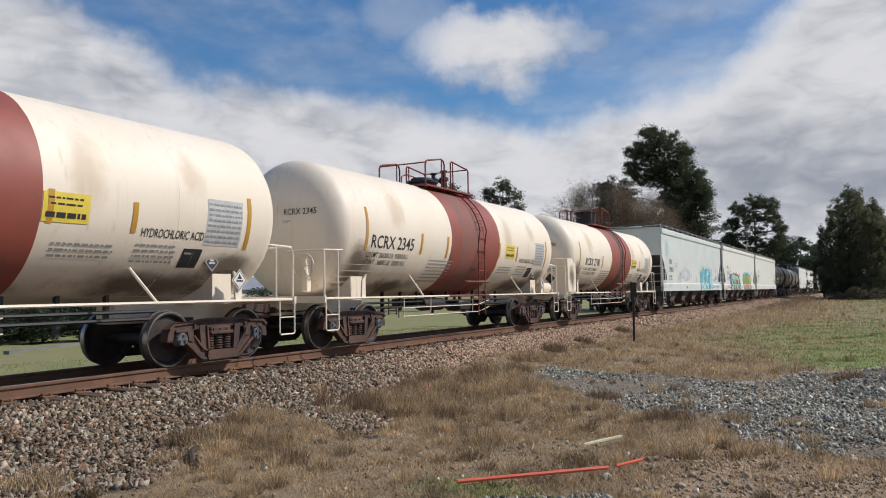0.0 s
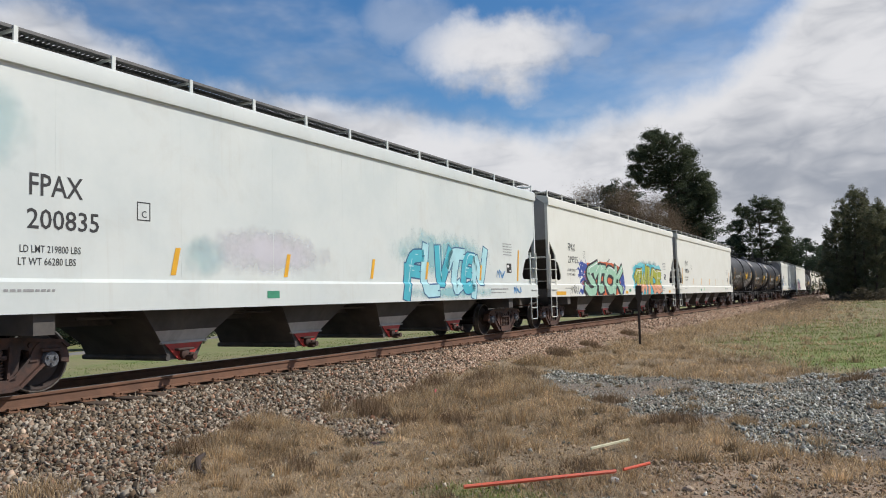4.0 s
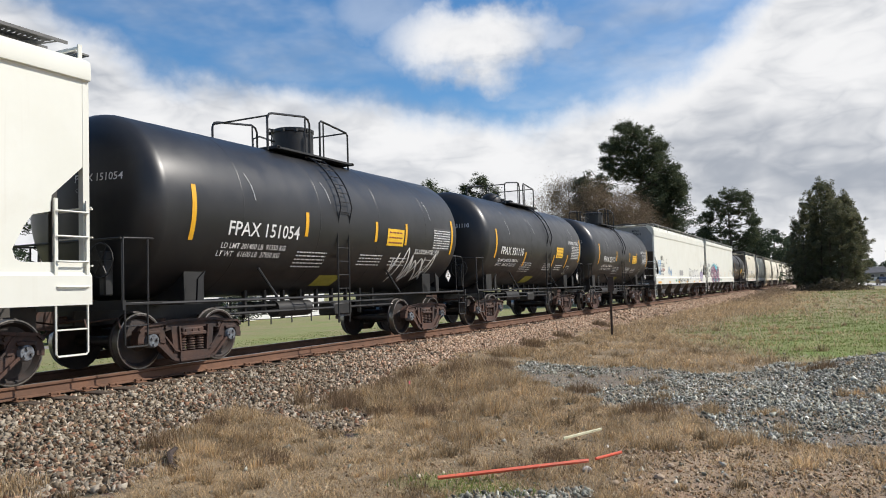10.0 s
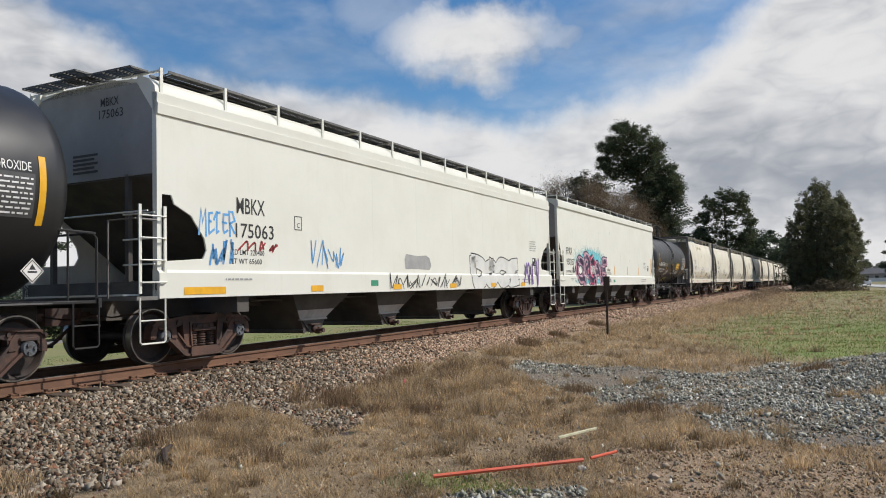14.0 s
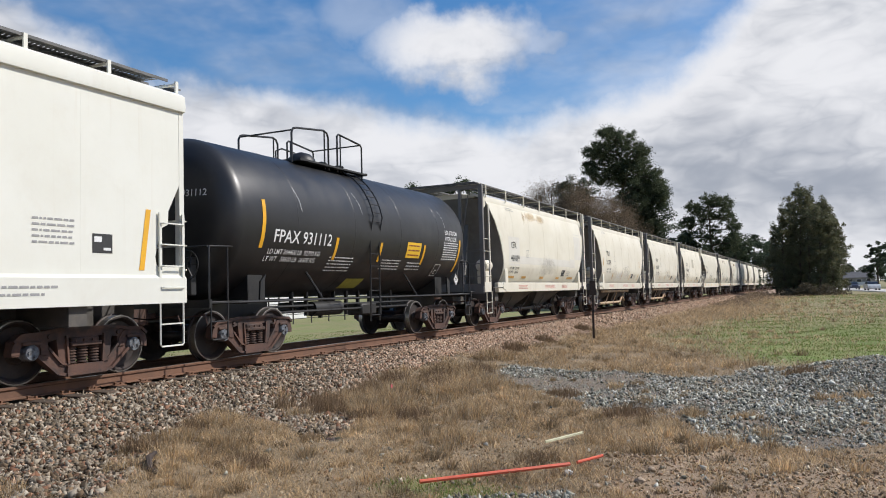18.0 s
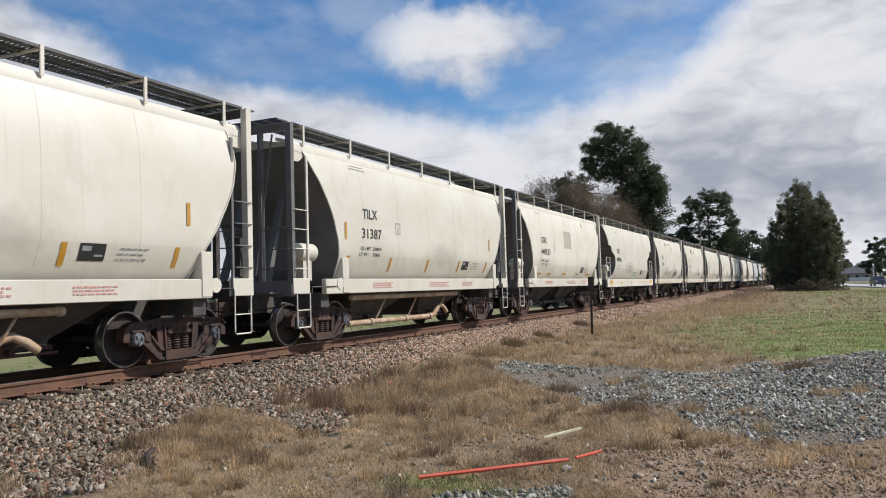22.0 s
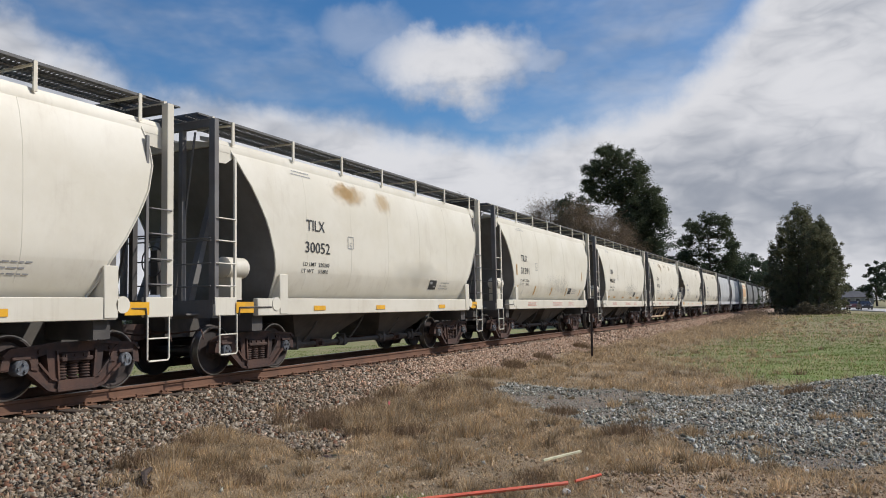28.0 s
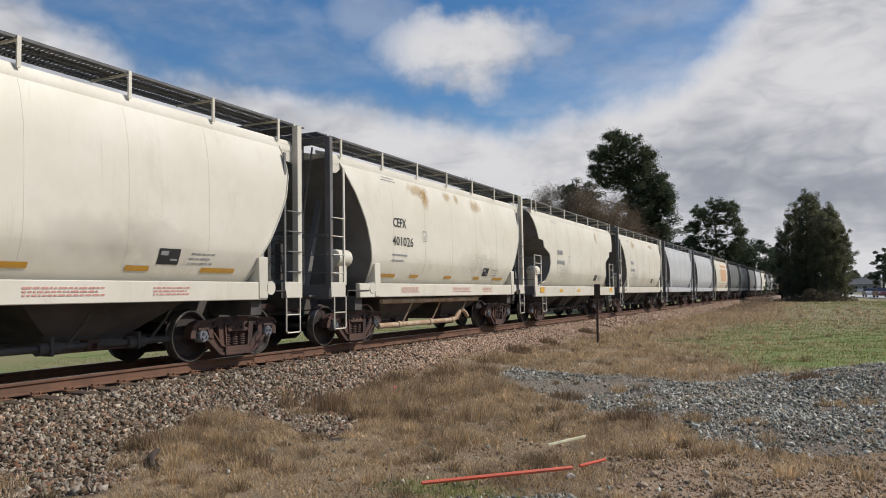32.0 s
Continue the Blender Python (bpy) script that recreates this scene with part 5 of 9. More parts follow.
def small_hopper(L, paint, label, seams=5, style="curved", pipes=False, tank_white=True):
    car = thing("covered_hopper", label, "hopper car", "cars of the train")
    half = L / 2 - 0.55
    cut = small_inset if style == "curved" else sloped_inset
    zz = [1.28, 1.4, 1.53, 1.6, 1.75, 1.9, 1.94, 1.96, 2.1, 2.3, 2.5, 2.6, 2.7, 2.9, 3.1, 3.16, 3.2, 3.3, 3.5, 3.7, 3.9, 4.05, 4.15, 4.24]
    # the two bulged side sheets
    for s in (1, -1):
        g = G()
        n = 12
        vs, fs = [], []
        for z in zz:
            for i in range(n + 1):
                y = (-half + cut(z, -1)) + (2 * half - cut(z, -1) - cut(z, 1)) * i / n
                vs.append((s * small_width(z), y, z))
        for r in range(len(zz) - 1):
            for i in range(n):
                q = (r * (n + 1) + i, r * (n + 1) + i + 1, (r + 1) * (n + 1) + i + 1, (r + 1) * (n + 1) + i)
                fs.append(q if s > 0 else q[::-1])
        g.add(vs, fs)
        ob = part("side_sheet", g, paint, car)
        for i in range(1, seams + 1):
            u = i / (seams + 1)
            rings = []
            for z in zz[3:]:
                y = (-half + 1.0) + (2 * half - 2.0) * u
                w = small_width(z)
                rings.append([(s * (w - 0.01), y - 0.02, z), (s * (w + 0.003), y - 0.006, z), (s * (w + 0.003), y + 0.006, z), (s * (w - 0.01), y + 0.02, z)][::s])
            part("weld_seam", G().loft(rings), paint, car)
        for e in (-1, 1):
            part("edge_trim", G().tube([(s * (small_width(z) + 0.004), e * (half - cut(z, e)), z) for z in zz], 0.018, 5), paint, car)
        # side sill with the raised end plates
        g = G()
        x0, x1 = sorted((s * 1.44, s * 1.56))
        open_end = style == "curved"
        reach = half - 1.15 if open_end else half
        g.box(x0, x1, -reach, reach, 1.08 if open_end else 0.98, 1.41 if open_end else 1.39, 0.012)
        part("side_sill", g, paint, car)
        for e in (-1, 1):
            if open_end:
                # upright bracket: a side flange and a tapered web
                g = G()
                y0 = -half + 1.80 if e < 0 else half - 1.40
                g.box(*sorted((s * 1.535, s * 1.575)), y0, y0 + 0.26, 1.10, 1.88, 0.012)
                part("end_plate", g, paint, car)
                g = G()
                g.prism([(s * 1.54, 1.10), (s * 1.54, 1.86), (s * 1.46, 1.84), (s * 1.22, 1.46), (s * 1.16, 1.40), (s * 1.16, 1.10)], y0 + 0.005, y0 + 0.03, "y")
                part("bracket_web", g, paint, car)
                # corner plate at the foot of the post
                g = G()
                a, b = sorted((e * (half - 0.02), e * (half - 0.58)))
                g.box(*sorted((s * 1.44, s * 1.55)), a, b, 1.10, 1.42, 0.01)
                part("corner_plate", g, paint, car)
                g = G()
                a, b = sorted((e * (half - 0.01), e * (half - (0.15 if e > 0 else 0.12))))
                x2, x3 = sorted((s * 1.40, s * 1.54))
                g.box(x2, x3, a, b, 1.30, 4.60, 0.008)
                # leading post coloured darker for its shaded side
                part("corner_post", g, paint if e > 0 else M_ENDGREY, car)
            else:
                g = G()
                for q in (0.05, 0.80):
                    g.box(*sorted((s * 1.50, s * 1.54)), *sorted((e * (half - q) - 0.02, e * (half - q) + 0.02)), 1.38, 2.56)
                for z in (1.85, 2.25, 2.55):
                    g.tube([(s * 1.52, e * (half - 0.05), z), (s * 1.52, e * (half - 0.80), z)], 0.014, 5)
                part("end_handrail", g, paint, car)
                y0, y1 = sorted((e * (half - 0.80), e * (half - 1.20)))
                stirrup(car, paint, s * 1.56, y0, y1, 0.42, 1.02)
                continue
            y0, y1 = sorted((e * (half - 0.12), e * (half - 0.56)))
            # one tall stile; the rungs reach from it to the corner post in the lower half only
            yi = e * (half - 0.56)
            lad = part("ladder", G().box(*sorted((s * 1.50, s * 1.54)), yi - 0.03, yi + 0.03, 1.10, 3.98, 0.005), paint if e < 0 else M_ENDGREY, car)
            for z in (1.62, 2.02, 2.42, 2.82):
                part("rung", G().tube([(s * 1.53, yi + e * 0.03, z), (s * 1.57, yi + e * 0.05, z), (s * 1.57, e * (half - 0.08), z), (s * 1.53, e * (half - 0.05), z)], 0.013, 5), paint if e < 0 else M_ENDGREY, lad)
            # jacking pad and brake lever by the end plate
            yj = -half + 1.70 if e < 0 else half - 1.05
            part("jack_pad", G().lathe(sorted([(s * 1.50, 0.13), (s * 1.575, 0.13)]), "x", 14, at=(0, yj, 1.30)), paint, car)
            part("release_rod", G().tube([(s * 1.56, yj + e * 0.15, 1.24), (s * 1.58, e * (half - 0.62), 1.24), (s * 1.58, e * (half - 0.60), 1.10)], 0.016, 5), M_BAY, car)
            stirrup(car, paint, s * 1.56, y0, y1, 0.42, 1.12)
        g = G()
        ring = [(1.36, 4.06), (1.405, 4.06), (1.41, 4.16), (1.36, 4.28), (1.05, 4.36), (1.05, 4.28), (1.34, 4.20)]
        e0 = half - 0.16
        g.prism([(s * a, b) for a, b in ring], -e0, e0, "y")
        part("top_chord", g, paint, car)
        # gusset where the chord meets the corner post
        for e in (-1, 1):
            g = G()
            y0 = e * (half - 0.10)
            g.prism([(y0, 4.20), (y0 - e * 0.72, 4.20), (y0 - e * 0.60, 4.02), (y0 - e * 0.35, 3.86), (y0, 3.84)], *sorted((s * 1.37, s * 1.40)))
            if style == "curved":
                part("gusset", g, paint, car)
    g = G()
    g.prism([(-1.06, 4.30), (-0.5, 4.40), (0.5, 4.40), (1.06, 4.30), (1.06, 4.24), (-1.06, 4.24)], -half + 0.5, half - 0.5, "y")
    part("roof", g, paint, car)
    g = G()
    for i in range(5):
        y = -half + 1.6 + (2 * half - 3.2) * i / 4
        part("hatch_cover", cached("hatch_cover_" + paint.name, lambda: G().lathe([(4.38, 0.36), (4.50, 0.36), (4.53, 0.30)], "z", 14), paint), paint, car, at=(0, y, 0))
    posts = [-half + 0.10] + [-half + 0.62 + (2 * half - 1.24) * i / 6 for i in range(7)] + [half - 0.10]
    roof_walk(car, half + 0.1, 4.64, posts, paint, 1.42)
    for e in (-1, 1):
        ye = e * half
        # end sheet, built as steps of the same slope
        g = G()
        rings = []
        for z in zz:
            w = small_width(z) - 0.012
            y = e * (half - cut(z, e) - 0.01)
            rings.append([(-w, y, z), (w, y, z), (w, y - e * 0.05, z), (-w, y - e * 0.05, z)][::e])
        g.loft(rings)
        # end sheet's shade is in its grey; the sides keep the body paint
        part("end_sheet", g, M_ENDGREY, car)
        # sill under the end in the same shade-darkened colour
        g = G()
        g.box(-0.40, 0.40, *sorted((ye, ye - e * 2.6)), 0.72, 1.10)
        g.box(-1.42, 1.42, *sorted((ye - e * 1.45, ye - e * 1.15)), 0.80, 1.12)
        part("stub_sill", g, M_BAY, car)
        g = G()
        g.box(-1.50, 1.50, *sorted((ye, ye - e * 0.16)), 1.06, 1.38)
        for x in (-0.72, 0.72) if style == "curved" else ():
            g.box(x - 0.045, x + 0.045, *sorted((ye - e * 0.03, ye - e * 0.13)), 1.3, 4.58)
        if style == "curved":
            g.box(-1.46, 1.46, *sorted((ye - e * 0.02, ye - e * 0.12)), 4.46, 4.60)
        for x in (-0.6, 0.6):
            q = ye - e * (cut(3.4, e) - 0.02)
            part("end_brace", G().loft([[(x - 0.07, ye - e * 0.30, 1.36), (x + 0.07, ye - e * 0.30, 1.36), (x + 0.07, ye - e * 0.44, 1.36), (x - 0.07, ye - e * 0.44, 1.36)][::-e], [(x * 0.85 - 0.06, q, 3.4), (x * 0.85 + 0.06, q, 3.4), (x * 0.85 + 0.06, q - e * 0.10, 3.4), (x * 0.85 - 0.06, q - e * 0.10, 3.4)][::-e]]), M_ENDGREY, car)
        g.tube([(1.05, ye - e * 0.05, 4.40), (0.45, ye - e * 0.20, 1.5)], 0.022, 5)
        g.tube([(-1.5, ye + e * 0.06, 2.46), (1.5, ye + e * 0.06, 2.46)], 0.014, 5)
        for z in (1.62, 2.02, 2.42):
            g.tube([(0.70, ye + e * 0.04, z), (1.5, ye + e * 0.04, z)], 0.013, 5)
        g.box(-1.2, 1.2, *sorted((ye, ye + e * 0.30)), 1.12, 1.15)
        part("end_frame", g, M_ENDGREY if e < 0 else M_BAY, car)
        g = G()
        grate(g, -1.40, 1.40, *sorted((ye - e * 0.50, ye + e * 0.26)), 4.64)
        part("end_walk", g, M_GRATE, car)
        truck(car, e * (L / 2 - 2.13) + 0.13)
        if e < 0:
            g = G()
            g.tube([(1.18, ye - e * 0.62, 1.98), (1.18, ye - e * 1.14, 1.98)], 0.20, 14)
            g.lathe([(ye - e * 0.55, 0.10), (ye - e * 0.62, 0.20)] if e < 0 else [(ye - e * 0.62, 0.2), (ye - e * 0.55, 0.1)], "y", 14, at=(1.18, 0, 1.98))
            g.box(1.0, 1.3, ye + 0.7, ye + 1.0, 1.38, 1.80)
            part("air_reservoir", g, paint, car)
            g = G()
            ring = [(0.2 + 0.27 * math.cos(a), ye - 0.10, 2.1 + 0.27 * math.sin(a)) for a in [i * 0.3927 for i in range(17)]]
            g.tube(ring, 0.014, 5)
            g.box(0.12, 0.28, ye - 0.08, ye + 0.06, 1.5, 2.3)
            part("brake_wheel", g, M_BAY, car)
    couplers(car, L / 2)
    span = 2 * half - 5.0
    bays = 2 if style == "curved" else 3
    cs = [-span / 2 + span * (i + 0.5) / bays for i in range(bays)]
    hopper_bays(car, cs, span / bays * 1.02, paint, 1.08, M_TRUCK, lo=0.40, hi=1.34, top=1.36)
    if not pipes:
        g = G().tube([(0.72, -span / 2 - 0.3, 0.42), (0.72, span / 2 + 0.3, 0.44)], 0.055, 8)
        for y in (-span * 0.38, -span * 0.12, span * 0.14, span * 0.36):
            g.tube([(0.72, y - 0.18, 0.43), (0.72, y + 0.18, 0.43)], 0.10, 10)
            g.box(0.60, 0.84, y - 0.03, y + 0.03, 0.32, 0.60, 0.01)
            g.tube([(0.72, y + 0.3, 0.44), (0.95, y + 0.45, 0.80), (1.0, y + 0.6, 1.05)], 0.022, 6)
        part("outlet_pipe", g, M_BAY, car, "dark outlet pipe with valves under the hoppers")
    if pipes:
        g = G()
        g.tube([(1.32, -half + 2.5, 0.97), (1.32, 2.2, 0.97)], 0.06, 10)
        g.tube([(1.32, 2.13, 0.97), (1.32, 2.23, 0.97)], 0.072, 10)
        g.tube([(1.1, -half + 2.7, 0.36), (1.1, 0.9, 0.36)], 0.07, 10)
        for y in (-2.4, -0.6, 0.85):
            g.tube([(1.1, y - 0.05, 0.36), (1.1, y + 0.05, 0.36)], 0.095, 10)
        g.tube([(1.1, 0.9, 0.36), (1.1, 1.15, 0.40), (1.12, 1.38, 0.60), (1.12, 1.6, 0.66), (1.12, 1.82, 0.56), (1.1, 2.0, 0.44)], 0.065, 10)
        for y in (-2.2, -0.5, 1.3):
            g.tube([(1.1, y, 0.36), (1.3, y + 0.3, 1.0)], 0.022, 5)
        part("discharge_pipe", g, mat("rusty_cream_pipe", (0.52, 0.42, 0.30), (0.35, 0.22, 0.12), 4, 0.7), car)
    return car
# ---- the train: each car's ends, in metres up the line at the start ----
TRAIN = []


def into_train(ob, a, b):
    TRAIN.append((ob, (a + b) / 2))
    return ob


def build_train():
    acid = "cream tank car with red oxide band and rust-stained sides"
    t1 = tank_car(14.6, 1.52, 2.60, M_CREAM, M_CREAM, M_CREAM, acid, M_BAND, (-1.45, 1.62), "open", ladder_y=0.35)
    into_train(t1, -2.7, 11.95)
    into_train(copy_thing(t1, Matrix()), 11.95, 26.5)
    t2 = tank_car(14.7, 1.52, 2.60, M_CREAM, M_CREAM, M_CREAM, "cream tank car with red oxide band and dark spill streak", M_BAND, (-1.15, 1.95), "drum", ladder_y=0.62)
    into_train(t2, 26.5, 41.2)
    into_train(long_hopper(20.1, M_PALE, "pale grey-green covered hopper car with teal graffiti"), 41.2, 61.3)
    h = long_hopper(20.1, M_WHITE, "white covered hopper car with green and yellow graffiti")
    into_train(h, 61.3, 81.6)
    into_train(copy_thing(h, Matrix()), 81.6, 101.3)
    t = tank_car(12.95, 1.56, 2.68, M_BLACK, M_BLACKTRIM, M_BLACKTRIM, "black tank car with yellow reflectors and white lettering", None, housing="drum", tank_short=1.40, ladder_y=-0.3, small=True)
    into_train(t, 101.2, 114.1)
    tb = tank_car(12.1, 1.56, 2.68, M_BLACK, M_BLACKTRIM, M_BLACKTRIM, "black tank car with yellow reflectors and low valve fittings", None, housing="open", tank_short=1.40, ladder_y=0.72, small=True)
    into_train(tb, 114.2, 126.1)
    into_train(copy_thing(t, Matrix()), 126.1, 139.0)
    into_train(long_hopper(20.2, M_WHITE, "white covered hopper car with rounded roof edge and graffiti", rounded=True, porch=0.42, gate=M_BAY), 138.95, 159.15)
    into_train(long_hopper(19.0, M_WHITE, "white covered hopper car with pink graffiti", notch_size=0.5, gate=M_BAY), 159.05, 178.05)
    tc = tank_car(12.4, 1.56, 2.68, M_BLACK, M_BLACKTRIM, M_BLACKTRIM, "black tank car with yellow reflectors and low valve fittings", None, housing="open", tank_short=1.45, ladder_y=-0.2, small=True)
    into_train(tc, 177.75, 190.2)
    ends = [190.2, 203.5, 217.2, 230.4, 243.8, 257.1, 270.15, 283.5, 297.1, 310.2, 323.6, 337.0]
    while len(ends) < 32:
        ends.append(ends[-1] + 13.4)
    s1 = small_hopper(13.35, M_SMALL, "off-white covered hopper car with bulged sides")
    s2 = small_hopper(13.35, M_SMALL, "off-white covered hopper car with discharge pipes underneath", pipes=True)
    s3 = small_hopper(13.35, M_SMALL, "off-white covered hopper car with sloped cut-away ends", style="sloped")
    s4 = small_hopper(13.35, M_LIGHTHOP, "light grey covered hopper car with bulged sides")
    s5 = small_hopper(13.35, M_GREYHOP, "dark grey covered hopper car with bulged sides")
    kinds = "1 2 2 1 3 1 1 1 1 2 3 1 4 4 1 5 5 5 4 1 5 4 5 1 5 5 1 4 5".split()
    used = set()
    for i in range(len(ends) - 1):
        k = kinds[i] if i < len(kinds) else "1"
        proto = {"1": s1, "2": s2, "3": s3, "4": s4, "5": s5}[k]
        ob = proto if k not in used else copy_thing(proto, Matrix())
        used.add(k)
        into_train(ob, ends[i] - 0.13, ends[i + 1] - 0.13)


build_train()
# ---- lettering, reflectors and graffiti ----
def flat_poly(g, pts, x):
    """A thin flat shape on the lit side."""
    area = sum(pts[i][0] * pts[(i + 1) % len(pts)][1] - pts[(i + 1) % len(pts)][0] * pts[i][1] for i in range(len(pts)))
    if area < 0:
        pts = pts[::-1]
    return g.add([(x, a, b) for a, b in pts], [tuple(range(len(pts)))])


def ribbon(g, pts, w, x, wrap=None):
    """A brushed line of width w through pts."""
    put = (lambda a, b: (wrap(b) + 0.007, a, b)) if wrap else (lambda a, b: (x, a, b))
    if wrap:
        fine = [pts[0]]
        for (a, b), (c, d) in zip(pts, pts[1:]):
            n = max(1, math.ceil(math.hypot(c - a, d - b) / 0.10))
            fine += [(a + (c - a) * i / n, b + (d - b) * i / n) for i in range(1, n + 1)]
        pts = fine
    for (a, b), (c, d) in zip(pts, pts[1:]):
        l = math.hypot(c - a, d - b) or 1e-6
        ux, uz = (c - a) / l, (d - b) / l
        nx, nz = -uz * w / 2, ux * w / 2
        a, b, c, d = a - ux * w * 0.4, b - uz * w * 0.4, c + ux * w * 0.4, d + uz * w * 0.4
        g.add([put(a - nx, b - nz), put(c - nx, d - nz), put(c + nx, d + nz), put(a + nx, b + nz)], [(0, 1, 2, 3)])


def spray(name, c):
    return mat("spray_" + name, c, tuple(v * 0.86 for v in c), 3.0, 0.6, fine=0.03)


def stain(name, c, amount=0.8, scale=5.0):
    """Thin see-through dirt or overspray that thins out in a ragged way towards its rim."""
    if name in MATS:
        return MATS[name]
    m = bpy.data.materials.new(name)
    m.use_nodes = True
    k = Nodes(m.node_tree)
    out = k.n("ShaderNodeOutputMaterial")
    b, clear, both = k.n("ShaderNodeBsdfPrincipled"), k.n("ShaderNodeBsdfTransparent"), k.n("ShaderNodeMixShader")
    p = k.n("ShaderNodeTexCoord")
    sep = k.n("ShaderNodeSeparateXYZ")
    k.link(p.outputs["Generated"], sep.inputs[0])
    u, v = (k.math("SUBTRACT", k.math("MULTIPLY", sep.outputs[i], 2.0), 1.0) for i in (1, 2))
    r = k.math("SQRT", k.math("ADD", k.math("MULTIPLY", u, u), k.math("MULTIPLY", v, v)))
    r = k.math("ADD", r, k.math("MULTIPLY", k.math("SUBTRACT", k.noise(p.outputs["Object"], scale, 7, 0.65), 0.5), 1.3))
    k.link(k.math("MULTIPLY", k.ramp(r, 1.0, 0.25), amount), both.inputs[0])
    k.link(k.mix(k.noise(p.outputs["Object"], 3.0, 5, 0.6), tuple(c), tuple(q * 0.7 for q in c)), b.inputs["Base Color"])
    b.inputs["Roughness"].default_value = 0.85
    k.link(clear.outputs[0], both.inputs[1])
    k.link(b.outputs[0], both.inputs[2])
    k.link(both.outputs[0], out.inputs[0])
    MATS[name] = m
    return m


def side_x(z):
    """The flat side of a long hopper with its proud sill."""
    return HW + 0.05 * min(max((1.53 - z) / 0.05, 0.0), 1.0)


def clipped(poly, lo, hi):
    """The part of a convex polygon (along, up) that lies between two heights."""
    for level, keep in ((lo, 1), (hi, -1)):
        out = []
        for i, (a, b) in enumerate(poly):
            c, d = poly[i - 1]
            if (keep * (b - level) >= 0) != (keep * (d - level) >= 0):
                u = (level - d) / (b - d)
                out.append((c + (a - c) * u, level))
            if keep * (b - level) >= 0:
                out.append((a, b))
        poly = out
    return poly


def decal(g, poly, lift, lo=0.0, hi=9.0):
    """Paint laid over the side and down over the sill."""
    if sum(poly[i - 1][0] * poly[i][1] - poly[i][0] * poly[i - 1][1] for i in range(len(poly))) < 0:
        poly = poly[::-1]
    for a, b in ((1.09, 1.48), (1.48, 1.53), (1.53, 5.0)):
        q = clipped(poly, max(a, lo), min(b, hi))
        if len(q) > 2 and max(p[1] for p in q) - min(p[1] for p in q) > 0.002:
            g.add([(side_x(z) + lift, y, z) for y, z in q], [tuple(range(len(q)))])


def brush(g, pts, w, lift, lo=0.0, hi=9.0, taper=1.0):
    """A sprayed stroke through pts with mitred corners."""
    n = len(pts)
    edge = []
    for i, (a, b) in enumerate(pts):
        p, q = pts[max(i - 1, 0)], pts[min(i + 1, n - 1)]
        d0 = Vector((a - p[0], b - p[1])).normalized() if i else Vector((q[0] - a, q[1] - b)).normalized()
        d1 = Vector((q[0] - a, q[1] - b)).normalized() if i < n - 1 else d0
        m = (d0 + d1)
        m = m.normalized() if m.length > 0.05 else d1
        k = min(1.0 / max(m.dot(d0), 0.55), 1.8) * w / 2 * (1 - (1 - taper) * i / max(n - 1, 1))
        e = d0 * (-w * 0.4 if i == 0 else w * 0.4 if i == n - 1 else 0)
        edge.append(((a + e.x - m.y * k, b + e.y + m.x * k), (a + e.x + m.y * k, b + e.y - m.x * k)))
    for (l0, r0), (l1, r1) in zip(edge, edge[1:]):
        decal(g, [r0, r1, l1, l0], lift, lo, hi)


# strokes of painted letters on a ten by ten grid, along then up
GLYPHS = {"S": "99 58 27 26 54 83 81 40 02", "T": "06 28 98|58 44 41 72", "C": "97 68 38 15 23 51 92", "K": "39 21|99 55 45 91", "W": "18 21 56 71 99", "I": "59 40", "E": "98 38 22 41 92|35 75",
          "O": "58 27 14 31 61 84 87 58", "D": "19 20 61 94 87 49 19", "R": "20 29 79 96 45 91", "N": "10 29 71 99", "M": "00 29 54 89 90", "A": "00 49 90|24 74", "V": "19 41 99", "L": "29 21 91", "F": "10 28 98|15 75", "P": "20 29 79 86 25"}


def glyph(letter):
    return [[(int(q[0]) / 9, int(q[1]) / 9) for q in line.split()] for line in GLYPHS[letter].split("|")]


def cloudy(y0, y1, z0, z1, rnd, n=30, amp=0.14):
    """A ragged round patch as separate wedges about its middle."""
    cy, cz = (y0 + y1) / 2, (z0 + z1) / 2
    rim = []
    for i in range(n):
        a = 2 * math.pi * i / n
        r = (abs(math.cos(a)) ** 4 + abs(math.sin(a)) ** 4) ** -0.25 * (1 + rnd.uniform(-amp, amp))
        rim.append((cy + r * math.cos(a) * (y1 - y0) / 2, cz + r * math.sin(a) * (z1 - z0) / 2))
    return [[(cy, cz), rim[i], rim[(i + 1) % n]] for i in range(n)]


def eased(line):
    """Rounds the corners of a stroke."""
    for _ in range(2):
        line = [line[0]] + [(a * u + c * (1 - u), b * u + d * (1 - u)) for (a, b), (c, d) in zip(line, line[1:]) for u in (0.75, 0.25)] + [line[-1]]
    return line


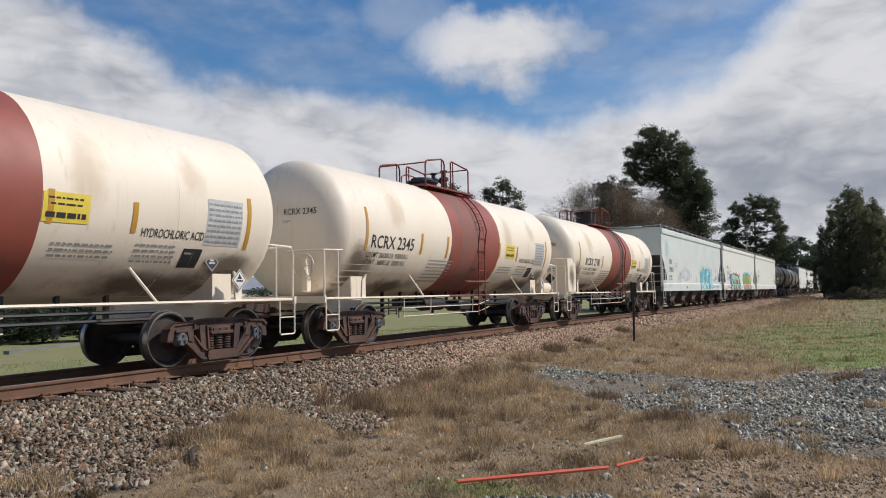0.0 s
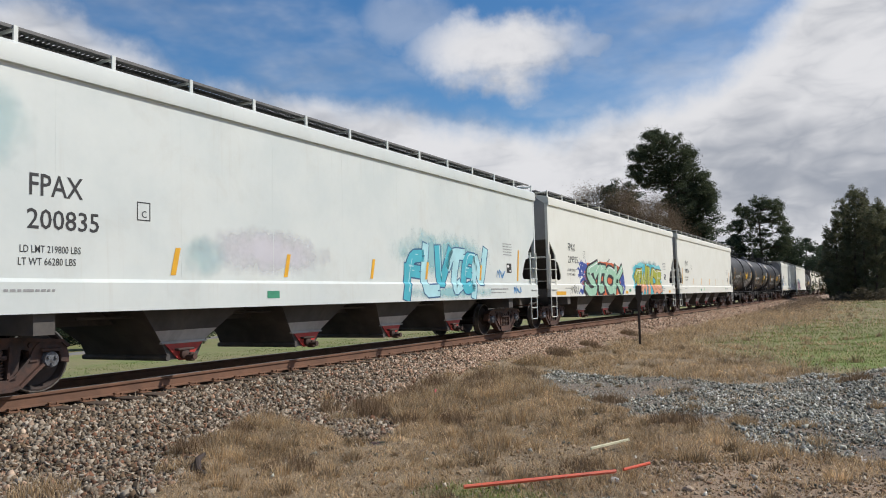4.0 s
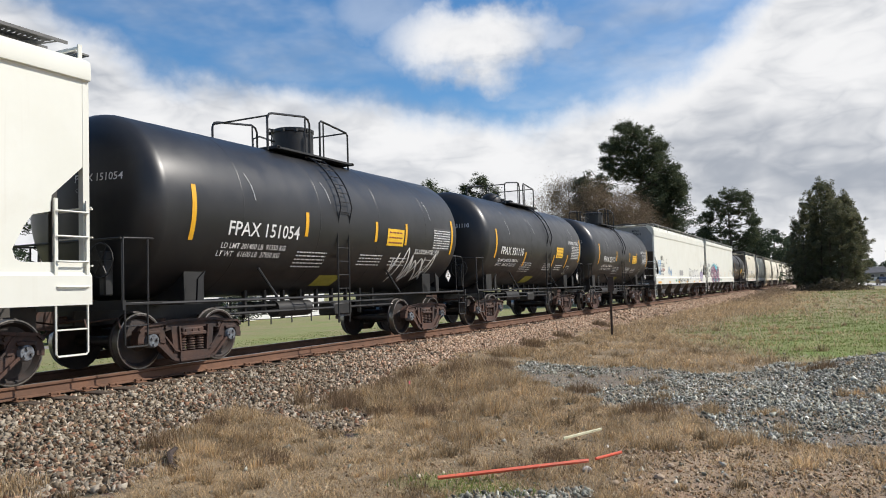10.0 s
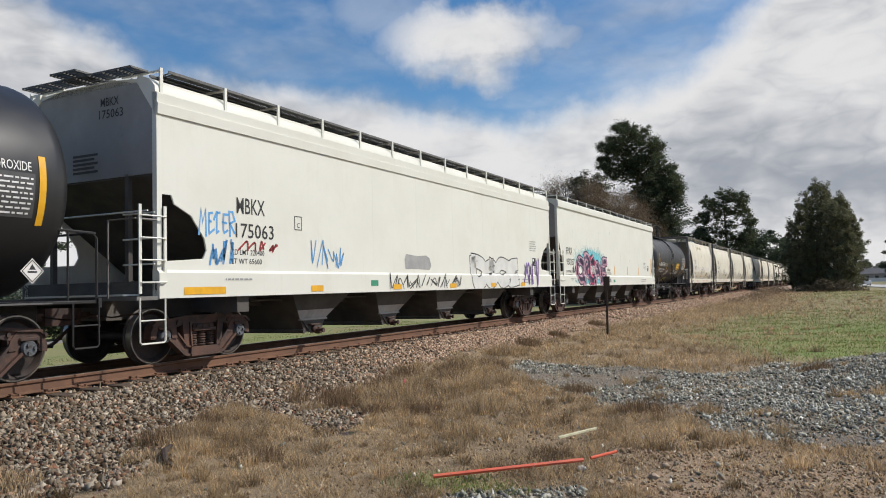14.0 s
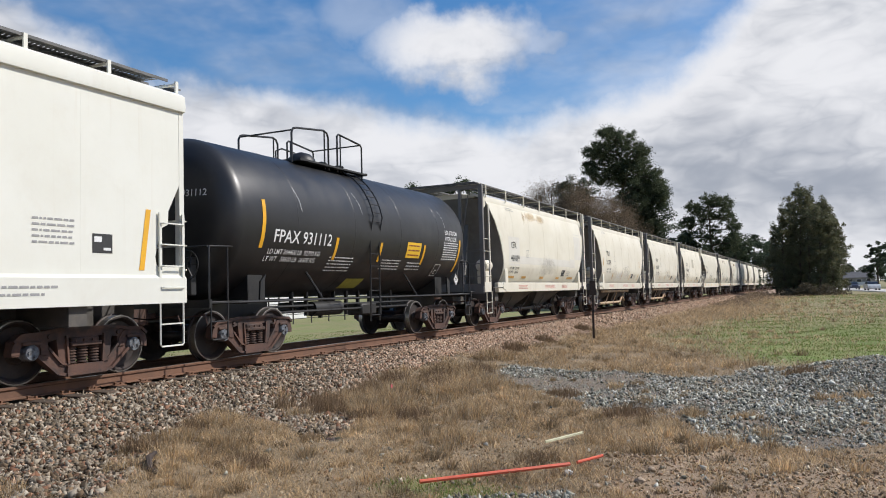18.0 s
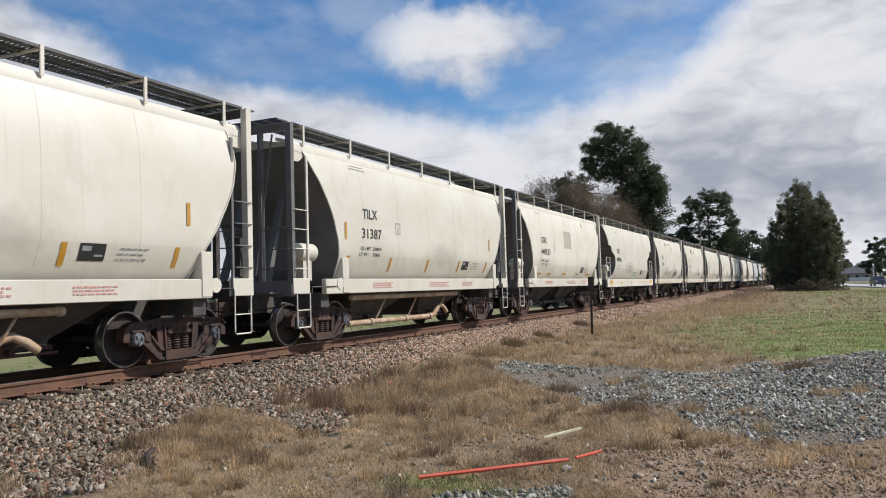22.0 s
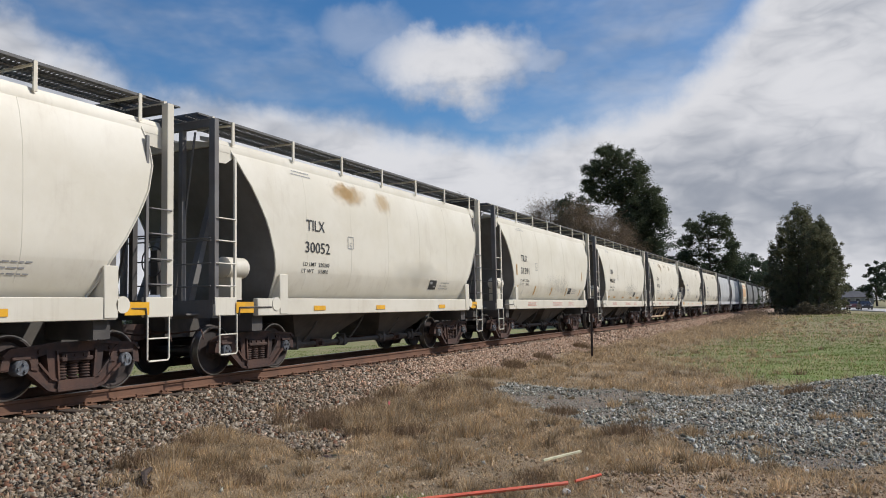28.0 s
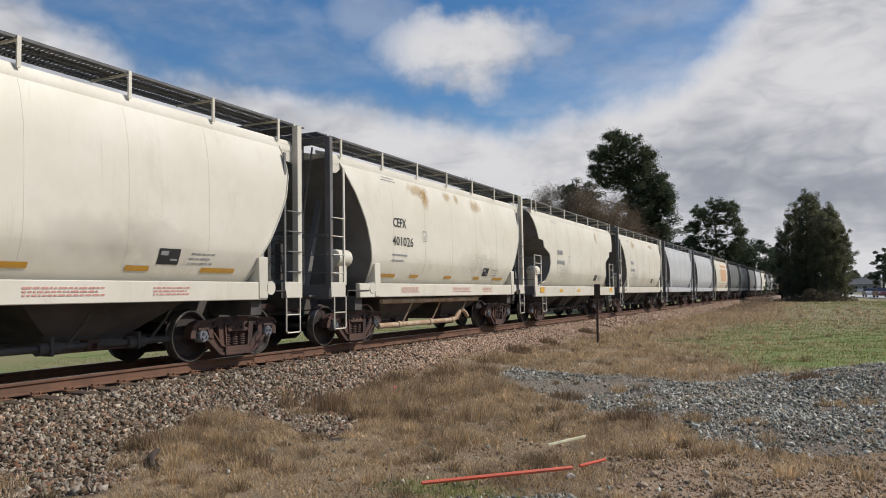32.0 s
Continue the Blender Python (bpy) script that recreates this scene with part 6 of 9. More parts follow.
def piece(car, text, y0, y1, z0, z1, fills, edge, seed, slant=0.2, fat=0.34, rim=0.10, shine=None, shade=None, glows=(), mist=None, split=None, blots=None, ease=True, flames=None, label="large spray-painted graffiti letters"):
    """A large spray-painted piece: mist, ragged glows, dark outline with a drop shade, filled letters that interlock, highlights."""
    rnd = random.Random(seed)
    n, h = len(text), z1 - z0
    w = (y1 - y0 - slant * h) / n

    def lay(name, material, draw, label=""):
        g = G()
        draw(g)
        if g.v:
            tagged(part(name, g, material, car, label), label, kind="stuff")

    if mist:
        for lo, hi, off in ((1.532, z1 + 0.45, 0.0), (1.09, 1.478, 0.05)):
            part("graffiti_overspray", patch(G(), y0 - 0.7, y1 + 0.6, lo, hi, HW + off, None, 0.0004), mist, car)
    for k, (material, out, amp) in enumerate(glows):
        lay("graffiti_glow", material, lambda g: [decal(g, q, 0.0008 + 0.0005 * k) for q in cloudy(y0 - out, y1 + out, z0 - out * 0.8, z1 + out * 0.6 - 0.05 * k, rnd, 44, amp)])
    letters = []
    for i, c in enumerate(text):
        wide, tall = w * rnd.uniform(1.02, 1.2), h * rnd.uniform(0.86, 1.0)
        lines = []
        for line in glyph(c):
            lines.append([(y0 + w * i + u * wide + slant * v * h + rnd.uniform(-0.03, 0.03), z0 + 0.04 * h + v * tall * 0.94 + rnd.uniform(-0.03, 0.03)) for u, v in line])
        letters.append([eased(q) for q in lines] if ease else lines)
    fat = fat * w
    if flames:
        # licking tongues round both ends of the piece
        def lick(g):
            for k in range(80):
                end = k % 2
                a = (y0 - rnd.uniform(-0.3, 0.55)) if end == 0 else (y1 + rnd.uniform(-0.1, 0.45))
                b = rnd.uniform(z0 + 0.05, z1 - 0.15 - (0.35 if end else 0.0)) + (0.3 * (a - y0) if not end else 0)
                l, q, t = rnd.uniform(0.15, 0.40), rnd.uniform(0.04, 0.10), rnd.uniform(0.4, 2.2) if end else rnd.uniform(1.0, 2.9)
                brush(g, [(a, b), (a + l * 0.5 * math.cos(t), b + l * 0.5 * math.sin(t)), (a + l * math.cos(t + 0.6), b + l * math.sin(t + 0.6))], q * 2, 0.0009 + 0.00001 * k, taper=0.1)
        lay("graffiti_flame", flames, lick)
    if shade:
        lay("graffiti_shade", shade, lambda g: [brush(g, [(a - 0.10, b - 0.05) for a, b in line], fat + rim, 0.0020 + 0.00004 * i) for i, l in enumerate(letters) for line in l])
    lay("graffiti_outline", edge, lambda g: [brush(g, line, fat + rim, 0.0026 + 0.00004 * i) for i, l in enumerate(letters) for line in l])
    for j, f in enumerate(fills):
        own = letters if split else [l for i, l in enumerate(letters) if i % len(fills) == j]
        lo, hi = ((split, 9.0) if j == 0 else (0.0, split)) if split else (0.0, 9.0)
        lay("graffiti_fill", f, lambda g: [brush(g, line, fat, 0.0034 + 0.00005 * i + 0.00002 * m, lo, hi) for i, l in enumerate(own) for m, line in enumerate(l)], label if j == 0 else "")
    # thin dark joints where one letter lies over the next
    lay("graffiti_line", edge, lambda g: [brush(g, [(a + fat * 0.52, b) for a, b in line[-3:]], 0.035, 0.0042, taper=0.4) for l in letters for line in l])
    if blots:
        def spots(g):
            for l in letters:
                for line in l:
                    for (a, b), (c, d) in zip(line, line[1:]):
                        u, r = rnd.uniform(0.3, 0.7), rnd.uniform(0.22, 0.40) * fat
                        decal(g, [(a + (c - a) * u + r * math.cos(q) * rnd.uniform(0.6, 1.0), b + (d - b) * u + r * 1.5 * math.sin(q) * rnd.uniform(0.6, 1.0)) for q in [k * 0.8976 for k in range(7)]], 0.0046)
        lay("graffiti_blot", blots, spots)
    if shine:
        lay("graffiti_highlight", shine, lambda g: [brush(g, [(a + fat * 0.36, b + fat * 0.36) for a, b in line[:max(4, len(line) // 2)]], 0.05, 0.0050, taper=0.4) for l in letters for line in l])
        if ease:
            lay("graffiti_highlight", shine, lambda g: [brush(g, [(a - fat * 0.60, b + fat * 0.10) for a, b in line[-3:]], 0.026, 0.0051, taper=0.4) for l in letters for line in l])


def tag(car, text, y0, y1, z0, z1, ink, w, seed):
    """A quick one-colour tag in letters."""
    rnd = random.Random(seed)
    step = (y1 - y0) / len(text)
    g = G()
    for i, c in enumerate(text):
        for line in glyph(c):
            brush(g, [(y0 + step * (i + u * 0.9) + rnd.uniform(-0.02, 0.02), z0 + (z1 - z0) * v + rnd.uniform(-0.02, 0.02)) for u, v in line], w, 0.004 + 0.0001 * i)
    return tagged(part("graffiti_tag", g, ink, car), kind="stuff")


def scribble(car, y0, y1, z0, z1, n, ink, seed, w=0.03, x=HW + 0.006, wrap=None, name="graffiti_tag"):
    """A hand-sprayed tag: looping strokes, no words."""
    rnd = random.Random(seed)
    g = G()
    step, h = (y1 - y0) / n, z1 - z0
    for i in range(n):
        a = y0 + i * step + rnd.uniform(-0.1, 0.1) * step
        tall, sway = rnd.uniform(0.55, 1.05), rnd.uniform(-0.25, 0.45)
        ctrl = [(a + step * rnd.uniform(-0.15, 1.2), z0 + h * (tall * (k % 2) + rnd.uniform(-0.12, 0.25))) for k in range(rnd.randint(3, 6))]
        ctrl = [(p + sway * (q - z0) * step / max(h, 0.1), q) for p, q in ctrl]
        ends = [ctrl[0]] + ctrl + [ctrl[-1]]
        pts = []
        for p0, p1, p2, p3 in zip(ends, ends[1:], ends[2:], ends[3:]):
            for u in (0, 0.2, 0.4, 0.6, 0.8):
                pts.append(tuple(0.5 * (2 * p1[j] + (p2[j] - p0[j]) * u + (2 * p0[j] - 5 * p1[j] + 4 * p2[j] - p3[j]) * u * u + (3 * p1[j] - p0[j] - 3 * p2[j] + p3[j]) * u ** 3) for j in (0, 1)))
        ribbon(g, pts + [ctrl[-1]], w, x, wrap)
    return tagged(part(name, g, ink, car), kind="stuff")


def boxed(car, y, z, ink, wrap=None, x=HW + 0.004, w=0.22, h=0.26):
    """The small framed plate mark."""
    g = G()
    ribbon(g, [(y, z), (y + w, z), (y + w, z + h), (y, z + h), (y, z)], 0.016, x, wrap)
    part("plate_mark", g, ink, car)
    words(car, "C", y + w * 0.33, z + h * 0.15, h * 0.4, ink, wrap, x)


def strip(car, y, z0, z1, w=0.09, wrap=None, x=HW, lean=0.0, material=None):
    g = G()
    if lean:
        flat_poly(g, [(y, z0), (y + w, z0), (y + w + lean, z1), (y + lean, z1)], x + 0.006)
    else:
        patch(g, y, y + w, z0, z1, x, wrap, 0.008, 6)
    return part("reflector", g, material or M_YELLOW, car)


def table(car, y0, y1, z0, z1, ink, ground=None, wrap=None, x=HW, rows=6):
    """A specification panel: framed rows of tiny print."""
    if ground:
        part("spec_panel", patch(G(), y0 - 0.03, y1 + 0.03, z0 - 0.03, z1 + 0.03, x, wrap, 0.004, 5), ground, car)
    h = (z1 - z0) / rows
    bars(car, [(y0, y1, z0 + i * h + h * 0.2) for i in range(rows)], ink, x + 0.006, (lambda z: wrap(z) + 0.003) if wrap else None, h=h * 0.5)


M_AMBER = mat("amber_reflector", (0.55, 0.29, 0.03), (0.48, 0.25, 0.04), 6, 0.4, dirt=(0.4, 0.3, 0.2), dirt_amount=0.5)
M_PLACARD = mat("yellow_warning_panel", (0.80, 0.62, 0.08), (0.72, 0.55, 0.07), 6, 0.45)
M_ORANGEPANEL = mat("orange_warning_panel", (0.82, 0.50, 0.03), (0.74, 0.44, 0.03), 6, 0.45)


def diamond(car, y, z, r, ground, ink, x):
    g = G()
    flat_poly(g, [(y - r, z), (y, z - r), (y + r, z), (y, z + r)], x)
    d = part("placard", g, ground, car)
    g = G()
    ribbon(g, [(y - r * 0.85, z), (y, z - r * 0.85), (y + r * 0.85, z), (y, z + r * 0.85), (y - r * 0.85, z)], 0.012, x + 0.002)
    flat_poly(g, [(y - r * 0.3, z + r * 0.1), (y + r * 0.3, z + r * 0.1), (y, z + r * 0.55)], x + 0.002)
    flat_poly(g, [(y - r * 0.4, z - r * 0.15), (y + r * 0.4, z - r * 0.15), (y + r * 0.4, z), (y - r * 0.4, z)], x + 0.002)
    part("placard_mark", g, ink, d)


def dress_white_tank(car, marks, load, light, o=0.0, name_end=None, shift=0.0, length=14.6):
    R, zc = 1.52, 2.60
    wr = tank_wrap(R, zc)
    if name_end:
        half = (length - 1.5) / 2

        def bow(x, z):
            u = min(math.hypot(x, z - zc) / R, 0.999)
            a = math.asin(u ** (1 / 0.74))
            return -half + 0.55 * (1 - math.cos(a)) - 0.008
        words(car, name_end, 0.15, 2.85, 0.14, M_INKBLACK, width=0.80, face="end", bow=bow)
        words(car, "CAPY", 0.12, 2.68, 0.07, M_INKGREY, width=0.22, face="end", bow=bow)
    if marks:
        words(car, marks, -5.10 + o, 2.17, 0.30, M_INKBLACK, wr, width=1.82)
        words(car, load, -5.2 + o, 1.96, 0.115, M_INKBLACK, wr, width=1.75)
        words(car, light, -5.2 + o, 1.80, 0.115, M_INKBLACK, wr, width=1.70)
    for y, z0, z1 in ((-5.45, 2.1, 3.05), (-2.95, 2.1, 2.60), (-1.60, 2.05, 2.60), (1.70, 2.15, 2.60), (3.05, 2.1, 2.55), (5.45, 1.95, 2.85)):
        strip(car, y + (o if abs(y) < 4 else 0), z0, z1, 0.09, wr, material=M_AMBER)
    bars(car, [(-2.5, -1.2, 1.95 - i * 0.085) for i in range(7)], M_INKGREY, wrap=wr)
    part("warning_panel", patch(G(), 2.25 + shift, 2.95 + shift, 2.17, 2.57, 1, wr, 0.006), M_PLACARD, car, "yellow warning panel with small print")
    bars(car, [(2.32 + shift, 2.88 + shift, 2.48), (2.36 + shift, 2.84 + shift, 2.40)], M_INKBLACK, wrap=lambda z: wr(z) + 0.004, h=0.035)
    bars(car, [(2.30 + shift, 2.90 + shift, 2.23)], M_INKBLACK, wrap=lambda z: wr(z) + 0.004, h=0.10)
    bars(car, [(1.85, 2.85, 1.88 - i * 0.08) for i in range(3)], M_INKGREY, wrap=wr)
    words(car, "HYDROCHLORIC ACID", 3.25, 2.06, 0.14, M_INKBLACK, wr, width=1.25)
    bars(car, [(3.2, 4.0, 1.92 - i * 0.08) for i in range(4)], M_INKGREY, wrap=wr)
    table(car, 4.55, 5.30, 2.02, 2.72, M_INKGREY, M_LABEL, wr, rows=8)
    part("sticker", patch(G(), 4.15, 4.55, 1.62, 1.92, 1, wr, 0.005), M_INKBLACK, car)
    part("sticker_mark", patch(patch(G(), 4.19, 4.34, 1.83, 1.86, 1, wr, 0.008), 4.37, 4.375, 1.66, 1.88, 1, wr, 0.008), M_INKGREY, car)
    diamond(car, 4.85, 1.72, 0.17, M_INKBLACK, M_LABEL, wr(1.72) + 0.03)
    diamond(car, 5.35, 1.42, 0.19, mat("white_placard", (0.74, 0.72, 0.68), None, 6, 0.5), M_INKBLACK, 1.42)
    # rust-brown sooty stain above the leading truck
    soot = stain("brown_soot_stain", (0.13, 0.08, 0.05), 0.6, 1.8)
    for k, (a, b, z0, z1) in enumerate(((-6.2, -4.7, 1.10, 2.35), (-5.2, -2.2, 1.09, 1.55), (2.0, 5.9, 1.09, 1.6), (4.6, 6.1, 1.12, 2.0), (-2.0, 2.4, 1.09, 1.45))):
        part("soot_stain", patch(G(), a, b, z0, z1, 1, wr, 0.0016 + 0.0004 * k, 10), soot, car)
    run = stain("pale_rust_run", (0.62, 0.46, 0.25), 0.2, 2.2)
    for k, (a, b, z0, z1) in enumerate(((1.9, 2.7, 2.2, 3.6), (-4.6, -3.6, 2.5, 3.7), (3.9, 4.6, 2.6, 3.6))):
        part("rust_stain", patch(G(), a, b, z0, z1, 1, wr, 0.0014 + 0.0003 * k, 12), run, car)


def dress_black_tank(car, marks, load, light, o=0.0, sodium=True, tag=False, half=5.3, low=0.0, panel=0.0, tail=0.0, shell=5.775, before=0.0, after=0.0):
    R, zc = 1.56, 2.68
    wr = tank_wrap(R, zc)

    def bow(x, z):
        u = min(math.hypot(x, z - zc) / R, 0.999)
        return -shell + 0.55 * (1 - math.cos(math.asin(u ** (1 / 0.74)))) - 0.008
    words(car, marks, 0.10, 3.02, 0.13, M_INKWHITE, width=0.95, face="end", bow=bow)
    words(car, "CAPY", 0.12, 2.86, 0.07, M_INKGREY, width=0.22, face="end", bow=bow)
    f = -3.65 + o
    near = o - (0.12 if tag else 0.0)
    words(car, marks, f - 0.16, 2.21, 0.26, M_INKWHITE, wr, width=1.98)
    words(car, load, f - 0.26, 1.98, 0.10, M_INKWHITE, wr, width=1.75)
    words(car, light, f - 0.31, 1.84, 0.10, M_INKWHITE, wr, width=1.70)
    for y, z0, z1 in ((-half + 0.58, 2.08, 3.0), (-1.66 + o, 2.28 - low, 2.76 - low), (0.98 + o + before, 2.28 - low, 2.74 - low), (2.50 + near + after, 2.26 - low, 2.78 - low), (half - 0.34, 2.10 - tail, 3.02 - tail)):
        strip(car, y, z0, z1, 0.10, wr)
    part("warning_panel", patch(G(), 1.66 + near, 2.44 + near, 2.22 - panel, 2.62 - panel, 1, wr, 0.006), M_ORANGEPANEL, car, "orange-yellow warning panel with small print")
    bars(car, [(1.74 + near, 2.36 + near, 2.52 - panel - i * 0.12) for i in range(3)], M_MAROON, wrap=lambda z: wr(z) + 0.004, h=0.045)
    table(car, half - 1.38, half - 0.43, 2.22 - panel, 2.74 - panel, M_INKWHITE, mat("dull_spec_panel", (0.07, 0.07, 0.07), None, 8, 0.5), wr, rows=8)
    if sodium:
        if panel:
            words(car, "50% SODIUM", half - 1.30, 2.94 - panel, 0.13, M_INKWHITE, wr, width=0.80)
            words(car, "HYDROXIDE", half - 1.30, 2.76 - panel, 0.13, M_INKWHITE, wr, width=0.76)
        else:
            words(car, "50% SODIUM HYDROXIDE", half - (2.3 if tag else 1.80), 2.06 if tag else 2.80, 0.13, M_INKWHITE, wr, width=1.35)
    bars(car, [(-1.75 + o, -0.75 + o, 1.96 - i * 0.07) for i in range(5)], M_INKWHITE, wrap=wr, h=0.032)
    bars(car, [(0.55 + o, 1.5 + o, 1.96 - i * 0.07) for i in range(4)], M_INKWHITE, wrap=wr, h=0.032)
    bars(car, [(1.9 + o, 2.7 + o, 1.92 - i * 0.08) for i in range(3)], M_INKWHITE, wrap=wr, h=0.036)
    boxed(car, half - 1.6, 1.62, M_INKWHITE, wr, w=0.34, h=0.30)
    diamond(car, half - 0.35, 1.50, 0.17, mat("white_placard", (0.74, 0.72, 0.68), None, 6, 0.5), M_INKBLACK, 1.43)
    # pale scratches
    g = G()
    for y, z in ((-3.3, 3.35), (3.6, 3.45), (-0.9, 3.5)):
        ribbon(g, [(y, z), (y + 0.10, z - 0.22), (y + 0.15, z - 0.48)], 0.014, 0, wr)
    part("scratch", g, M_LABEL, car)
    # yellow-green marked corner under the ladder
    part("step_mark", patch(G(), -0.55 + o, 0.25 + o, 1.30, 1.52, 1, wr, 0.005), mat("dull_yellow_green", (0.42, 0.40, 0.06), None, 6, 0.5), car)
    if tag:
        scribble(car, 1.9, 4.1, 1.45, 2.05, 4, M_INKWHITE, 12, 0.045, wrap=wr)


def dress_long(car, L, marks, number, load, light, y, z, strips=True, ink=None, end=True, places=None, tail=0.0, stencil=6.0, end_y=None, end_at=(0.0, 0.0), print_at=(0.0, 0.0)):
    """Marks on the side and the leading end of a long hopper. y, z: where the marks start."""
    half = L / 2 - 0.55
    ink = ink or M_INKBLACK
    x = HW + 0.004
    words(car, marks, y, z, 0.30, ink, x=x, width=0.76)
    words(car, number, y - 0.03, z - 0.43, 0.27, ink, x=x, width=1.04)
    words(car, load, y - 0.12, z - 0.74, 0.10, ink, x=x, width=0.85)
    words(car, light, y - 0.14, z - 0.90, 0.10, ink, x=x, width=0.80)
    boxed(car, y + 1.65, z - 0.20, ink)
    if end:
        front = end_y or -half + 0.015
        words(car, marks, end_at[0] - 0.1, end_at[1] + 4.02, 0.15, ink, x=front, width=0.42, face="end")
        words(car, number, end_at[0] - 0.14, end_at[1] + 3.82, 0.15, ink, x=front, width=0.56, face="end")
        g = G()
        for i in range(5):
            g.add([(-0.35, front - 0.001, 3.45 - i * 0.07), (0.25 - 0.08 * (i % 2), front - 0.001, 3.45 - i * 0.07), (0.25 - 0.08 * (i % 2), front - 0.001, 3.49 - i * 0.07), (-0.35, front - 0.001, 3.49 - i * 0.07)], [(0, 1, 2, 3)])
        part("small_print", g, ink, car)
    if strips:
        for i, a in enumerate(places or (-half + 1.02, -half + 4.0, -half + 6.6, -half + 9.4, half - 7.25, half - 4.25, half - 1.6)):
            strip(car, a, 1.60, 2.55 if i in (0, 6) else 2.02, 0.10, lean=0.10 if i not in (0, 6) else 0.14)
    table(car, half - 2.6 + print_at[0], half - 1.95 + print_at[0], 2.35 + print_at[1], 2.75 + print_at[1], M_INKGREY, None, rows=5)
    part("sticker", patch(G(), half - 2.35 + tail, half - 2.0 + tail, 1.84, 2.12, HW, None, 0.005), M_INKBLACK, car)
    part("sticker_mark", patch(patch(G(), half - 2.32 + tail, half - 2.19 + tail, 2.0, 2.08, HW, None, 0.008), half - 2.16 + tail, half - 2.03 + tail, 1.88, 1.92, HW, None, 0.008), M_INKWHITE, car)
    part("stencil", patch(G(), -half + stencil + 0.1, -half + stencil + 0.42, 1.22, 1.35, HW + 0.05, None, 0.004), mat("green_stencil", (0.05, 0.28, 0.16), None, 6, 0.5), car)
    bars(car, [(half - 3.6, half - 2.4, 1.34), (half - 3.6, half - 2.6, 1.24), (-half + 1.4, -half + 2.1, 1.36)], M_INKGREY, HW + 0.056)


def dress_small(car, L, marks, number, y=-3.4, z=2.68, slant_strips=False, sill_orange=True, body_bars=False, weights=None, redprint=False, legible=True, spill=0, seed=0, wide=1.0):
    half = L / 2 - 0.55
    wr = lambda q: small_width(q) + 0.004
    rnd = random.Random(seed)
    if legible:
        words(car, marks, y - 0.08, z, 0.24, M_INKBLACK, wr, width=0.66 * wide)
        words(car, number, y - 0.13, z - 0.46, 0.24, M_INKBLACK, wr, width=0.18 * len(number) * wide)
        if weights:
            words(car, "LD LMT  " + weights[0], y - 0.20, z - 0.74, 0.085, M_INKBLACK, wr, width=0.95)
            words(car, "LT WT    " + weights[1], y - 0.24, z - 0.88, 0.085, M_INKBLACK, wr, width=0.95)
        else:
            bars(car, [(y - 0.15, y + 0.65, z - 0.72), (y - 0.15, y + 0.5, z - 0.86)], M_INKGREY, wrap=wr, h=0.06)
    else:
        bars(car, [(y, y + 0.7, z)], M_INKGREY, wrap=wr, h=0.24)
        bars(car, [(y - 0.05, y + 0.95, z - 0.40)], M_INKGREY, wrap=wr, h=0.22)
    boxed(car, y + 1.5, z - 0.28, M_INKGREY, wr)
    sx = 1.565
    if sill_orange:
        for a in (-half + 2.95, -0.62, half - 3.3):
            strip(car, a, 1.16, 1.26, 0.42, x=sx)
        for e in (-1, 1):
            part("reflector", patch(G(), e * (half - 0.78) - 0.24, e * (half - 0.78) + 0.24, 1.14, 1.34, sx, None, 0.006), M_YELLOW, car)
    if body_bars:
        for a, w in ((-3.95, 0.8), (-2.36, 0.46), (-0.30, 0.46), (1.76, 0.46), (3.35, 0.84)):
            strip(car, a, 1.565, 1.645, w, wr, material=M_AMBER)
    if slant_strips:
        for a in (-4.1, -2.13, -0.05, 2.03, 4.15):
            part("reflector", patch(G(), a, a + 0.10, 1.60, 1.93, 1, wr, 0.004, 6), M_AMBER, car)
        for a in (-half + 1.9, half - 1.75):
            strip(car, a, 2.30, 2.68, 0.08, wr, material=M_AMBER)
    if redprint:
        bars(car, [(a, a + w - 0.1 * (k % 2), 1.29 - 0.05 * k) for a, w in ((-half + 3.1, 1.0), (0.0, 1.3), (2.2, 0.8)) for k in range(3)], M_INKRED, sx + 0.004, h=0.036)
    part("sticker", patch(G(), 2.34, 2.79, 1.68, 1.93, 1, wr, 0.004, 5), M_INKBLACK, car)
    part("sticker_mark", patch(patch(G(), 2.38, 2.54, 1.82, 1.89, 1, wr, 0.007, 2), 2.60, 2.75, 1.74, 1.77, 1, wr, 0.007, 2), M_INKGREY, car)
    bars(car, [(3.0, 3.6, 1.70), (3.0, 3.5, 1.78), (3.05, 3.6, 1.86)], M_INKGREY, wrap=wr, h=0.03)
    bars(car, [(-half + 2.3, -half + 3.0, 3.95), (-half + 2.35, -half + 2.95, 4.02)], M_INKGREY, wrap=wr, h=0.03)
    for k in range(spill):
        a, w = rnd.uniform(-3.0, 3.0), rnd.uniform(0.15, 0.9)
        low = rnd.uniform(3.3, 3.85)
        part("spill_stain", patch(G(), a - w, a + w, low, 4.10, 1, wr, 0.001 + 0.0006 * k, 8), stain("rusty_spill_stain", (0.62, 0.41, 0.17), 0.42, 4.5), car)
    for k in range(3):
        a = rnd.uniform(-3.5, 3.0)
        part("dust_stain", patch(G(), a - 1.2, a + 1.2, 1.60, 2.5, 1, wr, 0.0008 + 0.0004 * k, 8), stain("grey_dust_stain", (0.40, 0.37, 0.32), 0.09, 2.5), car)


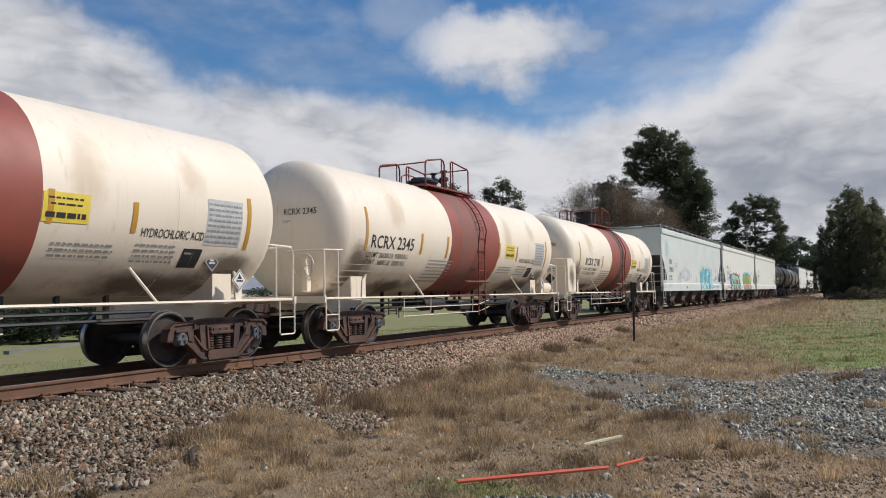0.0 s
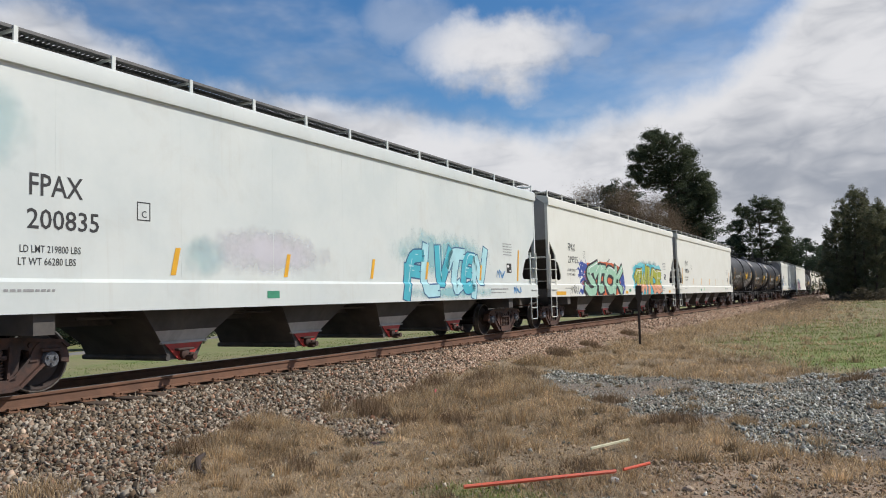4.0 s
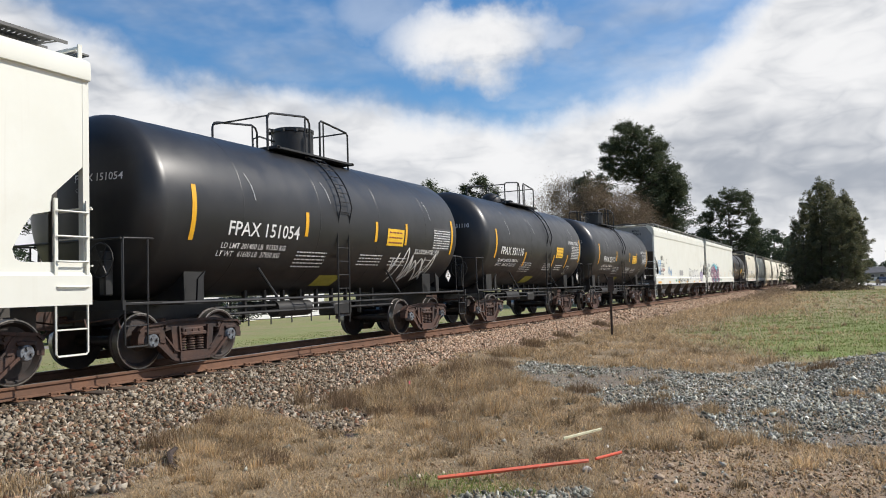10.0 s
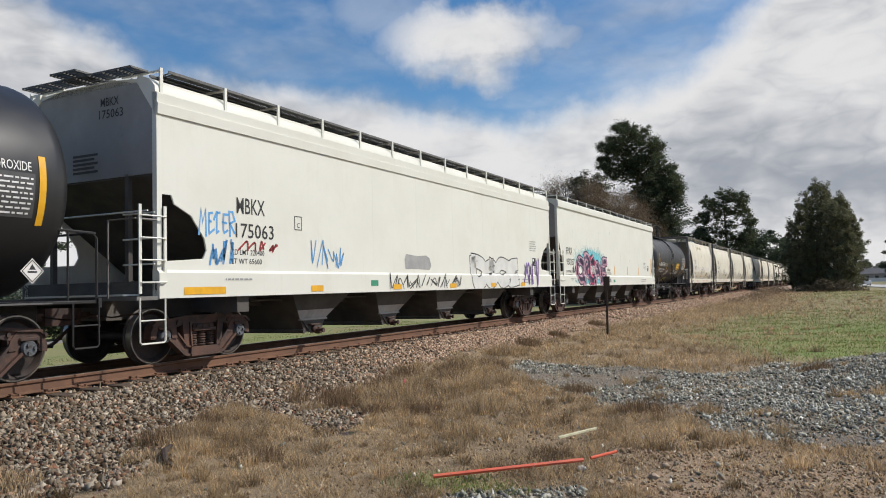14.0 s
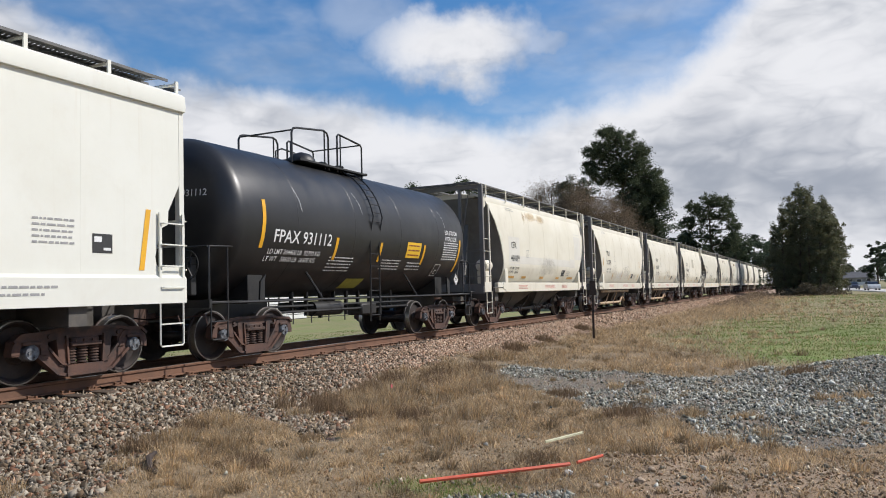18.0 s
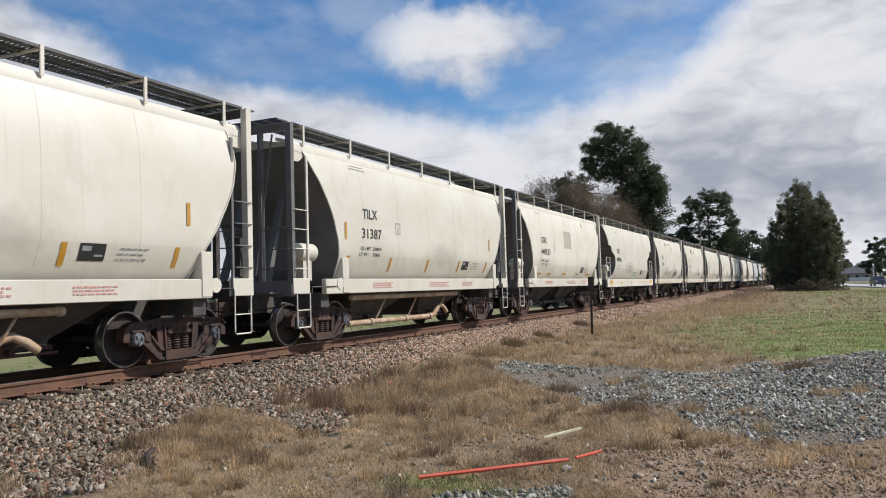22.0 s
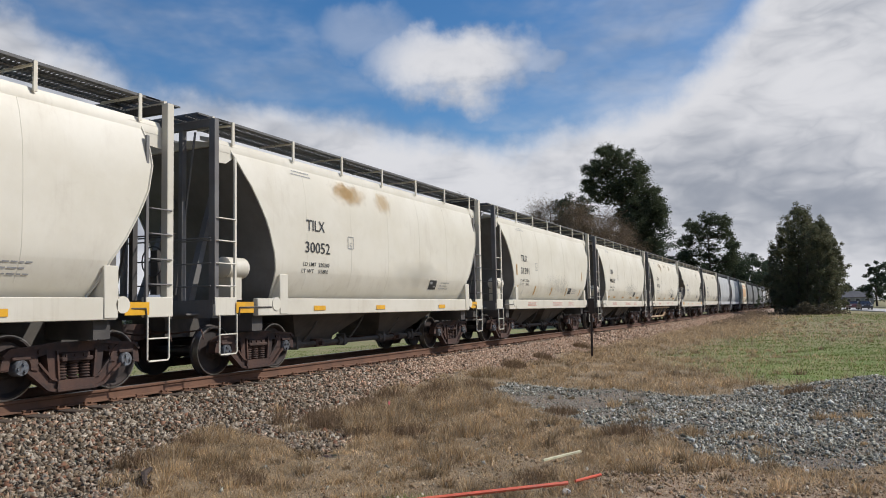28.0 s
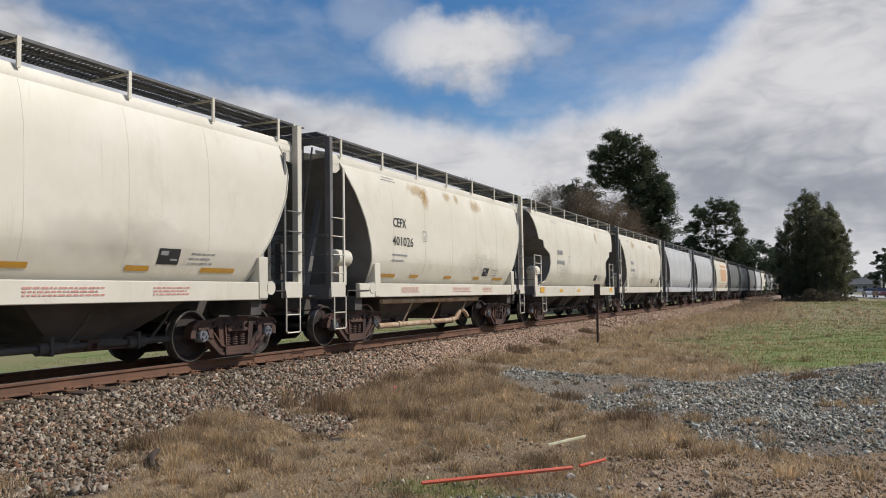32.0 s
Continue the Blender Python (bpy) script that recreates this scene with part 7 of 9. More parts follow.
def dress_train():
    c = [ob for ob, _ in TRAIN]
    dress_white_tank(c[0], None, "", "", shift=-0.62)
    dress_white_tank(c[1], "RCRX 2345", "LD LMT 206200 LB  93500 KG", "LT WT   56800 LB  25800 KG", -0.1, "RCRX 2345", -0.15)
    dress_white_tank(c[2], "RCRX 2700", "LD LMT 218200 LB  98950 KG", "LT WT   67800 LB  30750 KG", 0.42, "RCRX 2700", 0.0, 14.7)
    # half-height head shield on the leading end
    g = G().box(-1.46, 1.46, -6.74, -6.71, 1.10, 2.36, 0.01)
    shield = part("head_shield", g, M_CREAM, c[2], "cream half-height steel head shield")
    for q in (-1, 1):
        part("shield_wing", G().box(*sorted((q * 1.43, q * 1.46)), -6.708, -5.85, 1.10, 2.36, 0.01), M_CREAM, shield)
    g = G()
    g.add([(0.75 - 0.2, -6.745, 1.62), (0.75, -6.745, 1.42), (0.75 + 0.2, -6.745, 1.62), (0.75, -6.745, 1.82)], [(0, 1, 2, 3)])
    part("placard", g, M_INKBLACK, shield, "black diamond placard")
    g = G()
    for i in range(4):
        g.add([(0.5, -6.745, 1.98 - i * 0.04), (0.95 - 0.1 * (i % 2), -6.745, 1.98 - i * 0.04), (0.95 - 0.1 * (i % 2), -6.745, 2.0 - i * 0.04), (0.5, -6.745, 2.0 - i * 0.04)], [(0, 1, 2, 3)])
    tagged(part("small_print", g, M_INKGREY, shield), kind="stuff")
    part("soot_stain", patch(G(), -6.7, -5.87, 1.12, 2.2, 1.46, None, 0.004), stain("brown_soot_stain", (0.13, 0.08, 0.05), 0.6, 1.8), shield)
    g = G().lathe([(6.16, 0.10), (6.20, 0.24), (6.25, 0.24), (6.27, 0.20), (6.31, 0.20), (6.34, 0.10)], "y", 18, at=(1.02, 0, 1.78))
    g.box(0.90, 1.14, 6.02, 6.16, 1.08, 1.95, 0.02)
    g.tube([(1.02, 6.24, 1.56), (1.00, 6.24, 1.30), (0.95, 6.20, 1.10)], 0.018, 5)
    part("brake_winch", g, M_CREAM, c[1], "cream brake winch with chain")
    part("air_reservoir", G().lathe([(5.75, 0.08), (5.80, 0.17), (6.55, 0.17), (6.60, 0.08)], "y", 14, at=(1.12, 0, 1.27)), M_CREAM, c[1])
    part("spill_streak", G().lathe([(0.15, 1.5285), (0.30, 1.5295), (0.62, 1.5295), (0.75, 1.5285)], "y", 72, at=(0, 0, 2.60), close=False), M_SPILL, c[2], "dark spill streak down the band")
    part("spill_streak", G().lathe([(-0.9, 1.5285), (-0.2, 1.529), (0.3, 1.529)], "y", 72, at=(0, 0, 2.60), close=False), mat("brown_grime", (0.20, 0.09, 0.07), (0.27, 0.085, 0.06), 1.2, 0.7), c[1])
    black, orange, blue = spray("black", (0.02, 0.02, 0.022)), spray("orange", (0.62, 0.13, 0.04)), spray("blue", (0.03, 0.07, 0.31))
    teal, green, lime = spray("teal", (0.06, 0.42, 0.50)), spray("sage", (0.33, 0.56, 0.40)), spray("lime", (0.36, 0.38, 0.03))
    salmon, pink, red = spray("salmon", (0.72, 0.33, 0.19)), spray("pink", (0.50, 0.27, 0.33)), spray("crimson", (0.50, 0.03, 0.10))
    aqua, purple = spray("aqua", (0.40, 0.68, 0.71)), spray("purple", (0.26, 0.16, 0.42))
    sky_blue, brick = spray("sky_blue", (0.12, 0.36, 0.68)), spray("brick", (0.42, 0.07, 0.07))
    # pale hopper
    dress_long(c[3], 20.1, "FPAX", "200835", "LD LMT 219800 LBS", "LT WT 66280 LBS", -7.75, 2.60)
    white = spray("white", (0.78, 0.79, 0.76))
    piece(c[3], "FLVTEN", 1.25, 5.6, 1.16, 2.45, [teal, aqua], spray("deep_blue", (0.03, 0.10, 0.20)), 31, 0.15, 0.42, 0.07, mist=stain("faint_aqua_mist", (0.25, 0.62, 0.66), 0.55, 2.2), shine=aqua)
    part("faded_graffiti", patch(G(), -5.2, -1.5, 1.54, 2.5, HW, None, 0.0006), stain("washed_white_paint", (0.74, 0.72, 0.75), 0.8, 1.8), c[3], "washed-out patch of old graffiti")
    part("faded_graffiti", patch(G(), -8.9, -7.6, 2.7, 4.1, HW, None, 0.0006), stain("faint_aqua_drip", (0.45, 0.70, 0.72), 0.35, 1.8), c[3])
    part("faded_graffiti", patch(G(), -5.4, -4.2, 1.54, 2.3, HW, None, 0.0010), stain("faint_aqua_drip", (0.45, 0.70, 0.72), 0.35, 1.8), c[3])
    scribble(c[3], 6.4, 7.0, 1.70, 1.92, 3, sky_blue, 5, 0.035)
    scribble(c[3], 7.55, 8.1, 1.24, 1.40, 3, sky_blue, 6, 0.035, x=HW + 0.056)
    # white hopper with the two large pieces
    dress_long(c[4], 20.1, "FPAX", "219925", "LD LMT 219200", "LT WT 66800", -7.55, 2.73, strips=False, stencil=9.55)
    piece(c[4], "STCK", -5.85, -0.95, 1.10, 2.36, [green], black, 41, 0.24, 0.29, 0.17, shine=white, shade=black, glows=((orange, 0.10, 0.09),), flames=blue)
    piece(c[4], "TWICE", 1.45, 6.15, 1.13, 2.36, [lime, salmon], spray("maroon", (0.06, 0.02, 0.025)), 42, 0.04, 0.46, 0.10, ease=False, shine=white, glows=((spray("pale_teal", (0.20, 0.58, 0.62)), 0.40, 0.10), (teal, 0.30, 0.12)), mist=stain("teal_mist", (0.01, 0.36, 0.42), 1.0, 1.6), split=1.56)
    scribble(c[4], -7.6, -6.6, 1.20, 1.48, 4, M_INKBLACK, 7, 0.022, x=HW + 0.056)
    scribble(c[4], -2.85, -2.55, 2.45, 2.60, 1, M_INKBLACK, 8, 0.04)
    for y in (-9.0, -0.42, 7.9):
        strip(c[4], y, 1.14, 1.26, 0.95 if y < -8 else 0.36, x=HW + 0.05)
    # plain white hopper
    dress_long(c[5], 20.1, "FPAX", "980356", "LD LMT 220400 LBS", "LT WT 65600 LBS", -7.55, 2.73)
    g = G()
    flat_poly(g, [(6.0 + 0.09 * math.cos(q), 1.33 + 0.09 * math.sin(q)) for q in [i * 0.5236 for i in range(12)]], HW + 0.055)
    flat_poly(g, [(-2.2 + 0.11 * math.cos(q), 1.33 + 0.11 * math.sin(q)) for q in [i * 0.5236 for i in range(12)]], HW + 0.055)
    part("round_sticker", g, spray("mint", (0.40, 0.70, 0.42)), c[5])
    # black tanks
    dress_black_tank(c[6], "FPAX 151054", "LD LMT 201400 LB  91350 KG", "LT WT   61600 LB  27950 KG", tag=True)
    dress_black_tank(c[7], "FPAX 931110", "LD LMT 204600 LB  92800 KG", "LT WT   58400 LB  26500 KG", 0.0, half=4.9, low=0.42, shell=5.35, before=0.4, after=0.5)
    dress_black_tank(c[8], "FPAX 151111", "LD LMT 201500 LB  91400 KG", "LT WT   61500 LB  27900 KG")
    dress_black_tank(c[11], "FPAX 931112", "LD LMT 204400 LB  92700 KG", "LT WT   58600 LB  26600 KG", -0.2, half=5.0, low=0.36, panel=0.16, tail=0.36, shell=5.475, before=-0.7, after=0.1)
    # hopper with the rounded shoulder
    bare = set(c[9].children)
    dress_long(c[9], 20.5, "MBKX", "175063", "LD LMT 220400", "LT WT 65600", -7.95, 2.55, strips=False, end_y=-9.74, end_at=(0.42, 0.22))
    tag(c[9], "METER", -8.85, -8.0, 2.12, 2.56, sky_blue, 0.04, 21)
    scribble(c[9], -8.65, -8.0, 1.66, 2.02, 4, sky_blue, 22, 0.045)
    scribble(c[9], -7.9, -6.9, 1.90, 2.05, 4, brick, 23, 0.04)
    scribble(c[9], -5.75, -4.6, 1.65, 2.10, 6, sky_blue, 24, 0.026)
    scribble(c[9], -3.0, 1.4, 1.16, 1.46, 15, M_INKBLACK, 25, 0.022, x=HW + 0.056)
    piece(c[9], "DOCE", 2.0, 5.7, 1.16, 2.0, [spray("hopper_white", (0.68, 0.68, 0.64))], black, 26, 0.1, 0.44, 0.07, label="hollow black spray-painted letters")
    scribble(c[9], 6.3, 7.9, 1.20, 2.0, 3, purple, 27, 0.10, x=HW + 0.056)
    part("painted_over_patch", flat_poly(G(), [(-1.9, 1.62), (-1.2, 1.63), (-0.62, 1.61), (-0.50, 1.72), (-0.60, 1.92), (-0.78, 1.99), (-1.3, 1.96), (-1.86, 2.0), (-1.94, 1.84)], HW + 0.004), mat("grey_cover_paint", (0.36, 0.36, 0.35), None, 4, 0.6), c[9])
    for y, w in ((-9.25, 0.95), (-5.85, 0.4), (-2.6, 0.4), (0.5, 0.4), (3.4, 0.4), (6.0, 0.4)):
        strip(c[9], y, 1.13, 1.25, w, x=HW + 0.05)
    for ob in c[9].children:
        if ob not in bare:
            ob.location.y += 0.2
    # hopper with the pink piece
    dress_long(c[10], 19.0, "FPAX", "950357", "LD LMT 198600 LBS", "LT WT 64400 LBS", -7.88, 2.38, end=False, places=(8.0, -0.4, 2.23, 4.8), tail=0.55, stencil=8.1, print_at=(-0.15, -0.42))
    piece(c[10], "CROAE", -6.75, -2.02, 1.14, 2.40, [pink, pink, red, pink, pink], spray("ink_purple", (0.035, 0.022, 0.055)), 51, 0.12, 0.40, 0.12, mist=stain("aqua_mist", (0.16, 0.62, 0.70), 0.9, 2.2), blots=spray("plum", (0.07, 0.05, 0.10)), shine=spray("pale_pink", (0.66, 0.5, 0.56)))
    for k in range(7):
        g = G()
        brush(g, [(-4.45 + k * 0.10, 1.95), (-4.40 + k * 0.10, 1.62)], 0.05, 0.0056, taper=0.6)
        part("graffiti_tooth", g, white, c[10])
    scribble(c[10], -7.15, -6.75, 1.65, 2.0, 3, M_INKBLACK, 52, 0.025)
    words(c[10], "SOBER", -1.74, 1.75, 0.12, M_INKBLACK, x=HW + 0.008, width=0.58, name="graffiti_words")
    words(c[10], "OCTOBER", -1.66, 1.585, 0.12, M_INKBLACK, x=HW + 0.008, width=0.70, name="graffiti_words")
    scribble(c[10], -1.86, -1.2, 1.24, 1.46, 5, M_INKBLACK, 53, 0.026, x=HW + 0.056)
    # short hoppers
    names = [("CEFX", "401019", 0, 2, 1, 3), ("TILX", "31379", 1, 0, 1, 0), ("TILX", "31387", 1, 0, 1, 0), ("CEFX", "440533", 0, 2, 1, 1), ("CBFX", "400966", 0, 1, 0, 0), ("TILX", "30054", 0, 1, 0, 3), ("TILX", "30052", 0, 1, 0, 4), ("TILX", "31391", 1, 0, 1, 0),
             ("CBFX", "440419", 0, 2, 1, 0), ("CEFX", "401026", 0, 2, 1, 6)]
    for i in range(12, len(c)):
        if i - 12 < len(names):
            a, b, s, o, r, st = names[i - 12]
            dress_small(c[i], 13.35, a, b, slant_strips=bool(s), sill_orange=o == 1, body_bars=o == 2, weights=("229300", "56700") if i == 12 else ("230600", "55400") if i in (13, 14) else ("220400", "56000") if i == 15 else ("230200", "55800") if i in (18, 19, 20) else None, redprint=bool(r), spill=st, seed=i, wide=0.78 if i == 12 else 1.08 if i == 15 else 1.0, y=-3.85 if i == 16 else -3.62 if i in (12, 19) else -3.36, z=2.82 if i != 12 else 2.62)
        elif i < 24:
            dress_small(c[i], 13.35, "", "", legible=False, spill=i % 3, seed=i, sill_orange=i % 2 == 0)
    wr = lambda q: small_width(q) + 0.003
    part("repaint_patch", patch(G(), -3.95, -2.85, 2.00, 3.02, 1, wr, 0.0, 6), mat("grey_cover_paint_pale", (0.645, 0.62, 0.55), (0.61, 0.58, 0.51), 2, 0.6), c[12])
    for a, b, z0, z1 in ((4.2, 5.2, 2.42, 3.56), (3.45, 4.2, 2.05, 2.42), (-2.85, 3.45, 2.08, 2.36)):
        part("repaint_patch", patch(G(), a, b, z0, z1, 1, wr, 0.0, 6), mat("grey_cover_paint_pale", (0.645, 0.62, 0.55), (0.61, 0.58, 0.51), 2, 0.6), c[12])
    part("repaint_patch", patch(G(), -0.34, 0.73, 2.71, 3.44, 1, wr, 0.0, 6), mat("tan_cover_paint", (0.50, 0.46, 0.36), None, 2, 0.6), c[15])
    scribble(c[13], -1.2, 0.6, 1.50, 2.05, 4, mat("white_spray", (0.78, 0.78, 0.76), None, 6, 0.6), 61, 0.03, wrap=wr)
    scribble(c[17], 1.4, 2.6, 1.55, 2.15, 4, mat("dark_green_spray", (0.05, 0.12, 0.08), None, 6, 0.6), 62, 0.06, wrap=wr)
    scribble(c[17], -2.2, 0.4, 1.6, 2.1, 5, mat("faint_rust_spray", (0.60, 0.45, 0.36), None, 6, 0.6), 63, 0.05, wrap=wr)
    part("side_mark", patch(patch(G(), 0.35, 1.15, 1.74, 1.80, 1, wr, 0.002, 2), 0.55, 1.1, 1.60, 1.66, 1, wr, 0.002, 2), mat("green_mark", (0.04, 0.30, 0.16), None, 6, 0.5), c[16])
    part("repaint_patch", patch(G(), -1.0, 4.4, 1.42, 3.9, 1, wr, 0.0, 10), mat("orange_beige_panel", (0.66, 0.42, 0.22), (0.58, 0.36, 0.2), 1.5, 0.6), c[26])


dress_train()
# ---- grass, weeds, trees ----
def blade_mesh(name, px, py, height, width, lean, material, rng, way=None, tone=None):
    """Grass: each blade is a thin bent strip of three faces."""
    n = len(px)
    a = rng.uniform(0, 2 * np.pi, n) if way is None else way
    t = rng.uniform(0, 2 * np.pi, n)
    dx, dy = np.cos(a), np.sin(a)
    wx, wy = np.cos(t) * width / 2, np.sin(t) * width / 2
    pz = ground_z(px, py) - 0.01
    b1, b2 = lean * height * 0.35, lean * height
    v = np.empty((n, 5, 3))
    v[:, 0] = np.stack([px - wx, py - wy, pz], 1)
    v[:, 1] = np.stack([px + wx, py + wy, pz], 1)
    v[:, 2] = np.stack([px - wx * 0.7 + dx * b1, py - wy * 0.7 + dy * b1, pz + height * 0.6], 1)
    v[:, 3] = np.stack([px + wx * 0.7 + dx * b1, py + wy * 0.7 + dy * b1, pz + height * 0.6], 1)
    v[:, 4] = np.stack([px + dx * b2, py + dy * b2, pz + height * np.sqrt(np.clip(1 - (lean * 0.8) ** 2, 0.1, 1))], 1)
    f = np.array([(0, 1, 3), (0, 3, 2), (2, 3, 4)])
    me = raw_mesh(name, v.reshape(-1, 3), (f[None] + (np.arange(n) * 5)[:, None, None]).reshape(-1, 3), material)
    at = me.attributes.new("tone", "FLOAT", "POINT")
    at.data.foreach_set("value", np.repeat(np.ones(n) if tone is None else tone, 5).astype(np.float32))
    return me


def blade_material(name, tones, patchy=False):
    m = stone_material(name, tones, 0.8)
    b = [n for n in m.node_tree.nodes if n.type == "BSDF_PRINCIPLED"][0]
    b.inputs["Specular IOR Level"].default_value = 0.25
    k = m.node_tree
    out = [n for n in k.nodes if n.type == "OUTPUT_MATERIAL"][0]
    thin, both = k.nodes.new("ShaderNodeBsdfTranslucent"), k.nodes.new("ShaderNodeMixShader")
    if patchy:
        # each tussock has a tone of its own
        q, hs, col = k.nodes.new("ShaderNodeAttribute"), k.nodes.new("ShaderNodeHueSaturation"), b.inputs["Base Color"].links[0].from_socket
        q.attribute_name = "tone"
        k.links.new(q.outputs["Fac"], hs.inputs["Value"])
        k.links.new(col, hs.inputs["Color"])
        k.links.new(hs.outputs[0], b.inputs["Base Color"])
    k.links.new(b.inputs["Base Color"].links[0].from_socket, thin.inputs[0])
    both.inputs[0].default_value = 0.35
    k.links.new(b.outputs[0], both.inputs[1])
    k.links.new(thin.outputs[0], both.inputs[2])
    k.links.new(both.outputs[0], out.inputs[0])
    return m


M_STRAW = blade_material("dry_straw_blades", [(0.424, 0.275, 0.14), (0.795, 0.565, 0.31), (0.18, 0.115, 0.061), (0.4, 0.345, 0.25), (0.869, 0.67, 0.414), (0.371, 0.25, 0.126), (0.56, 0.49, 0.375), (0.106, 0.07, 0.04), (0.668, 0.47, 0.257), (0.265, 0.185, 0.09)], True)
M_GREENBLADE = blade_material("short_green_blades", [(0.16, 0.25, 0.045), (0.20, 0.285, 0.06), (0.27, 0.29, 0.10), (0.14, 0.22, 0.04), (0.30, 0.295, 0.125)])
M_WEED = blade_material("brown_weed_stems", [(0.441, 0.314, 0.194), (0.315, 0.23, 0.145), (0.21, 0.137, 0.079), (0.294, 0.196, 0.114), (0.158, 0.103, 0.062), (0.357, 0.245, 0.141)], True)


def build_grass():
    rng = np.random.default_rng(11)

    def field(n, x0, x1, y0, y1):
        return rng.uniform(x0, x1, n), rng.uniform(y0, y1, n)

    # dry grass, thick in tussocks and thin between
    xs, ys, hs = [], [], []
    for n, x0, x1, y0, y1, lo, hi in ((230000, 2.0, 12, 3.6, 13, 0.03, 0.13), (130000, 1.6, 16, 13, 26, 0.06, 0.18), (80000, 1.6, 16, 26, 60, 0.14, 0.34), (40000, 1.6, 19, 60, 112, 0.12, 0.36), (40000, 2.2, 18, -7, 3.6, 0.05, 0.2)):
        x, y = field(n, x0, x1, y0, y1)
        x = x + line_x(y) * (y > 26)
        ba, gr, gn, br = zones(x, y)
        tuft = np.clip(0.52 + 0.5 * bumps(x, y, 0.5, 1.5) + 0.35 * bumps(x, y, 1.7, 8.0) + 0.25 * bumps(x, y, 0.17, 4.0), 0.10, 1)
        tall = np.exp(-(((x - 3.9) / 0.85) ** 2 + ((y - 11.6) / 2.7) ** 2) ** 2)
        p = np.clip(tuft + 0.5 * tall, 0, 1) * (1 - 0.975 * ba * (1 - 0.5 * tall)) * (1 - 0.93 * gr) * (1 - 0.95 * np.sqrt(gn)) * (1 - 0.72 * br)
        if y0 >= 26:
            p = p * (1 - 0.8 * np.clip((x - 5.5 - 0.03 * (y - 26)) / 4.5, 0, 1))
        keep = rng.random(n) < p
        xs.append(x[keep]), ys.append(y[keep])
        hs.append((rng.uniform(lo, hi, n) * (0.4 + 1.0 * tuft + 0.9 * tall))[keep])
    x, y, h = (np.concatenate(q) for q in (xs, ys, hs))
    tagged(new("dry_grass", blade_mesh("dry_grass", x, y, h, 0.0040 + 0.00032 * np.abs(y), rng.uniform(0.6, 1.7, len(x)), M_STRAW, rng, tone=np.clip(1.0 + 0.3 * bumps(x, y, 0.6, 5.5) + 0.25 * bumps(x, y, 2.0, 1.1), 0.5, 1.5))), "dry straw-coloured grass", "grass", kind="stuff")
    # tussocks: blades that spring from one root and arch outwards, each tussock with its own height and tone
    cols = [[], [], [], [], [], []]
    for n, x0, x1, y0, y1, lo, hi, each in ((1500, 2.0, 11.5, 3.4, 14, 0.10, 0.30, 150), (1500, 2.0, 15, 14, 30, 0.14, 0.36, 70), (900, 2.2, 14, 30, 75, 0.2, 0.45, 40)):
        x, y = field(n, x0, x1, y0, y1)
        x = x + line_x(y) * (y > 26)
        ba, gr, gn, br = zones(x, y)
        tall = np.exp(-(((x - 3.9) / 0.95) ** 2 + ((y - 11.4) / 2.9) ** 2) ** 2) + 0.5 * np.exp(-(((x - 3.4) / 0.8) ** 2 + ((y - 6.6) / 0.9) ** 2) ** 2)
        p = np.clip(0.45 + 0.5 * bumps(x, y, 0.9, 2.7) + tall, 0, 1) * (1 - 0.97 * ba) * (1 - 0.9 * gr) * (1 - 0.97 * np.sqrt(gn)) * (1 - 0.8 * br)
        keep = rng.random(n) < p
        x, y, tall = x[keep], y[keep], tall[keep]
        m = len(x)
        hh = rng.uniform(lo, hi, m) * (0.8 + 0.75 * tall)
        rr = hh * rng.uniform(0.35, 0.7, m)
        tone = np.clip(rng.normal(0.98, 0.24, m) + 0.05 * tall, 0.5, 1.5)
        i = np.repeat(np.arange(m), each)
        a, d = rng.uniform(0, 2 * np.pi, len(i)), rng.random(len(i)) ** 0.7
        for c, v in zip(cols, (x[i] + np.cos(a) * d * rr[i], y[i] + np.sin(a) * d * rr[i], hh[i] * rng.uniform(0.45, 1.1, len(i)) * (1 - 0.35 * d), 0.15 + 0.95 * d * rng.uniform(0.4, 1.2, len(i)), a + rng.normal(0, 0.6, len(i)), tone[i] * rng.uniform(0.85, 1.15, len(i)))):
            c.append(v)
    x, y, h, lean, way, tone = (np.concatenate(c) for c in cols)
    tagged(new("tussock_grass", blade_mesh("tussock_grass", x, y, h, 0.0034 + 0.00030 * np.abs(y), lean, M_STRAW, rng, way, tone)), "dry straw-coloured and brown grass tussocks", "grass", kind="stuff")
    # dead straws lying flat between the tussocks
    x, y = field(120000, 2.5, 13, 3.8, 14)
    ba, gr, gn, br = zones(x, y)
    keep = rng.random(len(x)) < (1 - 0.97 * ba) * (1 - 0.9 * gr) * (1 - 0.5 * br)
    x, y = x[keep], y[keep]
    tagged(new("fallen_straw", blade_mesh("fallen_straw", x, y, rng.uniform(0.015, 0.045, len(x)), 0.0045 + 0.0003 * y, rng.uniform(1.5, 4.0, len(x)), M_STRAW, rng)), "dead straw lying flat on the soil", "straw", kind="stuff")
    # short green grass
    x, y = field(100000, 4.5, 22, 17.5, 48)
    ba, gr, gn, br = zones(x, y)
    keep = (rng.random(len(x)) < gn) & (gr < 0.5)
    xf, yf = field(32000, 5, 21, 48, 112)
    kf = rng.random(len(xf)) < 0.25 + 0.75 * np.clip((xf - 6) / 14 + bumps(xf, yf, 6.0, 3.0), 0, 1)
    x, y, keep = np.concatenate([x, xf]), np.concatenate([y, yf]), np.concatenate([keep, kf])
    x2, y2 = field(5000, 6.2, 8.3, 5.2, 6.8)
    g2 = zones(x2, y2)[2]
    k2 = rng.random(len(x2)) < g2
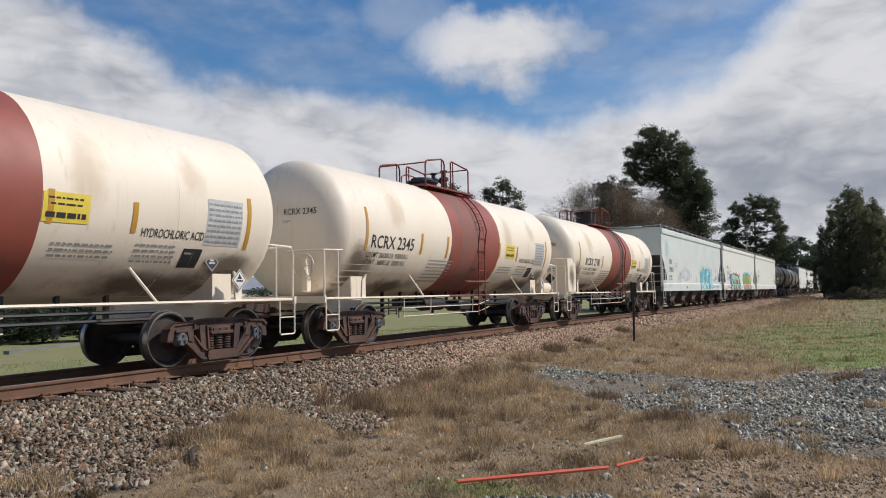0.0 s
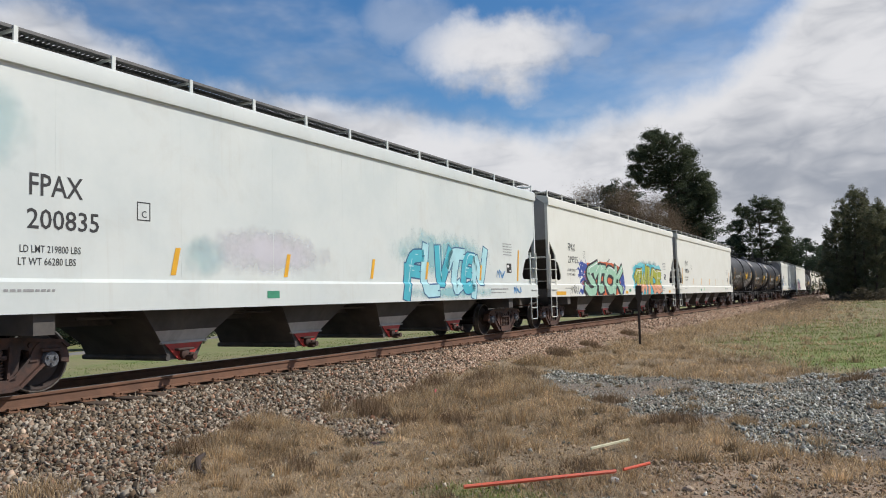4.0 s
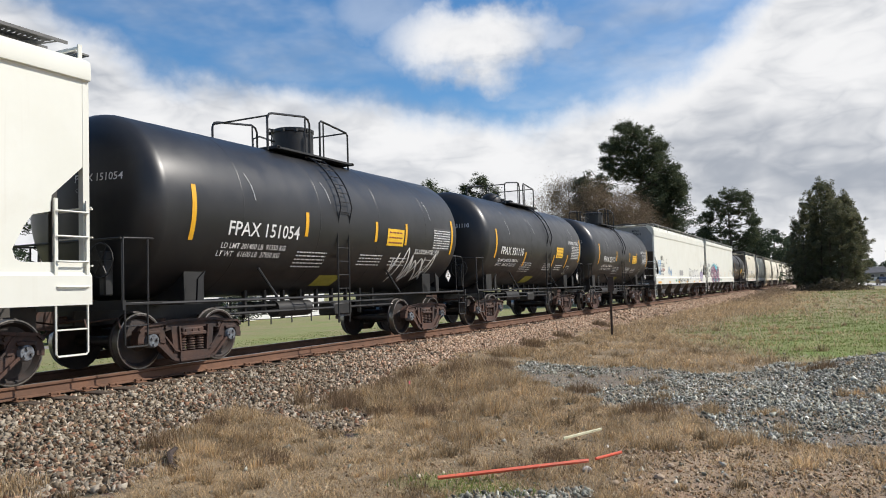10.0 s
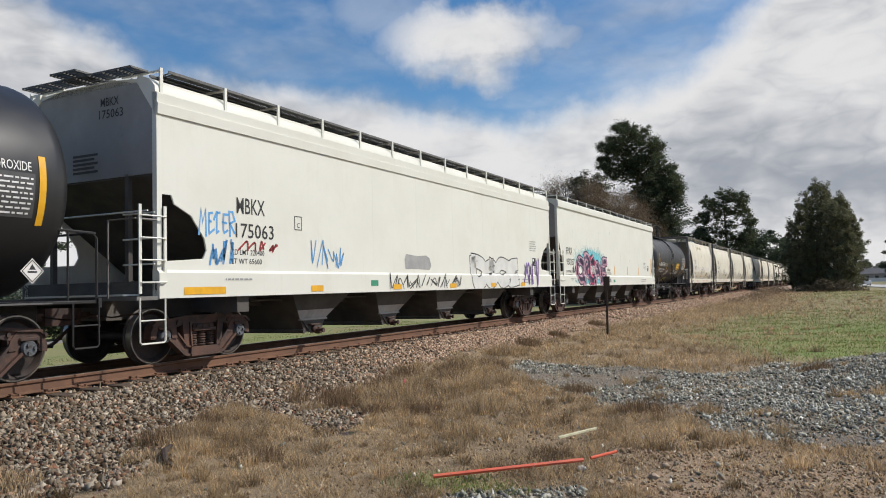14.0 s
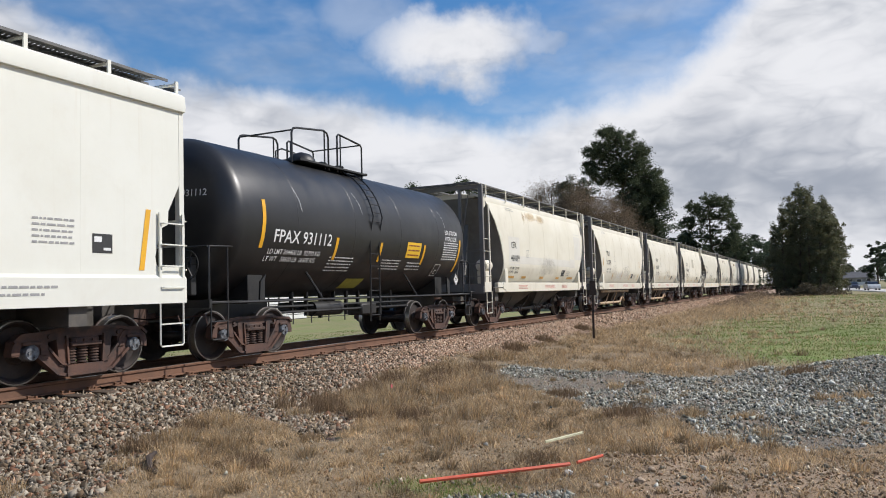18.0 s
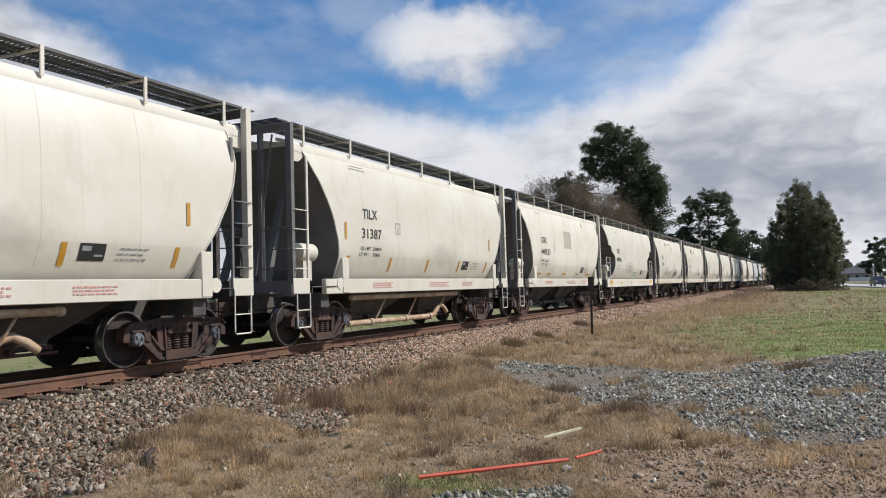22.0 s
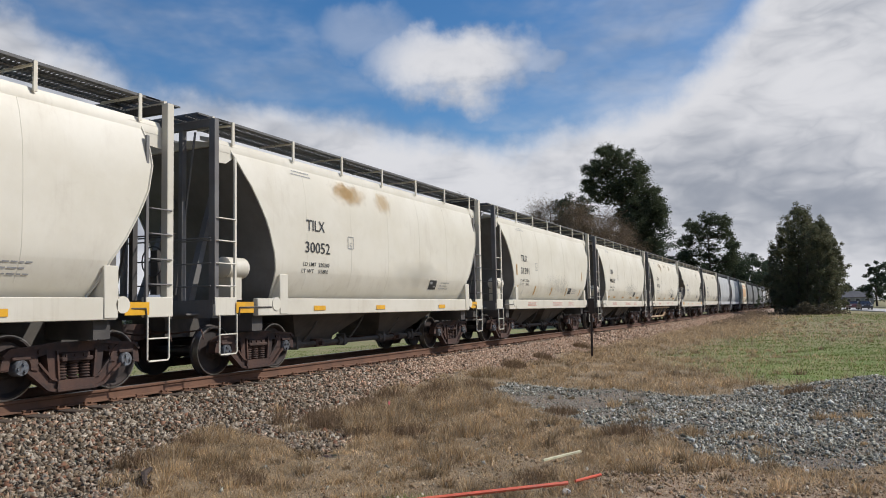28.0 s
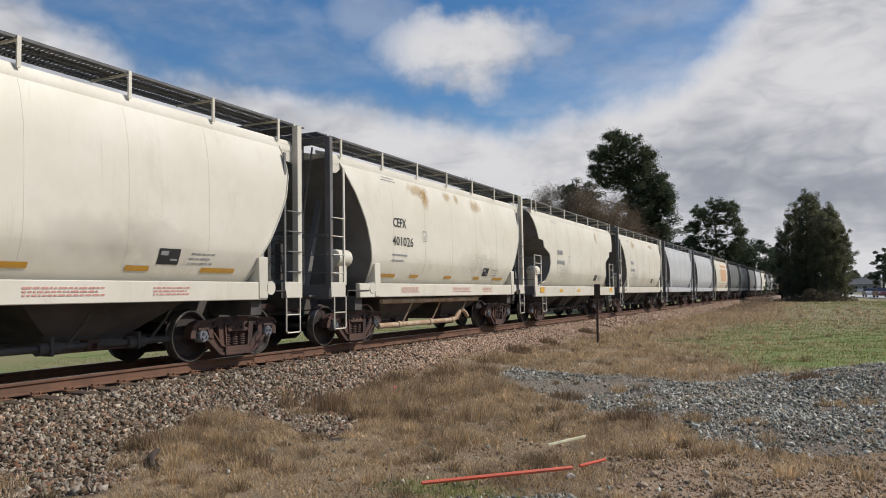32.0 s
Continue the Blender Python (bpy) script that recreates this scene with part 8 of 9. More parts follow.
    x3, y3 = -rng.uniform(4.0, 16, 22000), rng.uniform(2, 46, 22000)
    x, y = np.concatenate([x[keep], x2[k2], x3 + line_x(y3)]), np.concatenate([y[keep], y2[k2], y3])
    tagged(new("green_grass", blade_mesh("green_grass", x, y, rng.uniform(0.03, 0.08, len(x)), 0.007 + 0.0004 * np.abs(y), rng.uniform(0.2, 0.9, len(x)), M_GREENBLADE, rng)), "short patchy green grass", "grass", kind="stuff")
    # tall thin weeds on the far side of the line
    x, y = -rng.uniform(2.7, 4.6, 1500), rng.uniform(1, 50, 1500)
    tagged(new("tall_weeds", blade_mesh("tall_weeds", x + line_x(y), y, rng.uniform(0.12, 0.45, 1500), np.full(1500, 0.010), rng.uniform(0.1, 0.5, 1500), M_WEED, rng)), "thin brown weeds along the far ballast edge", "weeds", kind="stuff")
    # separate tufts of weed
    for tx, ty, r, h, dry in ((2.75, 9.55, 0.20, 0.34, 0), (3.0, 6.55, 0.24, 0.34, 0), (2.85, 7.5, 0.20, 0.26, 0), (2.9, 11.9, 0.22, 0.36, 0), (2.9, 7.0, 0.30, 0.22, 1), (3.1, 10.6, 0.30, 0.34, 1), (2.5, 23.8, 0.36, 0.36, 0), (2.3, 29.4, 0.34, 0.38, 0), (3.5, 5.9, 0.26, 0.20, 1), (3.3, 4.5, 0.32, 0.30, 1), (3.9, 11.0, 0.42, 0.40, 1),
                              (3.4, 14.4, 0.55, 0.45, 1), (7.8, 10.4, 0.34, 0.26, 0), (7.5, 7.4, 0.26, 0.20, 0), (5.7, 9.8, 0.34, 0.36, 1), (5.0, 12.6, 0.40, 0.36, 1), (8.6, 10.6, 0.20, 0.16, 1), (9.9, 14.9, 0.30, 0.20, 0), (3.0, 17.8, 0.50, 0.40, 1), (2.6, 20.6, 0.4, 0.36, 0),
                              (6.4, 12.2, 0.3, 0.22, 0), (4.6, 6.4, 0.3, 0.24, 0), (6.2, 8.2, 0.3, 0.24, 1), (9.3, 10.3, 0.2, 0.14, 1),
                              (3.2, 10.0, 0.34, 0.40, 0), (3.6, 9.5, 0.30, 0.36, 0), (3.15, 11.4, 0.36, 0.42, 0), (2.9, 12.9, 0.36, 0.44, 0), (3.5, 13.6, 0.40, 0.44, 0), (3.9, 12.4, 0.34, 0.40, 0), (4.2, 10.4, 0.34, 0.38, 1), (4.4, 9.2, 0.28, 0.28, 0), (3.9, 14.6, 0.36, 0.40, 0), (4.9, 9.6, 0.3, 0.30, 0), (7.3, 6.75, 0.16, 0.14, 0)):
        n = int(420 * (r / 0.3) ** 1.2)
        a, d = rng.uniform(0, 6.283, n), r * np.sqrt(rng.random(n))
        x, y = tx + d * np.cos(a), ty + d * np.sin(a)
        me = blade_mesh("weed_tuft", x, y, h * rng.uniform(0.45, 1.05, n) * (1 - 0.45 * (d / r) ** 2), np.full(n, 0.006 + 0.0003 * ty), rng.uniform(0.15, 0.8, n), M_STRAW if dry else M_WEED, rng)
        tagged(new("weed_tuft", me), "dry straw-coloured grass tussock" if dry else "brown dried weed tuft on stony ground", "weed", "weed tufts")


build_grass()

M_BARK = mat("grey_brown_bark", (0.11, 0.085, 0.065), (0.06, 0.05, 0.04), 3, 0.95, bump=0.8, bump_scale=12)
M_NEEDLE = blade_material("dark_pine_needles", [(0.052, 0.078, 0.047), (0.091, 0.120, 0.072), (0.036, 0.057, 0.035), (0.124, 0.150, 0.091), (0.068, 0.091, 0.057)])
M_PINE = blade_material("sunlit_pine_needles", [(0.065, 0.088, 0.048), (0.115, 0.140, 0.075), (0.042, 0.060, 0.034), (0.155, 0.170, 0.095), (0.08, 0.10, 0.058)])
M_NEEDLE3 = blade_material("green_brown_pine_needles", [(0.130, 0.150, 0.082), (0.200, 0.205, 0.110), (0.096, 0.112, 0.060), (0.250, 0.220, 0.140), (0.160, 0.165, 0.095)])
M_NEEDLE2 = blade_material("olive_leaves", [(0.10, 0.085, 0.055), (0.14, 0.115, 0.075), (0.07, 0.065, 0.04), (0.17, 0.135, 0.09)])
M_TWIG = blade_material("bare_brown_twigs", [(0.24, 0.175, 0.115), (0.33, 0.25, 0.165), (0.17, 0.125, 0.085)])


def leaf_mesh(name, c, size, material, rng, flat=0.6):
    """Small triangles round the centres c."""
    n = len(c)
    tri = np.array([(-0.5, -0.35, 0), (0.5, -0.3, 0), (0.0, 0.6, 0)])
    v = np.einsum("nij,kj->nki", turns(n, rng), tri) * (size * rng.uniform(0.6, 1.3, n))[:, None, None]
    v[:, :, 2] *= flat
    return raw_mesh(name, (v + c[:, None]).reshape(-1, 3), np.arange(n * 3).reshape(n, 3), material)


def tree(at, height, crown_r, label, rng_seed, first=0.35, leaves=5200, leaf=0.30, material=None, limbs=18, pad=0.30, pads=70, trunk_r=0.28, bare=False, spire=False, flat=0.65, clumps=None):
    rng = np.random.default_rng(rng_seed)
    x, y = at
    z = float(ground_z(np.float64(x), np.float64(y))) - 0.1
    t = thing("tree", label, "tree", m=pose(x, y, z))
    g = G()
    sway = rng.uniform(-0.02, 0.02, 2)
    spine = [(sway[0] * q * height + 0.15 * math.sin(q * 5 + rng_seed), sway[1] * q * height, q * height * 0.96) for q in np.linspace(0, 1, 9)]
    g.tube(spine, [max(trunk_r * (1 - q) ** 0.8, 0.03) for q in np.linspace(0, 1, 9)], 8)
    part("trunk", g, M_BARK, t)
    centres = []
    for i in range(limbs):
        q = first + (0.98 - first) * (i + rng.uniform(-0.3, 0.3)) / limbs
        q = min(max(q, first), 0.97)
        a = i * 2.4 + rng.uniform(-0.5, 0.5)
        w = (q - first) / (1 - first)
        prof = math.sqrt(max(1 - ((w - 0.42) / (0.58 if w > 0.42 else 0.75)) ** 2, 0.03)) if not spire else (1 - w) ** 0.75 * min(1, 0.5 + 2 * w) + 0.06
        reach = crown_r * prof * rng.uniform(0.65, 1.1)
        base = Vector((np.interp(q, np.linspace(0, 1, 9), [s[0] for s in spine]), np.interp(q, np.linspace(0, 1, 9), [s[1] for s in spine]), q * height * 0.96))
        tip = base + Vector((math.cos(a) * reach, math.sin(a) * reach, reach * (rng.uniform(0.0, 0.3) if not spire else rng.uniform(0.2, 0.9))))
        mid = base.lerp(tip, 0.5) + Vector((0, 0, reach * 0.08))
        g = G().tube([base, mid, tip], [trunk_r * 0.32 * (1.1 - q), trunk_r * 0.2 * (1.1 - q), 0.015], 5)
        part("limb", g, M_BARK, t)
        for k in range(max(2, pads // limbs)):
            u = rng.uniform(0.25, 1.05)
            c = base.lerp(tip, u)
            centres.append((c.x + rng.normal() * 0.35, c.y + rng.normal() * 0.35, c.z + rng.normal() * 0.5, rng.uniform(0.6, 1.15) * crown_r * pad))
    if clumps:
        # boughs gathered in clumps: across, height, half width
        centres = []
        across = Vector((math.cos(math.atan2(EYE[0] - x, y)), math.sin(math.atan2(EYE[0] - x, y)), 0))
        for a, up, r in clumps:
            for k in range(int(14 + 18 * r)):
                d = Vector(rng.normal(size=3)).normalized() * r * rng.random() ** 0.4
                far = rng.normal() * crown_r * 0.30
                c = across * (a * 0.92 + d.x) + Vector((-across.y, across.x, 0)) * far
                centres.append((c.x, c.y, up + d.z * 0.8, rng.uniform(0.3, 0.7)))
                if k % 9 == 0:
                    low = min(up - 0.6, height * 0.9)
                    part("limb", G().tube([(np.interp(low / height, np.linspace(0, 0.96, 9), [s[0] for s in spine]), np.interp(low / height, np.linspace(0, 0.96, 9), [s[1] for s in spine]), low), (c.x * 0.6, c.y * 0.6, low + (up - low) * 0.5), (c.x, c.y, up + d.z * 0.72)], [0.09, 0.06, 0.015], 5), M_BARK, t)
    else:
        centres.append((spine[-1][0], spine[-1][1], height * 0.97, crown_r * 0.22))
    cs = np.array(centres)
    if bare:
        # short crooked twigs through every pad, and the fine haze of buds on them
        g = G()
        for cx, cy, cz, r in centres:
            for _ in range(leaves // len(centres)):
                o = Vector((cx, cy, cz)) + Vector(rng.normal(size=3)) * r * 0.45
                d = (o - Vector((0, 0, height * 0.35))).normalized() * 0.6 + Vector(rng.normal(size=3)) * 0.5
                l = r * rng.uniform(0.3, 0.75)
                g.tube([o, o + d * l * 0.5, o + (d + Vector(rng.normal(size=3)) * 0.3) * l], [0.016, 0.012, 0.006], 3, False)
        tagged(part("twig_haze", g, M_TWIG, t), kind="stuff")
        n = leaves * 9
        pick = rng.integers(0, len(cs), n)
        part("crown", leaf_mesh("crown", cs[pick, :3] + rng.normal(size=(n, 3)) * cs[pick, 3:4] * 0.62, np.full(n, 0.085), M_TWIG, rng, 1.0), M_TWIG, t, "brown haze of buds and twig ends")
        return t
    pick = rng.integers(0, len(cs), leaves)
    o = rng.normal(size=(leaves, 3))
    o /= np.linalg.norm(o, axis=1, keepdims=True)
    o *= (np.minimum(np.abs(rng.normal(0, 0.8, (leaves, 1))), 1.5) if clumps else rng.random((leaves, 1)) ** 0.45) * cs[pick, 3:4]
    o[:, 2] *= flat
    part("crown", leaf_mesh("crown", cs[pick, :3] + o, np.full(leaves, leaf), material or M_NEEDLE, rng), material or M_NEEDLE, t)
    return t


def by_angle(az, dist):
    return EYE[0] + dist * math.sin(radians(az)), dist * math.cos(radians(az))


# how the two tall pines carry their boughs: across, height, half width in metres
TALL_PINE = [(-1.6, 20.9, 1.7), (-3.5, 19.3, 1.5), (0.7, 20.2, 1.7), (-4.0, 17.6, 1.4), (-1.4, 18.2, 2.1), (1.4, 17.8, 1.9), (-1.2, 15.8, 1.7), (1.6, 15.4, 1.5), (4.0, 15.9, 0.9),
             (3.1, 13.8, 1.4), (4.7, 12.6, 0.9), (0.6, 13.2, 1.9), (2.6, 11.4, 1.5), (3.8, 9.9, 1.2), (0.6, 10.4, 1.9), (1.6, 8.0, 2.0),
             (-1.9, 21.6, 1.0), (2.3, 19.0, 1.2), (-2.8, 19.6, 1.3), (-3.3, 16.3, 1.3), (-0.2, 17.0, 1.6), (2.7, 16.6, 1.4), (2.2, 14.4, 1.5), (5.0, 13.6, 0.9), (4.6, 14.6, 0.9), (2.3, 12.6, 1.5), (2.4, 9.4, 1.6)]
FAR_PINE = [(0.0, 17.9, 2.1), (-3.1, 16.8, 1.5), (3.0, 17.2, 1.6), (-4.2, 14.0, 1.5), (-1.0, 15.0, 2.2), (3.1, 14.9, 2.1), (4.7, 12.8, 1.2), (-4.5, 11.6, 1.2), (-0.4, 11.6, 2.7), (4.2, 10.2, 1.8), (-3.4, 8.4, 2.2), (1.2, 8.0, 3.0)]

THIN_PINE = [(0.2, 18.0, 1.3), (-1.9, 16.9, 1.2), (2.0, 16.6, 1.3), (-0.6, 15.4, 1.5), (2.6, 14.6, 1.1), (-2.6, 14.2, 1.2), (0.6, 13.2, 1.4)]


def build_trees():
    pine = "tall dark pine with an uneven layered crown"
    tree(by_angle(-11.2, 96), 22.6, 5.3, pine, 1, 0.38, 140000, 0.17, limbs=12, trunk_r=0.4, flat=0.8, material=M_PINE, clumps=TALL_PINE)
    tree(by_angle(-9.6, 97), 15.6, 4.4, pine, 2, 0.25, 26000, 0.22, limbs=30, pads=150, pad=0.21)
    tree(by_angle(-10.3, 102), 11.5, 3.6, pine, 14, 0.15, 14000, 0.30, limbs=22, pads=110)
    tree(by_angle(-14.9, 104), 18.0, 3.9, "dark broad evergreen with a rounded crown", 3, 0.40, 24000, 0.24, M_NEEDLE, limbs=30, pads=150, pad=0.26)
    tree(by_angle(-16.7, 92), 14.8, 4.6, "bare brown winter tree with fine twigs", 4, 0.25, 5200, bare=True, limbs=18, pads=100)
    tree(by_angle(-14.2, 88), 13.8, 4.8, "bare brown winter tree with fine twigs", 5, 0.22, 5200, bare=True, limbs=18, pads=100)
    tree(by_angle(-12.2, 86), 11.2, 4.2, "bare brown winter tree with fine twigs", 15, 0.20, 4600, bare=True, limbs=18, pads=90)
    tree(by_angle(-5.3, 150), 19.2, 5.8, pine, 6, 0.32, 56000, 0.24, limbs=12, trunk_r=0.4, flat=0.8, material=M_PINE, clumps=FAR_PINE)
    tree(by_angle(-6.9, 150), 12.6, 4.4, pine, 7, 0.20, 7000, 0.42, limbs=16, pads=64)
    tree(by_angle(-3.7, 155), 12.0, 4.6, pine, 16, 0.15, 7000, 0.42, limbs=16, pads=64)
    tree(by_angle(-2.4, 190), 13.0, 4.2, pine, 8, 0.4, 5000, 0.42, limbs=14, pads=50)
    tree(by_angle(-23.3, 110), 19.2, 4.2, "thin-crowned pine with gaps", 9, 0.45, 12000, 0.22, limbs=10, flat=0.8, material=M_PINE, clumps=THIN_PINE)
    tree(by_angle(-26.9, 105), 17.8, 4.6, "thin-crowned pine with gaps", 10, 0.45, 12000, 0.22, limbs=10, flat=0.8, material=M_PINE, clumps=[(-a, b - 1.4, c) for a, b, c in THIN_PINE])
    tree(by_angle(-54.3, 75), 12.6, 3.4, "thin-crowned pine with gaps", 12, 0.40, 3200, 0.3, limbs=14, pads=34)
    for az, d, h, r, seed in ((-0.6, 118, 12.6, 2.0, 21), (-0.05, 122, 14.8, 1.9, 22), (0.45, 120, 16.6, 2.0, 23), (0.95, 117, 15.4, 2.0, 24), (1.4, 126, 15.8, 2.1, 25), (0.2, 126, 14.0, 2.0, 26), (1.85, 121, 14.4, 2.1, 27), (-1.15, 124, 10.4, 1.7, 28),
                              (2.15, 119, 13.6, 2.0, 29), (2.75, 122, 10.8, 1.7, 30), (1.1, 123, 14.2, 2.0, 35), (2.5, 125, 12.6, 1.9, 36), (1.6, 115, 12.4, 2.1, 37), (2.3, 116, 11.2, 1.9, 38)):
        tree(by_angle(az, d), h, r, "dense dark pine in a trackside clump", seed, 0.09, 11500, 0.20, material=M_NEEDLE3, limbs=34, pads=136, trunk_r=0.16, pad=0.26, spire=True, flat=1.0)
    for az, d, h, r, seed in ((5.0, 232, 12, 3.4, 41), (3.2, 352, 8.5, 5, 42), (4.3, 350, 7.5, 5, 43), (6.6, 210, 14, 5, 31), (7.6, 205, 12, 5, 32), (5.6, 260, 10, 4, 33), (8.8, 200, 15, 5.5, 34)):
        tree(by_angle(az, d), h, r, "dark bushy tree beside the road", seed, 0.2, 2600, 0.6, limbs=14, pads=45)
    # far woods behind the line
    rng = np.random.default_rng(77)
    n = 26000
    az = rng.uniform(-9.5, 1.0, n)
    d = rng.uniform(215, 250, n)
    top = 9.5 + 2.2 * np.sin(az * 3.1) + 1.5 * np.sin(az * 7.7 + 1) + 0.8 * np.sin(az * 17)
    zz = -2 + rng.random(n) ** 0.7 * (top + 2)
    c = np.stack([EYE[0] + d * np.sin(np.radians(az)), d * np.cos(np.radians(az)), zz - 1.0], 1)
    tagged(new("far_woods", leaf_mesh("far_woods", c, np.full(n, 1.1), M_NEEDLE, rng, 0.9)), "dark distant woods beyond the line", "woods", kind="stuff")
    # undergrowth at the foot of the clump
    n = 9000
    az, d = np.clip(rng.normal(0.9, 0.95, n), -1.6, 3.4), rng.uniform(110, 124, n)
    x, y = EYE[0] + d * np.sin(np.radians(az)), d * np.cos(np.radians(az))
    c = np.stack([x, y, ground_z(x, y) + rng.random(n) ** 2.0 * (0.9 + 1.0 * np.abs(np.sin(az * 2.3))) * np.clip(1.2 - np.abs(az - 0.9) / 2.6, 0.15, 1)], 1)
    # dry brush that thickens along the line towards the clump
    m = 7000
    y = rng.uniform(66, 120, m)
    x = line_x(y) + 2.3 + np.abs(rng.normal(0, 1.6, m))
    e = np.stack([x, y, ground_z(x, y) + rng.random(m) ** 2.2 * np.clip((y - 58) / 45, 0.1, 1.2) * (0.7 + 0.5 * bumps(x, y, 2.5, 4.0))], 1)
    tagged(new("brush", leaf_mesh("brush", e, np.full(m, 0.16), M_TWIG, rng)), "low dry grey-brown brush beside the ballast", "brush", kind="stuff")
    tagged(new("undergrowth", leaf_mesh("undergrowth", c, np.full(n, 0.26), M_NEEDLE2, rng)), "brushy undergrowth at the foot of the pines", "undergrowth", kind="stuff")


build_trees()

# ---- things lying and standing by the line ----
M_REDSTAKE = mat("orange_red_plastic", (0.78, 0.13, 0.06), (0.62, 0.10, 0.05), 5, 0.5, dirt=(0.35, 0.2, 0.12), dirt_amount=0.4)
M_PALEWOOD = mat("pale_split_wood", (0.72, 0.68, 0.45), (0.58, 0.55, 0.36), 9, 0.7)
M_POST = mat("dark_brown_post_wood", (0.055, 0.036, 0.026), (0.035, 0.025, 0.02), 6, 0.8, bump=0.3)


def gz(x, y):
    return float(ground_z(np.float64(x), np.float64(y)))


def build_small():
    ob = thing("survey_stake", "orange-red plastic survey stake lying broken in the grass", "stake")
    pts = [(6.90, 5.94), (7.95, 6.96)]
    part("pole", G().tube([(x, y, gz(x, y) + 0.085) for x, y in pts], 0.018, 8), M_REDSTAKE, ob)
    part("tip", G().tube([(8.00, 7.04, gz(8.0, 7.04) + 0.09), (8.18, 7.30, gz(8.18, 7.3) + 0.10)], 0.015, 8), M_REDSTAKE, ob)
    ob = new("wood_lath", G().tube([(7.40, 7.97, gz(7.4, 7.97) + 0.07), (7.69, 8.44, gz(7.69, 8.44) + 0.09)], 0.016, 5).mesh("wood_lath", M_PALEWOOD))
    tagged(ob, "pale yellowish split wooden lath lying on dry grass", "lath")
    x, y = 3.82, 24.9
    z = gz(x, y)
    ob = thing("marker_post", "slim dark brown wooden marker post with a narrow plate", "post", m=pose(x, y, z, 0, 0.8, 20))
    part("pole", G().box(-0.035, 0.035, -0.03, 0.03, -0.2, 1.95, 0.006), M_POST, ob)
    part("plate", G().box(-0.10, 0.10, -0.042, -0.032, 1.52, 2.0, 0.004), M_POST, ob)
    rnd = random.Random(9)
    for x, y, r, c in ((9.95, 8.75, 0.055, "w"), (8.6, 6.9, 0.05, "t"), (7.95, 6.9, 0.05, "w"), (8.3, 6.5, 0.045, "t"), (8.65, 7.2, 0.04, "t"), (6.35, 7.3, 0.03, "w")):
        g = G()
        bm = bmesh.new()
        bmesh.ops.create_icosphere(bm, subdivisions=2, radius=r)
        for q in bm.verts:
            q.co = q.co * rnd.uniform(0.82, 1.1)
            q.co.z *= 0.6
        g.add([q.co[:] for q in bm.verts], [[k.index for k in f.verts] for f in bm.faces])
        bm.free()
        m = mat("chalky_white_stone", (0.66, 0.64, 0.60), (0.5, 0.48, 0.44), 20, 0.9, bump=0.4) if c == "w" else mat("tan_stone", (0.42, 0.32, 0.22), (0.3, 0.23, 0.16), 20, 0.9, bump=0.4)
        ob = new("stone", g.mesh("stone", m, 25))
        ob.matrix_basis = pose(x, y, gz(x, y) + r * 0.4, 0, 0, rnd.uniform(0, 360))
        tagged(ob, "chalky white loose stone on soil" if c == "w" else "tan loose stone on bare soil", "stone", "loose stones")
    x, y = 4.05, 10.6
    ob = thing("marker_flag", "tiny faded red marker flag on a wire in the grass", "flag", m=pose(x, y, gz(x, y)))
    part("wire", G().tube([(0, 0, 0), (0, 0, 0.36)], 0.003, 4), M_SPIKE, ob)
    part("flag", G().box(-0.002, 0.002, 0, 0.06, 0.26, 0.31), mat("faded_red_plastic", (0.45, 0.10, 0.10), (0.36, 0.08, 0.08), 5, 0.6), ob)
    g = G().tube([(3.52, 6.25, gz(3.5, 6.2) + 0.08), (3.62, 6.05, gz(3.6, 6.0) + 0.07), (3.85, 5.85, gz(3.85, 5.85) + 0.05), (4.15, 5.70, gz(4.15, 5.7) + 0.03)], [0.02, 0.04, 0.03, 0.015], 7)
    tagged(new("fallen_branch", g.mesh("fallen_branch", M_POST)), "dark rotten fallen branch half sunk in grass", "branch")


build_small()
# ---- beyond the line: yard, buildings, hedge; and the road on the near side ----
M_WALLWHITE = mat("white_metal_siding", (0.74, 0.74, 0.73), (0.68, 0.68, 0.67), 0.6, 0.5, bump=0.1)
M_BARNRED = mat("barn_red_siding", (0.20, 0.03, 0.028), (0.14, 0.025, 0.025), 0.8, 0.6)
M_ROOFGREY = mat("grey_roof_sheet", (0.28, 0.29, 0.31), (0.22, 0.23, 0.25), 0.8, 0.6)
M_DARKGLASS = mat("dark_window_glass", (0.02, 0.022, 0.025), (0.03, 0.03, 0.033), 2, 0.15)
M_FENCE = mat("dark_fence_pipe", (0.05, 0.045, 0.04), None, 5, 0.6)
M_CONCRETE = mat("pale_concrete", (0.55, 0.53, 0.49), (0.46, 0.44, 0.41), 0.7, 0.85)
M_ROAD = mat("grey_road_surface", (0.20, 0.195, 0.19), (0.15, 0.148, 0.145), 0.5, 0.9)


